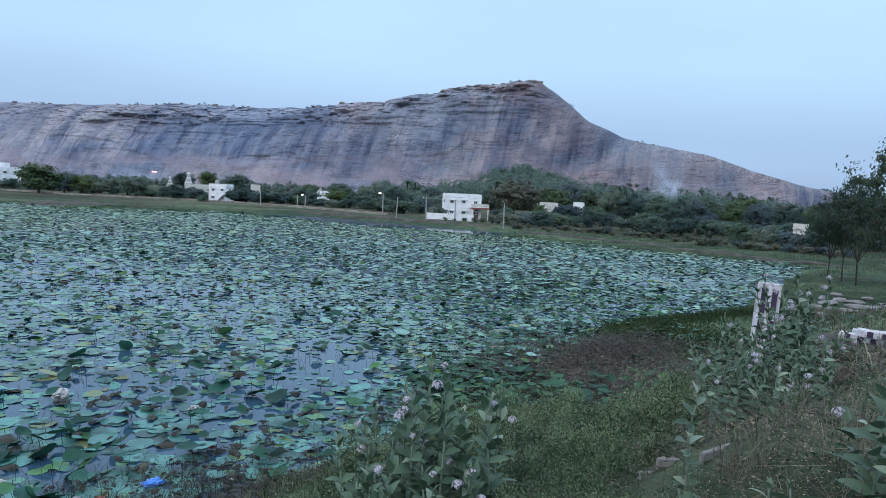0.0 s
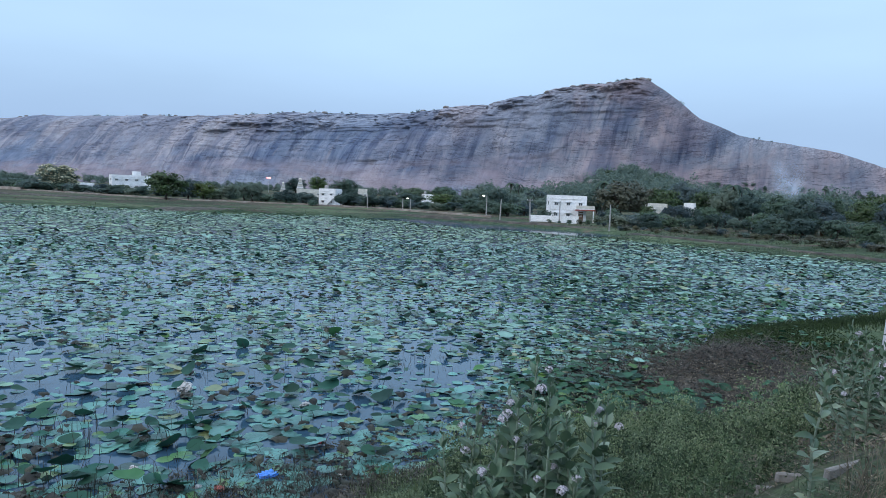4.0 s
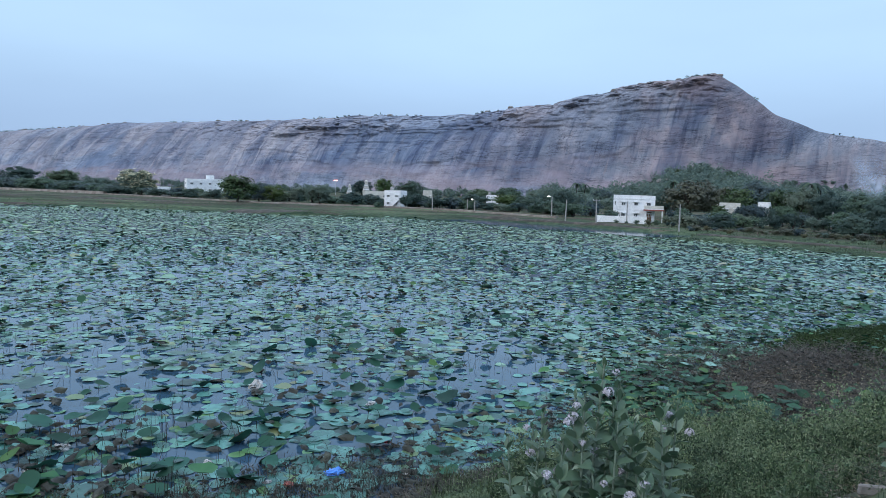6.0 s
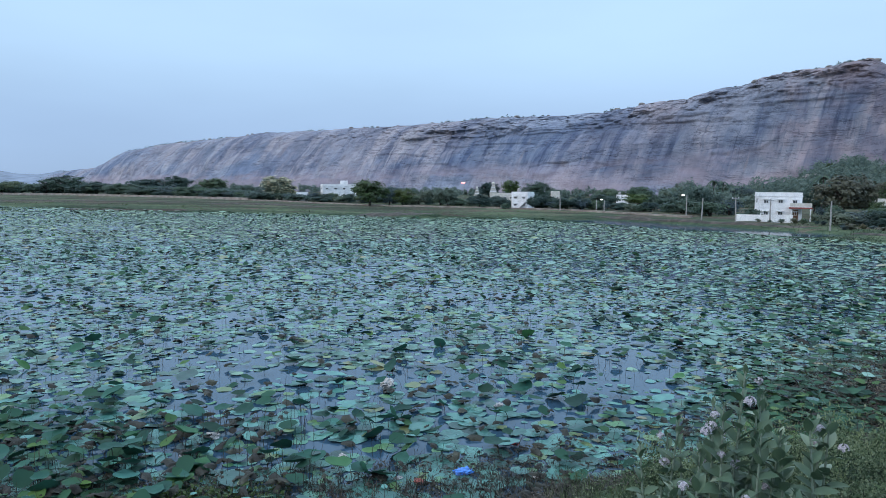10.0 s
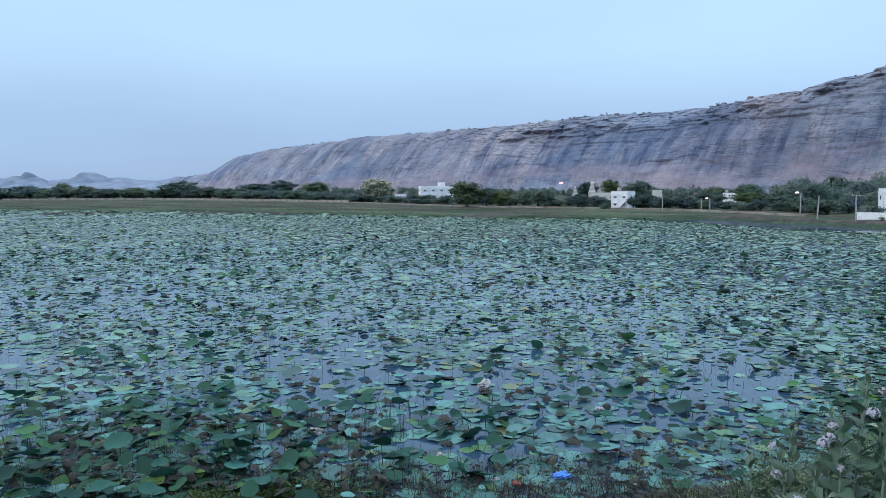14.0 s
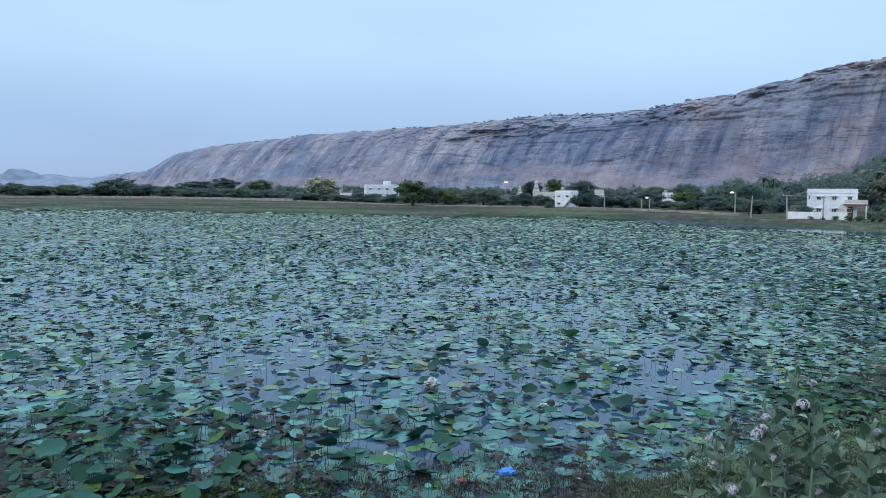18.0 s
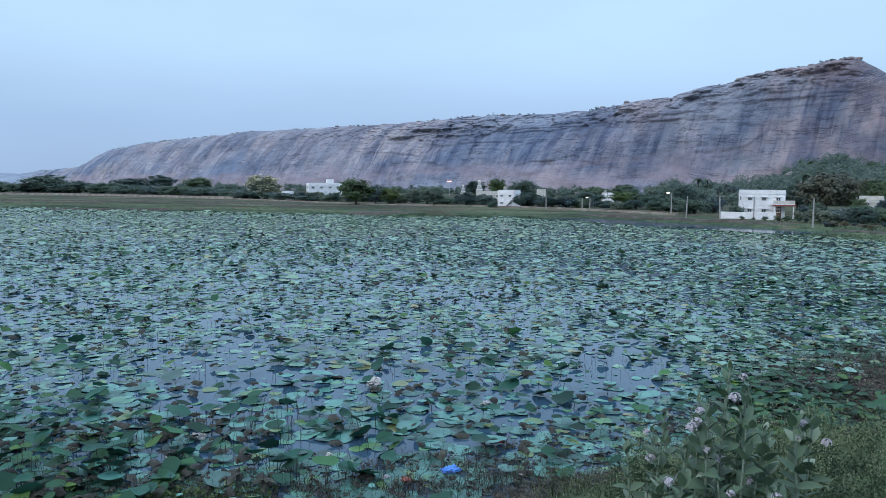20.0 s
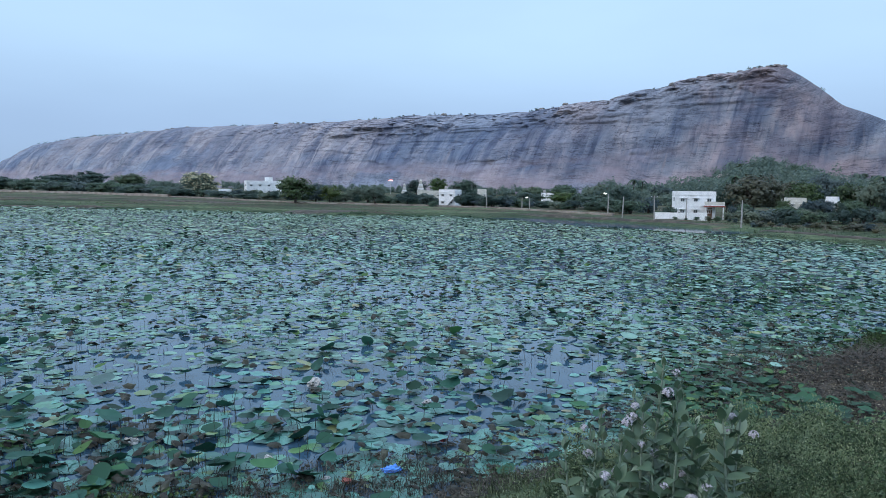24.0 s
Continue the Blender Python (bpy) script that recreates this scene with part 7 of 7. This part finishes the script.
def fallen_block(az, dist, length, turn, seed, lift=0.0):
    root = thing("fallen_block", "fallen white concrete guard block with dark stripes", "concrete block", "fallen blocks")
    part("body", boxed(-length / 2, length / 2, -0.09, 0.09, 0, 0.085, bevel=0.012), POST_WHITE, root)
    for k in range(3):
        x = -length / 2 + length * (k + 0.7) / 3.4
        part("stripe", boxed(x - 0.03, x + 0.03, -0.095, -0.089, 0.01, 0.076), POST_PURPLE, root, "dark painted stripe")
    x, y = spot(az, dist)
    root.matrix_basis = pose(x, y, gz(x, y) - 0.02 + lift, 3 * (seed % 3) - 3, 4, turn)


for k, (az, dist, turn) in enumerate(((30.9, 9.6, -35), (32.2, 9.3, -20), (31.8, 10.0, 10))):
    fallen_block(az, dist, 0.45 + 0.05 * k, turn, k, 0.22)
x, y = spot(31.7, 9.7)
boulder("earth_mound", x, y, gz(x, y) - 0.02, 0.9, 0.7, 0.25, 55, EARTH, "small heap of bare earth under fallen blocks", "earth heaps")
for k, (az, dist, L, wd, turn) in enumerate(((19.2, KERB_A, 0.26, 0.03, 18), (22.4, KERB_B, 0.5, 0.032, 46), (17.2, KERB_A + 0.1, 0.12, 0.03, 20), (31.4, 3.05, 0.5, 0.2, 40))):
    ob = part("concrete_kerb", boxed(-L / 2, L / 2, -wd / 2, wd / 2, -0.05, 0.012, bevel=0.008), STONE)
    tagged(ob, "broken concrete kerb piece lying in the weeds", "kerb", "kerb pieces")
    x, y = spot(az, dist)
    ob.matrix_basis = pose(x, y, gz(x, y) + 0.02, 2, 5, turn)
for k in range(12):
    az, dist = 28.0 + 0.4 * k + 0.3 * ((k * 7) % 3), 54 + 3.2 * ((k * 5) % 4)
    x, y = spot(az, dist)
    s = 0.32 + 0.4 * ((k * 3) % 4) / 3
    boulder("flat_stone", x, y, gz(x, y) + 0.08, s * 1.3, s * 0.8, 0.17, 700 + k, STONE, "flat pale grey stone slab at the meadow's edge", "stone slabs", 31 * k)
for k in range(26):
    az, dist = 25.5 + 0.31 * k, 42 + 3.1 * ((k * 7) % 6)
    x, y = spot(az, dist)
    s = 0.16 + 0.1 * ((k * 5) % 4)
    boulder("rubble_stone", x, y, gz(x, y) + 0.05, s, s * 0.8, s * 0.6, 800 + k, STONE, "grey rubble stone lying on bare earth", "rubble stones", 47 * k)


# ---- trees on the right shore ----
FINE_TREE = make_tree(41, SHORE_LEAF, 95, 80, 0.15, 0.85, leaf_size=0.0165, trunk=0.3, low=0.34, sit=0.66, girth=0.42)
FINE_TREE_B = make_tree(42, SHORE_LEAF, 95, 80, 0.14, 0.9, leaf_size=0.0165, trunk=0.34, low=0.36, sit=0.68, girth=0.42)
for az, dist, h, w, turn, m in ((29.4, 77, 8.8, 6.4, 80, 1), (30.3, 74, 9.6, 7.2, 200, 0), (32.6, 60, 11.6, 8.6, 310, 1)):
    plant_at((FINE_TREE, FINE_TREE_B)[m], az, dist, h, w, turn, 0.05, "slender dark tree at the lake shore", "shore trees")
for master, az, dist, h, w in ((FINE_TREE, 28.5, 79, 8.2, 5.6), (FINE_TREE_B, 33.6, 80, 9.5, 7.0)):
    x, y = spot(az, dist)
    master.matrix_basis = pose(x, y, gz(x, y) - 0.05, 0, 0, 10) @ Matrix.Diagonal((w, w, h, 1))
    tagged(master, "slender dark tree at the lake shore", "tree", "shore trees")
